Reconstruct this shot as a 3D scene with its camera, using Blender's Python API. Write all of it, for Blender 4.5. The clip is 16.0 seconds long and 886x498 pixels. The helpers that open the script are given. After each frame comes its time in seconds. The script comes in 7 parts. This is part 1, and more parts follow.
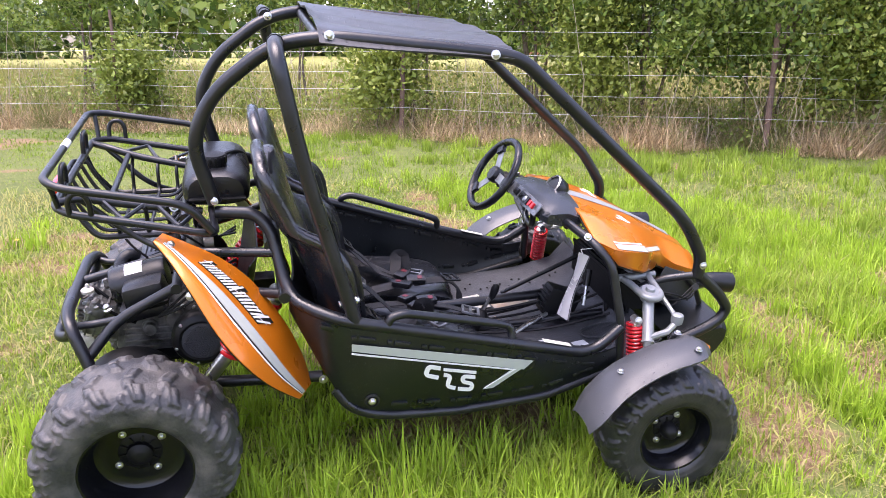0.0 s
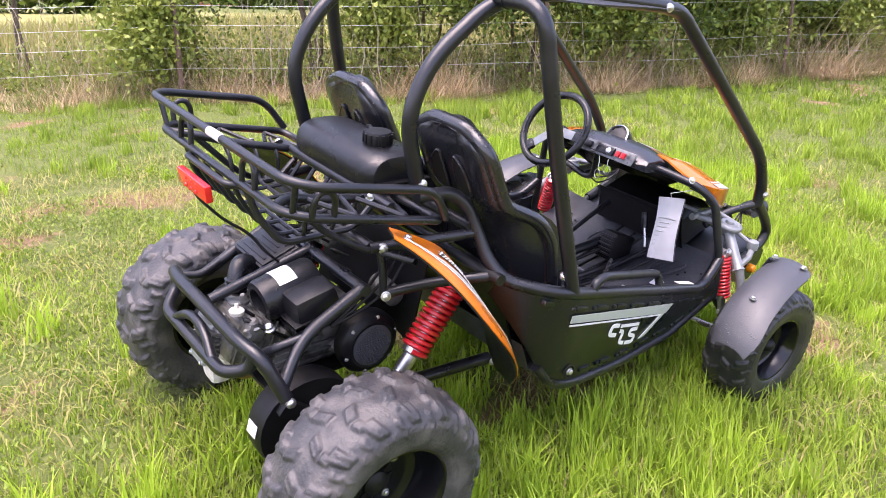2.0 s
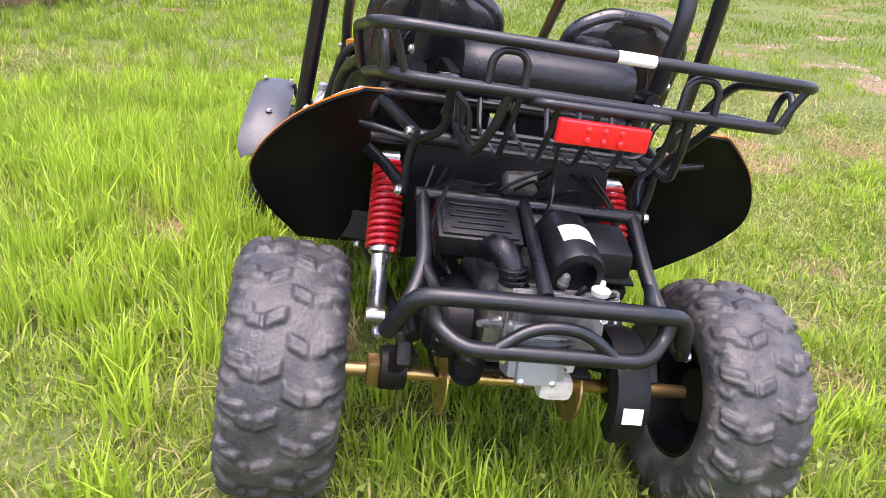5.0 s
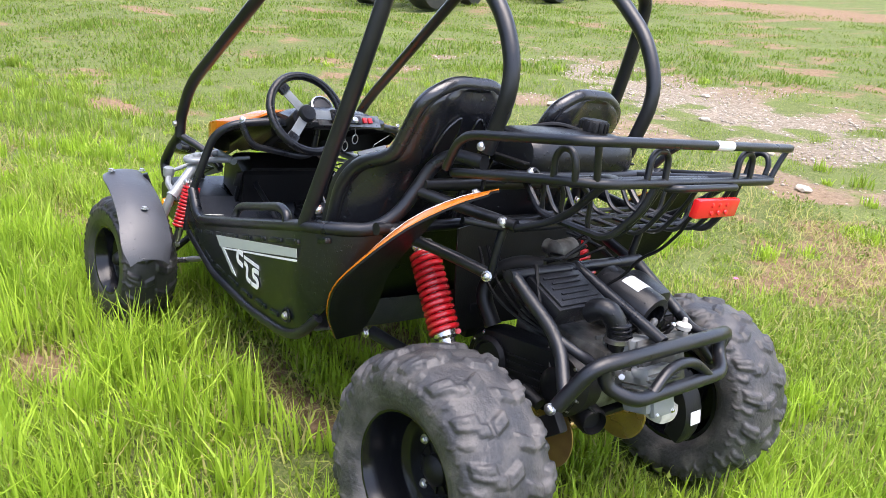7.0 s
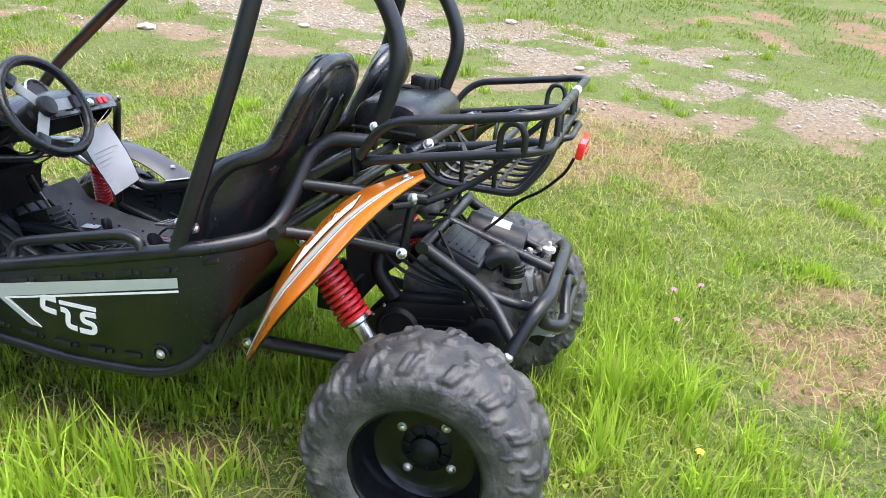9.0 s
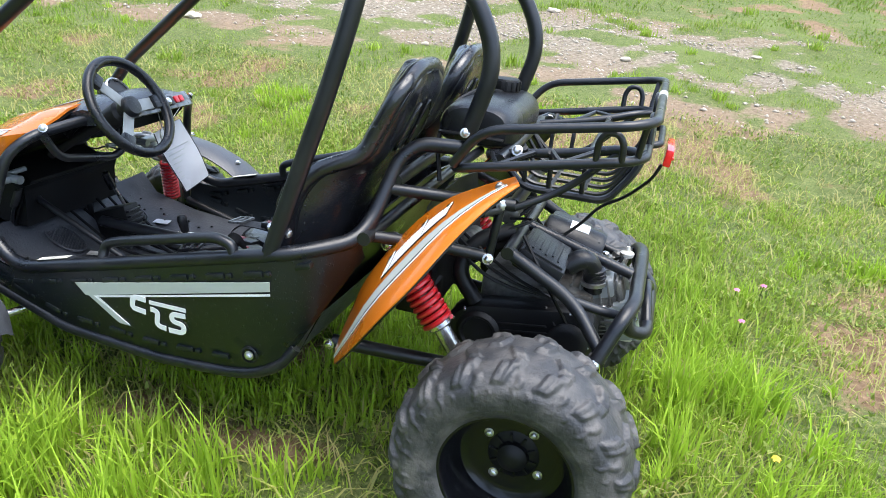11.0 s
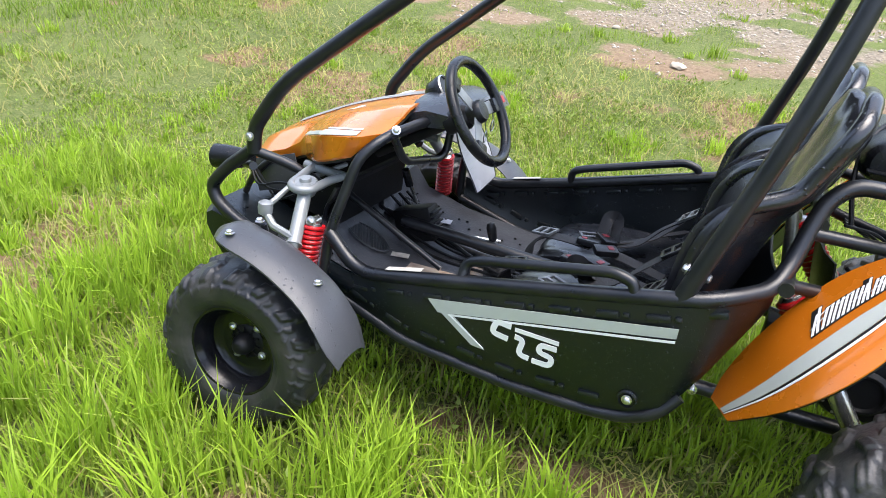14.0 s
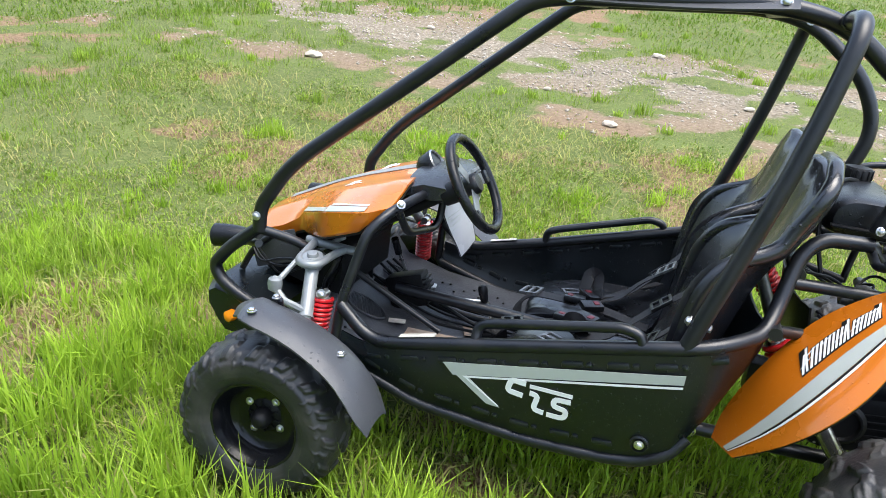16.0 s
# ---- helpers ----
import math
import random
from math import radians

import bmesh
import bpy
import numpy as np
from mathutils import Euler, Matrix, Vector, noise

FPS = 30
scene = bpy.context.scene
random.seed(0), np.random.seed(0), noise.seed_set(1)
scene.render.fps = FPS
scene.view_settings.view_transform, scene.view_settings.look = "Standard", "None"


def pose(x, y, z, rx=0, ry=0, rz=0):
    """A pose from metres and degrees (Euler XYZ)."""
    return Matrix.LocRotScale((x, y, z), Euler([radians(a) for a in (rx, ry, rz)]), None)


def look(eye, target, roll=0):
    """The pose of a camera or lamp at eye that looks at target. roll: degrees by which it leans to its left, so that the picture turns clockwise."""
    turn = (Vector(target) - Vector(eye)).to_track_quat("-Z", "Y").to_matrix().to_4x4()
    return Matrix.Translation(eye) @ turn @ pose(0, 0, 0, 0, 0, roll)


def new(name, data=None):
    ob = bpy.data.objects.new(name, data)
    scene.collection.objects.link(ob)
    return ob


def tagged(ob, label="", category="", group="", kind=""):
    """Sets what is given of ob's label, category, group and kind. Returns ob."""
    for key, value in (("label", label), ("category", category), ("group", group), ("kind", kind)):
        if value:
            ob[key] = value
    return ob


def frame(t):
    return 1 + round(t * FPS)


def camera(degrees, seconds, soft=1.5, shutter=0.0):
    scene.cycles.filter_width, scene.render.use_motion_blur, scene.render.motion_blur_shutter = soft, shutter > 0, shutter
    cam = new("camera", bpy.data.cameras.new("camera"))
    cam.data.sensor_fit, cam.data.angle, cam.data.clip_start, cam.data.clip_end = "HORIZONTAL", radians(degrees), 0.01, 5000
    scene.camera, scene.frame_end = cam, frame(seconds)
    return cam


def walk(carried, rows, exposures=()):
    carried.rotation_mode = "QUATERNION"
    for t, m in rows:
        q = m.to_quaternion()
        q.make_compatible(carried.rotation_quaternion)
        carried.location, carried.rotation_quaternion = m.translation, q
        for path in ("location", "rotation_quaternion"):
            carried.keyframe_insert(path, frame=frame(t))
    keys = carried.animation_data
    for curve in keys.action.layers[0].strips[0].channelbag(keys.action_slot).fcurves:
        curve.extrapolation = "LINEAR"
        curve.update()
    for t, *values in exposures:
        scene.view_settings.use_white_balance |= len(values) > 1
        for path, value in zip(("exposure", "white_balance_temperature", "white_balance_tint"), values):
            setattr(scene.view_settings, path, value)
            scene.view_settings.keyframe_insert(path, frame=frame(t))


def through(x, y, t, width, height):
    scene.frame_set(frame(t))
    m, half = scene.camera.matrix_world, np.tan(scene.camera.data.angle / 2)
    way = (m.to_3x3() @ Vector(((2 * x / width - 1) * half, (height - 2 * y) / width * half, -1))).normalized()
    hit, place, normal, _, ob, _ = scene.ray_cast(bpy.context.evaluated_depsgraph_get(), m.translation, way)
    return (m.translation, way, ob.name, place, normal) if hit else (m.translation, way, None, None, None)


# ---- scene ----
cam = camera(60.3, 16.0, soft=0.8)
PATH = [
    (0, (0.339, -2.645, 1.32), (0.833, -0.775, 0.808), 0.2),
    (0.5, (0.102, -2.569, 1.307), (0.619, -0.712, 0.775), 1.3),
    (1, (-0.205, -2.392, 1.303), (0.395, -0.569, 0.74), 1.8),
    (1.5, (-0.579, -2.093, 1.296), (0.266, -0.379, 0.706), 0.2),
    (2, (-0.859, -1.907, 1.342), (0.326, -0.425, 0.709), -0.7),
    (2.5, (-1.109, -1.727, 1.354), (0.29, -0.458, 0.696), 0.4),
    (3, (-1.287, -1.342, 1.324), (0.183, -0.123, 0.729), -1.2),
    (3.5, (-1.36, -0.978, 1.334), (0.399, -0.266, 0.703), -0.3),
    (4, (-1.415, -0.62, 1.307), (0.448, -0.324, 0.643), 0.4),
    (4.5, (-1.421, -0.109, 1.282), (0.426, 0.055, 0.531), -2.0),
    (4.7, (-1.439, 0.07, 1.261), (0.398, 0.068, 0.469), -1.1),
    (6.8, (-1.116, 1.315, 1.436), (0.36, 0.192, 0.688), 4.4),
    (7, (-1.034, 1.359, 1.436), (0.375, 0.156, 0.683), 2.8),
    (7.5, (-0.768, 1.503, 1.478), (0.447, 0.128, 0.682), 0.2),
    (8, (-0.59, 1.692, 1.501), (0.329, 0.138, 0.641), 1.3),
    (8.5, (-0.467, 1.764, 1.57), (0.072, 0.071, 0.652), 3.7),
    (8.7, (-0.389, 1.742, 1.558), (0.033, 0.018, 0.637), 4.0),
    (10.8, (-0.166, 1.74, 1.604), (0.231, 0.038, 0.631), 4.4),
    (11, (-0.159, 1.763, 1.596), (0.31, 0.077, 0.629), 3.9),
    (11.5, (-0.126, 1.836, 1.595), (0.426, 0.179, 0.62), 4.5),
    (12, (0.04, 1.867, 1.603), (0.563, 0.217, 0.601), 7.0),
    (12.5, (0.188, 1.899, 1.616), (0.741, 0.28, 0.58), 8.5),
    (13, (0.419, 1.86, 1.577), (1.064, 0.297, 0.508), 7.7),
    (13.5, (0.538, 1.864, 1.582), (1.22, 0.32, 0.508), 6.3),
    (14, (0.57, 1.82, 1.599), (1.232, 0.253, 0.548), 5.0),
    (14.5, (0.559, 1.806, 1.603), (1.197, 0.213, 0.575), 4.2),
    (15, (0.534, 1.806, 1.591), (1.133, 0.178, 0.596), 4.0),
    (15.5, (0.57, 1.804, 1.616), (1.13, 0.14, 0.659), 4.2),
    (16, (0.744, 1.987, 1.67), (1.256, 0.282, 0.758), 5.0),
]
walk(cam, [(t, look(eye, target, roll)) for t, eye, target, roll in PATH],
     exposures=[(0, 2.10, 6750, 29), (3.0, 2.17, 6950, 32), (4.0, 2.11, 7000, 30), (4.5, 2.10, 6950, 29), (7.0, 1.94, 6700, 17), (8.5, 1.94, 6650, 13), (11.0, 1.87, 6380, 8), (12.0, 1.90, 6250, 11), (13.0, 1.90, 6350, 13), (14.0, 1.87, 6650, 12), (15.0, 1.86, 6650, 12), (16.0, 1.75, 6550, 8)])

# ---- light ----
SUN_EL, SUN_AZ = 76.0, 266.0
world = bpy.data.worlds.new("sky")
scene.world = world
world.use_nodes = True
wn = world.node_tree
sky = wn.nodes.new("ShaderNodeTexSky")
sky.sky_type, sky.sun_disc = "NISHITA", False
sky.sun_elevation, sky.sun_rotation = radians(SUN_EL), radians(SUN_AZ)
sky.air_density, sky.dust_density, sky.ozone_density = 1.0, 2.5, 1.2
haze = wn.nodes.new("ShaderNodeHueSaturation")
haze.inputs["Saturation"].default_value = 0.85
wn.nodes["Background"].inputs["Strength"].default_value = 0.15
wn.links.new(sky.outputs["Color"], haze.inputs["Color"])
wn.links.new(haze.outputs["Color"], wn.nodes["Background"].inputs["Color"])
sun_data = bpy.data.lights.new("sun", "SUN")
sun_data.energy, sun_data.angle, sun_data.color = 1.15, radians(55), (1.0, 0.99, 0.975)
sun = new("sun", sun_data)
az, el = radians(SUN_AZ), radians(SUN_EL)
sun.matrix_world = look((0, 0, 30), (-math.sin(az) * math.cos(el), -math.cos(az) * math.cos(el), 30 - math.sin(el)))


# ---- materials ----
def material(name, color, rough=0.5, metal=0.0, coat=0.0, bump=0.0, scale=40.0, vary=0.25, dirt=None, dirt_amount=0.4, dirt_scale=5.0, drops=0.0, spec=0.5):
    m = bpy.data.materials.new(name)
    m.use_nodes = True
    nt = m.node_tree
    b = nt.nodes["Principled BSDF"]
    b.inputs["Roughness"].default_value, b.inputs["Metallic"].default_value = rough, metal
    b.inputs["Specular IOR Level"].default_value = spec
    b.inputs["Coat Weight"].default_value, b.inputs["Coat Roughness"].default_value = coat, 0.06
    tc = nt.nodes.new("ShaderNodeTexCoord")
    fine, broad = nt.nodes.new("ShaderNodeTexNoise"), nt.nodes.new("ShaderNodeTexNoise")
    fine.inputs["Scale"].default_value, fine.inputs["Detail"].default_value = scale, 5
    broad.inputs["Scale"].default_value, broad.inputs["Detail"].default_value = dirt_scale, 6
    for n in (fine, broad):
        nt.links.new(tc.outputs["Object"], n.inputs["Vector"])
    mix = nt.nodes.new("ShaderNodeMix")
    mix.data_type = "RGBA"
    mix.inputs["A"].default_value = (*[c * (1 - vary) for c in color], 1)
    mix.inputs["B"].default_value = (*[min(1, c * (1 + vary)) for c in color], 1)
    nt.links.new(fine.outputs["Fac"], mix.inputs["Factor"])
    out = mix.outputs["Result"]
    if dirt:
        ramp = nt.nodes.new("ShaderNodeMapRange")
        ramp.inputs["From Min"].default_value, ramp.inputs["From Max"].default_value = 0.45, 0.7
        ramp.inputs["To Max"].default_value = dirt_amount
        nt.links.new(broad.outputs["Fac"], ramp.inputs["Value"])
        soil = nt.nodes.new("ShaderNodeMix")
        soil.data_type = "RGBA"
        soil.inputs["B"].default_value = (*dirt, 1)
        nt.links.new(ramp.outputs["Result"], soil.inputs["Factor"])
        nt.links.new(out, soil.inputs["A"])
        out = soil.outputs["Result"]
    nt.links.new(out, b.inputs["Base Color"])
    rr = nt.nodes.new("ShaderNodeMapRange")
    rr.inputs["From Min"].default_value, rr.inputs["From Max"].default_value = 0.3, 0.7
    rr.inputs["To Min"].default_value, rr.inputs["To Max"].default_value = rough * 0.75, min(1, rough * 1.25)
    nt.links.new(broad.outputs["Fac"], rr.inputs["Value"])
    nt.links.new(rr.outputs["Result"], b.inputs["Roughness"])
    normal = None
    if bump:
        bp = nt.nodes.new("ShaderNodeBump")
        bp.inputs["Strength"].default_value, bp.inputs["Distance"].default_value = min(1, bump), 0.002
        nt.links.new(fine.outputs["Fac"], bp.inputs["Height"])
        normal = bp
    for size, reach in ((drops, 0.17), (drops * 2.3, 0.2)) if drops else ():
        vo = nt.nodes.new("ShaderNodeTexVoronoi")
        vo.inputs["Scale"].default_value = size
        nt.links.new(tc.outputs["Object"], vo.inputs["Vector"])
        dm = nt.nodes.new("ShaderNodeMapRange")
        dm.inputs["From Min"].default_value, dm.inputs["From Max"].default_value = 0.0, reach
        dm.inputs["To Min"].default_value, dm.inputs["To Max"].default_value = 1.0, 0.0
        nt.links.new(vo.outputs["Distance"], dm.inputs["Value"])
        db = nt.nodes.new("ShaderNodeBump")
        db.inputs["Strength"].default_value, db.inputs["Distance"].default_value = 0.6, 0.16 / size
        nt.links.new(dm.outputs["Result"], db.inputs["Height"])
        if normal:
            nt.links.new(normal.outputs["Normal"], db.inputs["Normal"])
        normal = db
    if normal:
        nt.links.new(normal.outputs["Normal"], b.inputs["Normal"])
    return m


def leafy(name, low, high, dry, rough=0.55, through=0.35):
    """Foliage: the tone comes from the mesh's own dryness and from each blade or leaf by chance."""
    m = bpy.data.materials.new(name)
    m.use_nodes = True
    nt = m.node_tree
    b = nt.nodes["Principled BSDF"]
    b.inputs["Roughness"].default_value = rough
    b.inputs["Specular IOR Level"].default_value = 0.3
    at, geo = nt.nodes.new("ShaderNodeAttribute"), nt.nodes.new("ShaderNodeAttribute")
    at.attribute_name, geo.attribute_name = "dryness", "chance"
    a, c = nt.nodes.new("ShaderNodeMix"), nt.nodes.new("ShaderNodeMix")
    a.data_type = c.data_type = "RGBA"
    a.inputs["A"].default_value, a.inputs["B"].default_value = (*low, 1), (*high, 1)
    c.inputs["B"].default_value = (*dry, 1)
    nt.links.new(geo.outputs["Fac"], a.inputs["Factor"])
    nt.links.new(a.outputs["Result"], c.inputs["A"])
    nt.links.new(at.outputs["Fac"], c.inputs["Factor"])
    nt.links.new(c.outputs["Result"], b.inputs["Base Color"])
    tr, mx = nt.nodes.new("ShaderNodeBsdfTranslucent"), nt.nodes.new("ShaderNodeMixShader")
    nt.links.new(c.outputs["Result"], tr.inputs["Color"])
    mx.inputs[0].default_value = through
    nt.links.new(b.outputs[0], mx.inputs[1])
    nt.links.new(tr.outputs[0], mx.inputs[2])
    nt.links.new(mx.outputs[0], nt.nodes["Material Output"].inputs["Surface"])
    return m


DUST = (0.06, 0.055, 0.048)
M_FRAME = material("black_frame_paint", (0.0058, 0.0070, 0.0100), 0.34, bump=0.2, scale=260, dirt=DUST, dirt_amount=0.1, dirt_scale=14, spec=0.55)
M_PANEL = material("black_panel", (0.0026, 0.0050, 0.0070), 0.32, bump=0.1, scale=250, dirt=DUST, dirt_amount=0.05, drops=55, spec=0.62)
# grey base puts the sky's sheen on a black wet floor into its colour
M_FLOOR = material("wet_floor_sheet", (0.062, 0.066, 0.075), 0.42, bump=0.7, scale=120, dirt=(0.02, 0.021, 0.024), dirt_amount=0.6, dirt_scale=9, drops=45, spec=0.5)
M_DASH = material("wet_grey_dash_plastic", (0.016, 0.018, 0.022), 0.26, bump=0.3, scale=300, drops=70, spec=0.8)
M_PLASTIC = material("black_plastic", (0.0062, 0.0068, 0.0086), 0.3, bump=0.25, scale=500, drops=60, spec=0.45)
M_MATT = material("matt_black_engine_parts", (0.0038, 0.0042, 0.0052), 0.45, bump=0.3, scale=200, dirt=DUST, dirt_amount=0.1, spec=0.28)
M_FENDER = material("grey_black_fender_plastic", (0.046, 0.049, 0.056), 0.4, bump=0.2, scale=400, drops=55, spec=0.6)
M_RUBBER = material("tyre_rubber", (0.033, 0.0335, 0.036), 0.5, bump=1.0, scale=120, vary=0.7, dirt=(0.16, 0.149, 0.137), dirt_amount=0.5, dirt_scale=17)
M_RUBBER_CLEAN = material("front_tyre_rubber", (0.017, 0.018, 0.020), 0.4, bump=0.4, scale=110, vary=0.4, dirt=(0.10, 0.09, 0.08), dirt_amount=0.3, dirt_scale=16)
M_RIM = material("gloss_black_rim", (0.004, 0.0045, 0.006), 0.2, dirt=DUST, dirt_amount=0.06, spec=0.38)
M_VINYL = material("black_vinyl", (0.009, 0.010, 0.013), 0.27, coat=0.12, bump=0.3, scale=160, drops=50, spec=0.75)
M_ORANGE = material("orange_paint", (0.66, 0.175, 0.008), 0.3, metal=0.25, coat=0.7, scale=900, vary=0.15, drops=60)
M_RED = material("red_spring_paint", (0.55, 0.012, 0.018), 0.32, coat=0.4)
M_ZINC = material("zinc_steel", (0.6, 0.6, 0.6), 0.3, metal=0.95, scale=80)
M_ALU = material("cast_aluminium", (0.2, 0.2, 0.19), 0.5, metal=0.6, bump=0.8, scale=60, dirt=(0.03, 0.027, 0.022), dirt_amount=0.95, dirt_scale=16)
M_SILVER = material("silver_grey_paint", (0.27, 0.29, 0.295), 0.4, metal=0.35, dirt=DUST, dirt_amount=0.3)
M_GOLD = material("yellow_zinc_steel", (0.55, 0.36, 0.14), 0.32, metal=0.85, dirt=(0.1, 0.07, 0.04), dirt_amount=0.6)
M_WHITE = material("white_print", (0.78, 0.79, 0.79), 0.4, vary=0.04)
M_GREY = material("grey_print", (0.42, 0.45, 0.42), 0.4, vary=0.05)
M_STRIPE = material("dark_silver_print", (0.24, 0.25, 0.26), 0.45, vary=0.05)
M_INK = material("black_print", (0.01, 0.01, 0.01), 0.4, vary=0.05)
M_LENS = material("red_lens", (0.7, 0.012, 0.015), 0.22, coat=0.5, vary=0.1)
M_AMBER = material("amber_lens", (0.8, 0.25, 0.01), 0.2, coat=0.5)
M_CREAM = material("cream_plastic", (0.55, 0.53, 0.47), 0.5, dirt=(0.2, 0.18, 0.15), dirt_amount=0.5, dirt_scale=30)
M_TAN = material("tan_sticker", (0.38, 0.27, 0.19), 0.5, vary=0.2, dirt=(0.5, 0.47, 0.42), dirt_amount=0.7, dirt_scale=20)
M_BELT = material("black_webbing", (0.014, 0.014, 0.016), 0.7, bump=0.6, scale=400)
M_BUTTON = material("red_button", (0.16, 0.016, 0.024), 0.4)
M_PLATE = material("scuffed_silver_plate", (0.2, 0.21, 0.22), 0.35, metal=0.5, dirt=(0.02, 0.02, 0.02), dirt_amount=0.9, dirt_scale=40)
M_GLASS = material("dark_glassy_dial", (0.05, 0.055, 0.06), 0.08, coat=1.0)
M_POUCH = material("plastic_pouch_over_paper", (0.52, 0.53, 0.55), 0.28, vary=0.12, scale=24, coat=0.4, spec=0.5)
M_PAPER = material("paper_in_plastic", (0.22, 0.23, 0.26), 0.18, bump=0.2, scale=18, vary=0.06)
M_BRICK = material("brick_wall", (0.4, 0.17, 0.09), 0.9, scale=6)
M_WALL = material("white_sheet_wall", (0.5, 0.51, 0.52), 0.6, scale=2, vary=0.08)
M_BARK = material("bark", (0.16, 0.12, 0.09), 0.95, bump=1, scale=25, vary=0.5)
M_POST = material("weathered_post", (0.15, 0.095, 0.075), 0.95, bump=1, scale=30, vary=0.4)
M_WIRE = material("galvanised_wire", (0.55, 0.56, 0.54), 0.5, metal=0.4)
M_STONE = material("pale_stone", (0.42, 0.37, 0.30), 0.9, bump=0.6, scale=30)
M_GRASS_LONG = leafy("long_grass_blade", (0.10, 0.20, 0.016), (0.43, 0.61, 0.058), (0.42, 0.36, 0.17), rough=0.48, through=0.4)
M_GRASS = leafy("grass_blade", (0.095, 0.175, 0.018), (0.40, 0.54, 0.072), (0.40, 0.335, 0.145), through=0.4)
M_BRUSH = leafy("dry_brush", (0.19, 0.125, 0.066), (0.74, 0.575, 0.35), (0.14, 0.19, 0.045), through=0.2)
M_LEAF = leafy("tree_leaf", (0.022, 0.060, 0.013), (0.18, 0.275, 0.050), (0.38, 0.42, 0.09), rough=0.4, through=0.3)
M_FIELD = leafy("field_grass", (0.17, 0.19, 0.05), (0.27, 0.26, 0.08), (0.34, 0.27, 0.13))


# ---- mesh helpers ----
def part(name, bm, mat, parent, label="", smooth=True, flip=False):
    me = bpy.data.meshes.new(name)
    bmesh.ops.recalc_face_normals(bm, faces=bm.faces)
    bm.to_mesh(me)
    bm.free()
    if smooth:
        me.shade_smooth()
        me.set_sharp_from_angle(angle=radians(38))
    me.materials.append(mat)
    ob = new(name, me)
    ob.parent = parent
    if label:
        tagged(ob, label)
    return ob


def fillet(points, radius, steps=6):
    """The polyline with its corners rounded."""
    ps = [Vector(p) for p in points]
    out = [ps[0]]
    for a, b, c in zip(ps, ps[1:], ps[2:]):
        u, v = a - b, c - b
        d = min(radius, u.length * 0.48, v.length * 0.48)
        p, q = b + u.normalized() * d, b + v.normalized() * d
        for i in range(steps + 1):
            s = i / steps
            out.append(p * (1 - s) ** 2 + b * 2 * s * (1 - s) + q * s * s)
    return out + [ps[-1]]


def sweep(bm, path, r, n=10, closed=False):
    """A round tube along the path; r may be a list."""
    ps = [Vector(p) for p in path]
    rings, side = [], None
    for i, p in enumerate(ps):
        a = ps[i - 1] if i or closed else p
        b = ps[(i + 1) % len(ps)] if i < len(ps) - 1 or closed else p
        d = (b - a).normalized()
        if side is None:
            side = d.orthogonal().normalized()
        side = (side - d * side.dot(d)).normalized()
        up = d.cross(side)
        rad = r[i] if isinstance(r, (list, tuple)) else r
        rings.append([bm.verts.new(p + rad * (math.cos(t) * side + math.sin(t) * up)) for t in (2 * math.pi * k / n for k in range(n))])
    for a, b in list(zip(rings, rings[1:])) + ([(rings[-1], rings[0])] if closed else []):
        for k in range(n):
            bm.faces.new((a[k], a[(k + 1) % n], b[(k + 1) % n], b[k]))
    if not closed:
        bm.faces.new(rings[0][::-1])
        bm.faces.new(rings[-1])
    return bm


def tube(name, points, r, parent, mat=None, bend=0.06, label="", n=10):
    return part(name, sweep(bmesh.new(), fillet(points, bend), r, n), mat or M_FRAME, parent, label)


def mirror(points):
    return [(x, -y, z) for x, y, z in points]


def both(name, points, r, parent, **kw):
    tube(name, points, r, parent, **kw)
    tube(name, mirror(points), r, parent, **kw)


def lathe(bm, profile, n=24, m=None, close=False):
    """Turns (radius, along) pairs round the z axis of m."""
    m = m or Matrix()
    rings = [[bm.verts.new(m @ Vector((r * math.cos(t), r * math.sin(t), h))) for t in (2 * math.pi * k / n for k in range(n))] for r, h in profile]
    for a, b in list(zip(rings, rings[1:])) + ([(rings[-1], rings[0])] if close else []):
        for k in range(n):
            bm.faces.new((a[k], a[(k + 1) % n], b[(k + 1) % n], b[k]))
    if not close:
        bm.faces.new(rings[0][::-1])
        bm.faces.new(rings[-1])
    return bm


def along(p, d):
    """A pose at p whose z axis points along d."""
    return Matrix.Translation(p) @ Vector(d).to_track_quat("Z", "Y").to_matrix().to_4x4()


def block(bm, size, m, bevel=0.006, taper=1.0):
    """A box with bevelled edges; taper narrows its top."""
    made = bmesh.ops.create_cube(bm, size=1)["verts"]
    for v in made:
        k = taper if v.co.z > 0 else 1
        v.co = Vector((v.co.x * size[0] * k, v.co.y * size[1] * k, v.co.z * size[2]))
    edges = list({e for v in made for e in v.link_edges})
    if bevel:
        made = list({v for f in bmesh.ops.bevel(bm, geom=edges, offset=bevel, segments=2, affect="EDGES", profile=0.6)["faces"] for v in f.verts} | {v for v in made if v.is_valid})
    for v in made:
        v.co = m @ v.co
    return bm


def loft(bm, rows, closed=True, caps=True):
    """Joins rows of points, each row a section, with faces."""
    rings = [[bm.verts.new(p) for p in row] for row in rows]
    n = len(rings[0])
    for a, b in zip(rings, rings[1:]):
        for k in range(n if closed else n - 1):
            bm.faces.new((a[k], a[(k + 1) % n], b[(k + 1) % n], b[k]))
    if caps and closed:
        bm.faces.new(rings[0][::-1])
        bm.faces.new(rings[-1])
    return bm


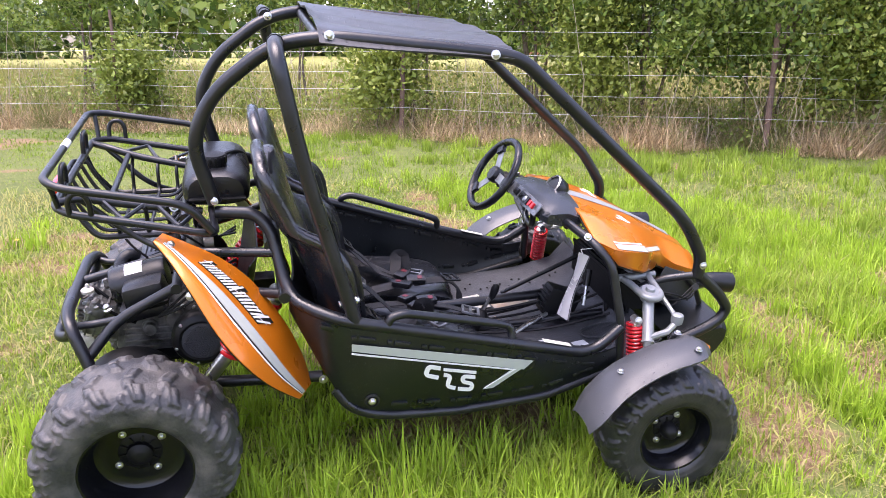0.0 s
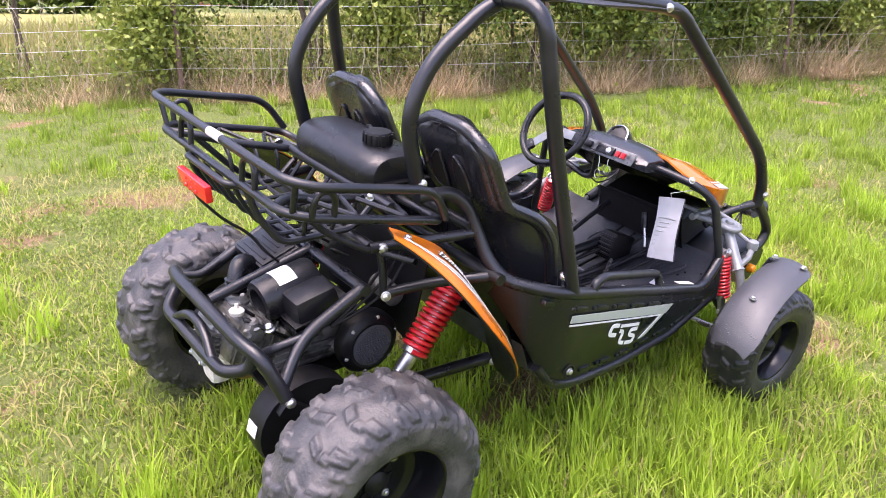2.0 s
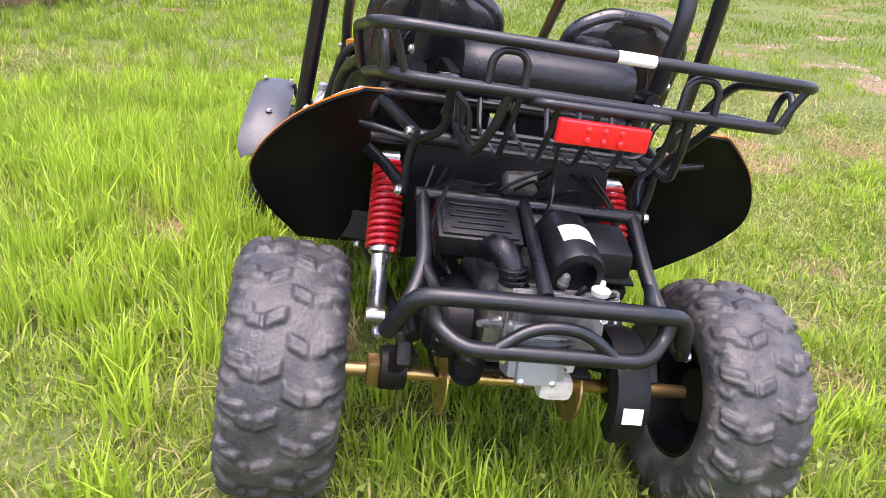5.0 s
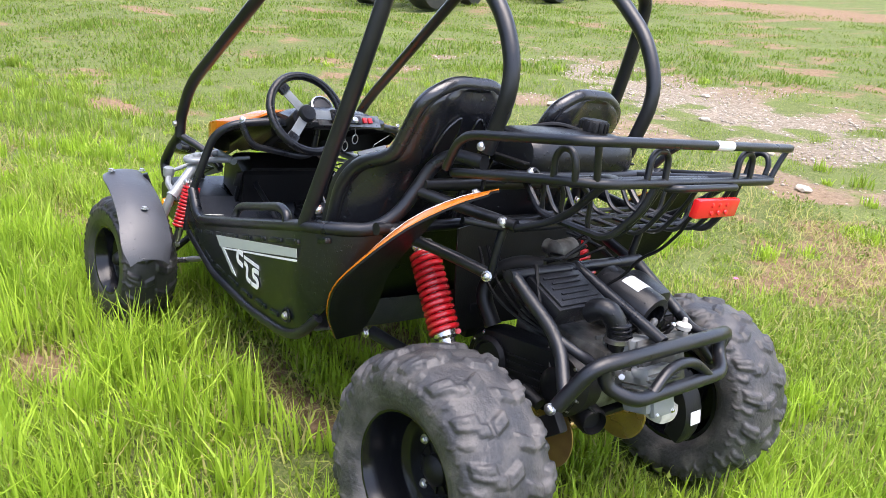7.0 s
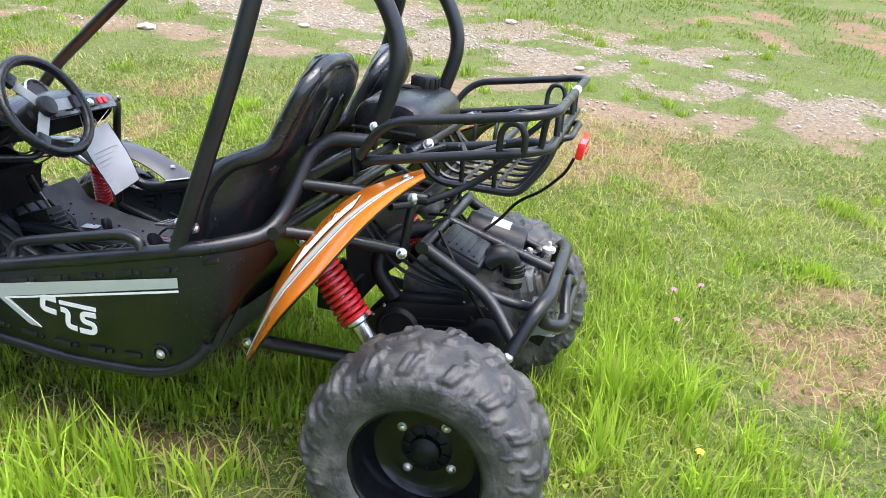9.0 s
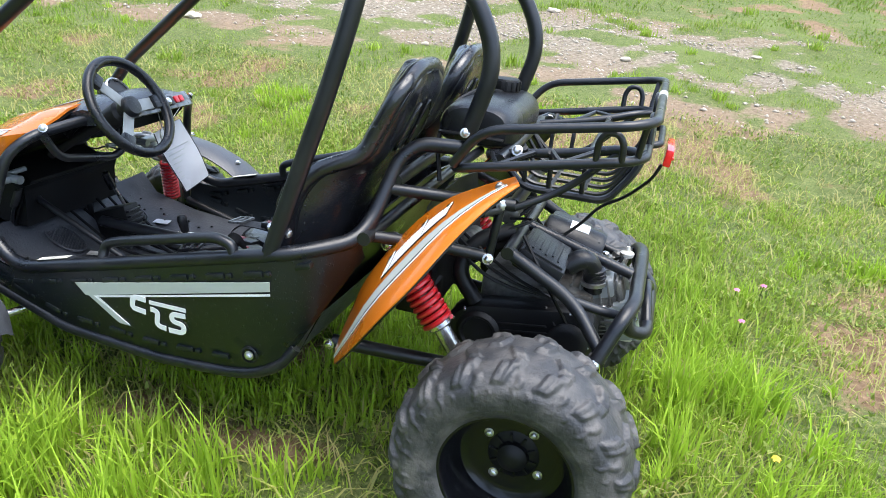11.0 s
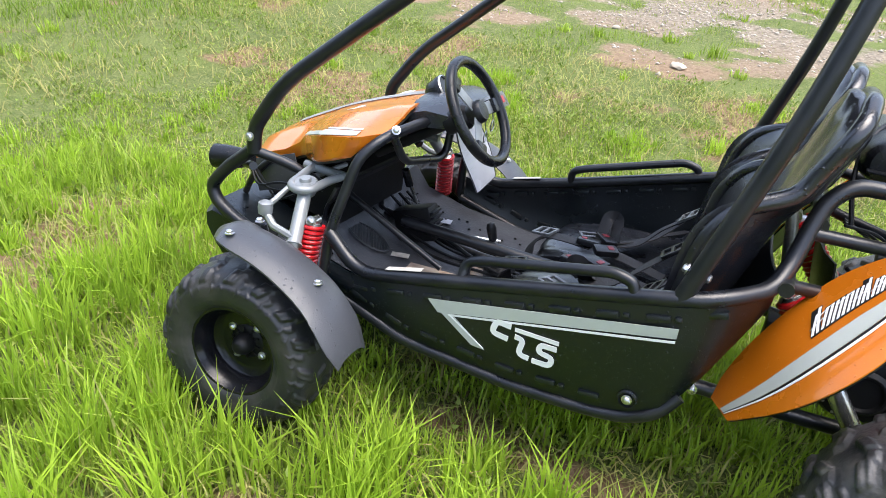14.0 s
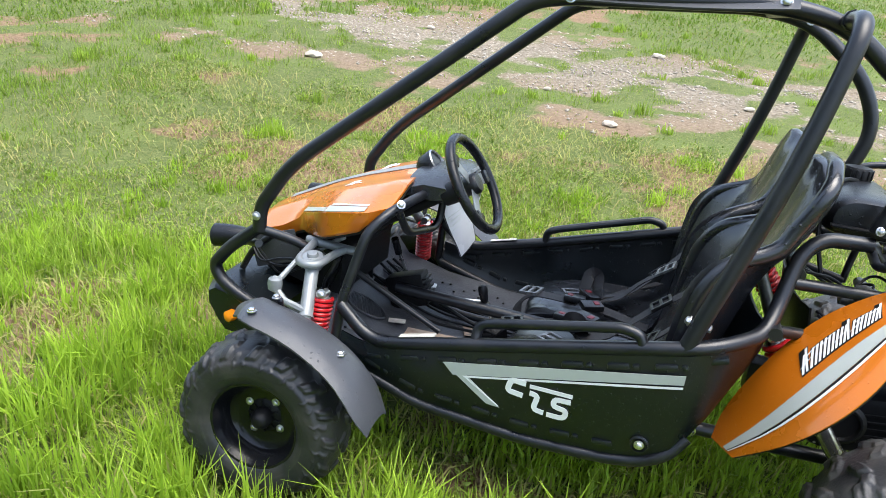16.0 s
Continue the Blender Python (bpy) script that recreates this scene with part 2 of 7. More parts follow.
def shell(bm, rows, off):
    """A sheet through a grid of points with thickness: off maps a point's row, column to its inner point."""
    ni, nj = len(rows), len(rows[0])
    a = [[bm.verts.new(p) for p in row] for row in rows]
    b = [[bm.verts.new(off(i, j)) for j in range(nj)] for i in range(ni)]
    for i in range(ni - 1):
        for j in range(nj - 1):
            bm.faces.new((a[i][j], a[i + 1][j], a[i + 1][j + 1], a[i][j + 1]))
            bm.faces.new((b[i][j], b[i][j + 1], b[i + 1][j + 1], b[i + 1][j]))
    for i in range(ni - 1):
        for j in (0, nj - 1):
            bm.faces.new((a[i][j], a[i + 1][j], b[i + 1][j], b[i][j]))
    for j in range(nj - 1):
        for i in (0, ni - 1):
            bm.faces.new((a[i][j], a[i][j + 1], b[i][j + 1], b[i][j]))
    return bm


def bolt(parent, p, d, r=0.010, mat=None, name="bolt"):
    """A domed hexagon bolt with a washer."""
    bm = bmesh.new()
    m = along(p, d)
    lathe(bm, [(r * 1.35, 0), (r * 1.35, r * 0.25), (r * 1.2, r * 0.3)], 12, m)
    lathe(bm, [(r, r * 0.25), (r, r * 0.85), (r * 0.75, r * 1.1), (r * 0.3, r * 1.2)], 6, m)
    return part(name, bm, mat or M_ZINC, parent)


def spring(parent, top, bottom, r, wire, turns, rod, label, reach=.72):
    """A coil-over shock: a coil, a silver body, end eyes."""
    a, b = Vector(top), Vector(bottom)
    d = (b - a).normalized()
    L = (b - a).length
    side = d.orthogonal().normalized()
    up = d.cross(side)
    bm = bmesh.new()
    n = turns * 12
    lo, hi = 0.05, reach
    pts = []
    for i in range(n + 1):
        s, t = lo + (hi - lo) * i / n, 2 * math.pi * turns * i / n
        pts.append(a + d * L * s + r * (math.cos(t) * side + math.sin(t) * up))
    sweep(bm, pts, wire, 7)
    body = part("shock_absorber", bm, M_RED, parent, label)
    bm = bmesh.new()
    lathe(bm, [(rod * 0.8, 0.02 * L), (rod * 1.5, 0.05 * L), (rod * 1.5, 0.08 * L), (rod * 0.7, 0.09 * L), (rod * 0.7, reach * .9 * L), (rod * 1.45, (reach - .02) * L), (rod * 1.45, (reach + .015) * L), (rod, (reach + .03) * L), (rod, 0.93 * L), (rod * 0.6, 0.96 * L)], 14, along(a, d))
    part("damper_body", bm, M_ZINC, body, "zinc-plated damper rod")
    for name, p in (("top_eye", a), ("bottom_eye", b)):
        bm = bmesh.new()
        lathe(bm, [(rod * 0.9, -rod), (rod * 0.9, rod)], 12, along(p, (0, 1, 0)))
        part(name, bm, M_ZINC, body)
    return body


def array_mesh(name, verts, quads, tris, attrs, mat):
    """A large mesh straight from arrays."""
    me = bpy.data.meshes.new(name)
    nq, nt_ = len(quads), len(tris)
    me.vertices.add(len(verts))
    me.vertices.foreach_set("co", np.ascontiguousarray(verts, np.float32).ravel())
    loops = np.concatenate([np.asarray(quads, np.int32).ravel(), np.asarray(tris, np.int32).ravel()])
    me.loops.add(len(loops))
    me.loops.foreach_set("vertex_index", loops)
    me.polygons.add(nq + nt_)
    me.polygons.foreach_set("loop_start", np.concatenate([np.arange(nq, dtype=np.int32) * 4, nq * 4 + np.arange(nt_, dtype=np.int32) * 3]))
    me.polygons.foreach_set("loop_total", np.concatenate([np.full(nq, 4, np.int32), np.full(nt_, 3, np.int32)]))
    for key, values in attrs.items():
        me.attributes.new(key, "FLOAT", "POINT").data.foreach_set("value", np.ascontiguousarray(values, np.float32))
    me.update(calc_edges=True)
    me.materials.append(mat)
    return new(name, me)


# ---- ground ----
rng = np.random.default_rng(4)


def value_noise(x, y, size, seed):
    """Smooth noise from 0 to 1 with features of that size in metres."""
    g = np.random.default_rng(seed).random((64, 64))
    u, v = np.asarray(x) / size + 1000, np.asarray(y) / size + 1000
    i, j = np.floor(u).astype(int), np.floor(v).astype(int)
    fu, fv = u - i, v - j
    fu, fv = fu * fu * (3 - 2 * fu), fv * fv * (3 - 2 * fv)
    at = lambda a, b: g[a % 64, b % 64]
    return (at(i, j) * (1 - fu) + at(i + 1, j) * fu) * (1 - fv) + (at(i, j + 1) * (1 - fu) + at(i + 1, j + 1) * fu) * fv


def edge_of_brush(x):
    """How far the mown grass reaches toward the fence."""
    return np.interp(x, [-30, -2.5, 0, 1.5, 3.5, 5.3, 7, 11, 16, 23, 60], [13.5, 9.0, 7.75, 6.85, 5.5, 4.6, 3.65, 2.7, 1.7, 0.1, -8])


def fence_run(x):
    """The line that the fence and the trees keep to."""
    return np.interp(x, [-30, -2.5, 1.5, 3.5, 5.3, 7, 11, 16, 23, 60], [13, 8.2, 6.3, 4.95, 4.15, 3.2, 2.25, 1.3, -0.2, -8])


def height(x, y):
    x, y = np.asarray(x, float), np.asarray(y, float)
    h = 0.05 * np.tanh(y / 0.4) + np.where(y > 0, 0.2 * np.tanh(y / 3.2), 0.10 * np.tanh(y / 1.5) + 0.12 * (1 - np.exp(-((y / 4) ** 2))))
    far = np.hypot(x - 0.8, y)
    return h + (value_noise(x, y, 0.9, 3) - 0.5) * 0.05 * np.clip((far - 1.3) / 1.5, 0, 1) + (value_noise(x, y, 9, 5) - 0.5) * 0.5 * np.clip((far - 12) / 20, 0, 1)


PATCHES = [(-0.50, 2.3, 0.55, 0.13), (-0.85, 1.72, 0.3, 0.1), (5.9, -0.75, 0.6, 0.22), (-0.55, 0.72, 0.3, 0.2), (1.1, -0.2, 0.5, 0.16), (0.75, 0.36, 0.3, 0.09), 
           (0.68, 2.75, 0.5, 0.18), (1.38, 0.95, 0.16, 0.1), (-1.15, -0.8, 0.13, 0.09), (3.0, -2.9, 0.7, 0.25), (-1.6, 1.6, 0.4, 0.2)]


def lushness(x, y):
    """1 where the grass stands thick, 0 on the short dry turf."""
    ahead = np.clip((x - 1.6) / .4, 0, 1) * np.clip((y + 1.3) / .6, 0, 1)
    beside = np.clip((y - .3) / .3, 0, 1) * np.clip((1.75 - y) / .6, 0, 1) * np.clip((x + .05) / .4, 0, 1)
    dx, dy = np.maximum(np.abs(x - .8) - 1.1, 0), np.maximum(np.abs(y) - .72, 0)
    round_kart = np.clip(1.15 - np.hypot(dx, dy) / .5, 0, 1) * np.where(y < -.6, .52, 1) * np.where((x < -.25) & (y > .2), .6, 1)
    far_lawn = .42 * np.clip((y - 2.8) / 1.2, 0, 1) * np.clip((x + 1) / 2, 0, 1) + .45 * np.clip((x - 4) / 2, 0, 1) * np.clip((y + 4) / 2, 0, 1)
    behind = .85 * np.clip((x + 1.5) / .4, 0, 1) * np.clip((-.1 - x) / .2, 0, 1) * np.clip((.3 - y) / .3, 0, 1) * np.clip((y + 1.5) / .5, 0, 1)
    v = np.maximum(np.maximum(np.maximum(ahead, beside), behind), np.maximum(round_kart, far_lawn))
    return np.clip(v * (.75 + .5 * value_noise(x, y, .7, 36)) + .25 * (value_noise(x, y, .5, 37) - .5), 0, 1)


def worn(x, y):
    """1 on the shorter, drier turf."""
    return 1 - lushness(x, y)


def bareness(x, y):
    """1 where soil or gravel shows, 0 under thick grass."""
    n = value_noise(x, y, 0.55, 11) * 0.5 + value_noise(x, y, 0.16, 12) * 0.3 + value_noise(x, y, 2.2, 13) * 0.2
    b = np.clip((n - 0.58 + 0.03 * np.clip(-y - 0.4, 0, 1) * np.clip((7 - x) / 3, 0, 1) + 0.07 * worn(x, y) - 0.04 * np.clip((y - .8) / .5, 0, 1) - 0.03) * 3.2, 0, 0.62)
    for cx, cy, rx, ry in PATCHES:
        d = ((x - cx) / rx) ** 2 + ((y - cy) / ry) ** 2
        b = np.maximum(b, np.clip(1.2 - d + (n - 0.5) * 3.0, 0, 1) * 0.75)
    mid = -5.6 - 0.10 * (x - 2) + (value_noise(x, y, 2.5, 14) - 0.5) * 1.6
    strip = np.clip(0.48 - np.abs(y - mid) / 2.4 + (n - 0.5) * 5.2 + (value_noise(x, y, .3, 16) - 0.5) * 1.3 + (value_noise(x, y, 1.1, 15) - 0.5) * 1.3, 0, 0.64) * np.clip((7.4 - x) / 2, 0, 1)
    road = np.clip(1.5 - np.abs(y + 21 - 0.05 * x) / 2.0 + (n - 0.5) * 1.2, 0, 1)
    lot = np.clip(1.3 - ((x - 22) / 7) ** 2 - ((y + 13) / 5) ** 2 + (n - 0.5), 0, 1)
    return np.maximum(np.maximum(b, strip), np.maximum(road, lot))


def gravel(x, y):
    mid = -5.6 - 0.10 * (x - 2)
    return np.clip(1.2 - np.abs(y - mid) / 1.8, 0, 1) * np.clip((9 - x) / 3, 0, 1)


def build_ground():
    near = np.arange(-6, 10.01, 0.11)
    grow = np.cumsum(np.geomspace(0.12, 60, 46))
    xs = np.concatenate([near[0] - grow[::-1], near, near[-1] + grow])
    ys = np.concatenate([-9 - grow[::-1], np.arange(-9, 9.01, 0.11), 9 + grow])
    gx, gy = np.meshgrid(xs, ys, indexing="ij")
    flat_x, flat_y = gx.ravel(), gy.ravel()
    z = height(flat_x, flat_y)
    bare = bareness(flat_x, flat_y)
    z = z + bare * (value_noise(flat_x, flat_y, 0.22, 21) - 0.6) * 0.03
    nx, ny = len(xs), len(ys)
    i, j = np.meshgrid(np.arange(nx - 1), np.arange(ny - 1), indexing="ij")
    a = (i * ny + j).ravel()
    quads = np.stack([a, a + ny, a + ny + 1, a + 1], 1)
    past = np.clip((flat_y - edge_of_brush(flat_x)) / 0.8, 0, 1) * np.clip((26 - flat_x) / 6, 0, 1)
    ob = array_mesh("ground", np.stack([flat_x, flat_y, z], 1), quads, np.zeros((0, 3), np.int32), {"bare": bare, "gravel": gravel(flat_x, flat_y), "past": past}, ground_material())
    ob.data.shade_smooth()
    tagged(ob, "uneven grassy ground with bare clay and gravel patches", "ground", kind="structure")


def ground_material():
    m = bpy.data.materials.new("grassy_soil")
    m.use_nodes = True
    nt = m.node_tree
    b = nt.nodes["Principled BSDF"]
    b.inputs["Roughness"].default_value = 0.95
    b.inputs["Specular IOR Level"].default_value = 0.2
    tc = nt.nodes.new("ShaderNodeTexCoord")

    def noise_at(scale, detail=8):
        n = nt.nodes.new("ShaderNodeTexNoise")
        n.inputs["Scale"].default_value, n.inputs["Detail"].default_value, n.inputs["Roughness"].default_value = scale, detail, 0.65
        nt.links.new(tc.outputs["Object"], n.inputs["Vector"])
        return n.outputs["Fac"]

    def attr(name):
        n = nt.nodes.new("ShaderNodeAttribute")
        n.attribute_name = name
        return n.outputs["Fac"]

    def spread(fac, lo, hi):
        r = nt.nodes.new("ShaderNodeMapRange")
        r.inputs["From Min"].default_value, r.inputs["From Max"].default_value = lo, hi
        nt.links.new(fac, r.inputs["Value"])
        return r.outputs["Result"]

    def blend(fac, one, two):
        x = nt.nodes.new("ShaderNodeMix")
        x.data_type = "RGBA"
        for key, v in (("A", one), ("B", two)):
            if isinstance(v, tuple):
                x.inputs[key].default_value = (*v, 1)
            else:
                nt.links.new(v, x.inputs[key])
        nt.links.new(fac, x.inputs["Factor"])
        return x.outputs["Result"]

    turf = blend(spread(noise_at(14), 0.35, 0.65), (0.10, 0.125, 0.035), (0.20, 0.21, 0.08))
    turf = blend(spread(noise_at(75, 4), 0.42, 0.62), turf, (0.055, 0.085, 0.02))
    turf = blend(spread(noise_at(1.2), 0.45, 0.7), turf, (0.13, 0.165, 0.045))
    soil = blend(spread(noise_at(25), 0.3, 0.7), (0.13, 0.08, 0.045), (0.30, 0.205, 0.125))
    stones = blend(spread(noise_at(30), 0.35, 0.65), (0.12, 0.10, 0.07), (0.32, 0.27, 0.205))
    soil = blend(attr("gravel"), soil, stones)
    mixed = nt.nodes.new("ShaderNodeMath")
    mixed.operation = "ADD"
    nt.links.new(attr("bare"), mixed.inputs[0])
    off = nt.nodes.new("ShaderNodeMapRange")
    off.inputs["To Min"].default_value, off.inputs["To Max"].default_value = -0.45, 0.45
    nt.links.new(noise_at(18), off.inputs["Value"])
    nt.links.new(off.outputs["Result"], mixed.inputs[1])
    col = blend(spread(mixed.outputs[0], 0.25, 0.5), turf, soil)
    field = blend(spread(noise_at(0.35), 0.35, 0.65), (0.2, 0.21, 0.06), (0.3, 0.28, 0.1))
    col = blend(attr("past"), col, field)
    nt.links.new(col, b.inputs["Base Color"])
    bp = nt.nodes.new("ShaderNodeBump")
    bp.inputs["Strength"].default_value, bp.inputs["Distance"].default_value = 0.9, 0.02
    nt.links.new(noise_at(40), bp.inputs["Height"])
    nt.links.new(bp.outputs["Normal"], b.inputs["Normal"])
    return m


def blades(name, x, y, length, width, lean, dry, mat, label, category, three=True, tone=None):
    """A sheet of single blades, each bent over by its lean; tone runs from dark to light."""
    n = len(x)
    z = height(x, y) - 0.01
    yaw = rng.random(n) * 2 * np.pi
    turn = yaw + np.pi / 2 + (rng.random(n) - 0.5) * 1.5
    d = np.stack([np.cos(yaw), np.sin(yaw)], 1)
    w = np.stack([np.cos(turn), np.sin(turn)], 1) * (width / 2)[:, None]
    root = np.stack([x, y], 1)
    chance = rng.random(n) if tone is None else tone

    def at(f, across):
        p = root + d * (lean * length * f ** 1.8)[:, None] + w * across
        return np.concatenate([p, (z + length * np.sqrt(np.maximum(0.05, 1 - 0.75 * (lean * f) ** 2)) * f)[:, None]], 1)

    base = np.arange(n) * (5 if three else 3)
    if three:
        v = np.stack([at(np.zeros(n), -1), at(np.zeros(n), 1), at(np.full(n, 0.55), 0.8), at(np.full(n, 0.55), -0.8), at(np.ones(n), 0)], 1).reshape(-1, 3)
        quads = np.stack([base, base + 1, base + 2, base + 3], 1)
        tris = np.stack([base + 3, base + 2, base + 4], 1)
        k = 5
    else:
        v = np.stack([at(np.zeros(n), -1), at(np.zeros(n), 1), at(np.ones(n), 0)], 1).reshape(-1, 3)
        quads, tris, k = np.zeros((0, 4), np.int32), np.stack([base, base + 1, base + 2], 1), 3
    ob = array_mesh(name, v, quads, tris, {"dryness": np.repeat(dry, k), "chance": np.repeat(chance, k)}, mat)
    return tagged(ob, label, category, kind="stuff")


def tufts(count, box, per, spread):
    """Blade roots gathered in tufts: x, y and a height factor."""
    cx, cy = rng.uniform(box[0], box[1], count), rng.uniform(box[2], box[3], count)
    size = 0.35 + 1.0 * value_noise(cx, cy, 0.55, 31) ** 1.5 + 0.7 * rng.random(count) ** 3
    k = rng.poisson(per, count) + 1
    x, y, s = np.repeat(cx, k), np.repeat(cy, k), np.repeat(size, k)
    return x + rng.normal(0, spread, len(x)), y + rng.normal(0, spread, len(x)), s


def grass_field(name, count, box, per, spread, tall, wide, keep, label, three=True, shade=1.0):
    x, y, s = tufts(count, box, per, spread)
    bare = bareness(x, y)
    lush = np.clip((0.65 * value_noise(x, y, 1.3, 33) + 0.35 * value_noise(x, y, 0.45, 34) - 0.25) * 2.0, 0, 1)
    ok = (rng.random(len(x)) > bare * 1.0) & (y < edge_of_brush(x) + 0.3) & keep(x, y)
    x, y, s, bare, lush = x[ok], y[ok], s[ok], bare[ok], lush[ok]
    n = len(x)
    thick = lushness(x, y)
    length = tall * s * (0.45 + 0.75 * rng.random(n)) * (1 - 0.55 * bare) * (0.4 + 0.85 * lush) * (.62 + .5 * thick)
    dry = np.clip(0.75 * (rng.random(n) < 0.04 + 0.3 * bare + 0.10 * (1 - lush) * (1 - 0.6 * np.clip((y - 0.3) / 0.6, 0, 1)) + 0.03 * np.clip(-y - 1, 0, 1.5) * (1 - 0.6 * lush) + 0.05 * worn(x, y)) * (0.3 + 0.7 * rng.random(n)) + 0.2 * bare, 0, 1)
    blades(name, x, y, length, wide * (0.6 + 0.8 * rng.random(n)), 0.15 + 0.75 * rng.random(n) ** 1.5, dry, M_GRASS, label, "grass", three, np.clip(0.18 + 0.6 * rng.random(n) + 0.25 * value_noise(x, y, 0.4, 35), 0, 1) * shade)


def tall_tufts(count, box, label, inside=0.0, outside=3.6, wide=0.0055, mat=M_GRASS):
    """Separate tufts of long upright blades that stand out of the turf."""
    cx, cy = rng.uniform(box[0], box[1], count), rng.uniform(box[2], box[3], count)
    lush = 0.6 * value_noise(cx, cy, 1.3, 33) + 0.4 * value_noise(cx, cy, 0.45, 34)
    lush = lush + 0.1 * np.clip((cy - 0.5) / 0.5, 0, 1) - 0.11 * np.clip((-cy - 0.4) / 0.5, 0, 1)
    thick = lushness(cx, cy)
    lone = np.clip((value_noise(cx, cy, .55, 38) - .60) * 7, 0, 1) * np.clip((-cy - .5) / .6, 0, 1)
    ok = (rng.random(count) < np.maximum(np.clip((lush - 0.31) * 4.5, 0.06, 1) * np.clip(thick * 1.6 - .2, 0.03, 1), lone * .6)) & (bareness(cx, cy) < 0.25 + 0.25 * rng.random(count)) & (cy < edge_of_brush(cx) - 0.2)
    ok &= (np.hypot(cx - 0.8, cy) >= inside) & (np.hypot(cx - 0.8, cy) < outside)
    cx, cy = cx[ok], cy[ok]
    size = 0.55 + 0.6 * rng.random(len(cx))
    k = rng.poisson(36 * size) + 5
    x, y, s = np.repeat(cx, k), np.repeat(cy, k), np.repeat(size, k)
    x, y = x + rng.normal(0, 0.032, len(x)) * s, y + rng.normal(0, 0.032, len(x)) * s
    keep = under_kart(x, y)
    x, y, s = x[keep], y[keep], s[keep]
    n = len(x)
    under = (np.abs(y) < 0.5) & (x > -0.2) & (x < 1.7)
    tone = np.clip(0.46 + 0.45 * np.repeat(rng.random(len(cx)), k)[keep] + 0.3 * (rng.random(n) - 0.5), 0, 1)
    close = np.clip(1.5 - np.hypot(np.maximum(np.abs(x - .8) - 1.0, 0), np.maximum(np.abs(y - .3) - .9, 0)) / .7, 0, 1)
    length = 0.235 * s * (0.5 + 0.6 * rng.random(n)) * np.where(under, 0.62, 1.0) * (.66 + .34 * close) * np.where(y < -.55, .68, 1)
    dry = (rng.random(n) < 0.05) * 0.8 * rng.random(n)
    blades("tall_grass", x, y, length, wide + 0.004 * rng.random(n), 0.08 + 0.7 * rng.random(n) ** 1.8, dry, mat, label, "grass", True, tone)


def under_kart(x, y):
    """Keeps blades out of the tyres."""
    out = np.ones(len(x), bool)
    for cx, cy, rx, ry in ((0, 0.5, 0.2, 0.13), (0, -0.5, 0.2, 0.13), (1.615, 0.63, 0.14, 0.11), (1.615, -0.63, 0.14, 0.11)):
        out &= (np.abs(x - cx) > rx) | (np.abs(y - cy) > ry)
    return out


build_ground()


# ---- go-kart ----
TILT = 8.5
kart = tagged(new("go_kart"), "orange and black two-seat off-road go-kart parked on grass", "go-kart")
kart.matrix_world = pose(0, 0, 0, TILT, 0, 0)
SIDES = (1, -1)
TC, TR, TS = 0.0205, 0.0185, 0.0165


def flip(points, s):
    return [(x, s * y, z) for x, y, z in points]


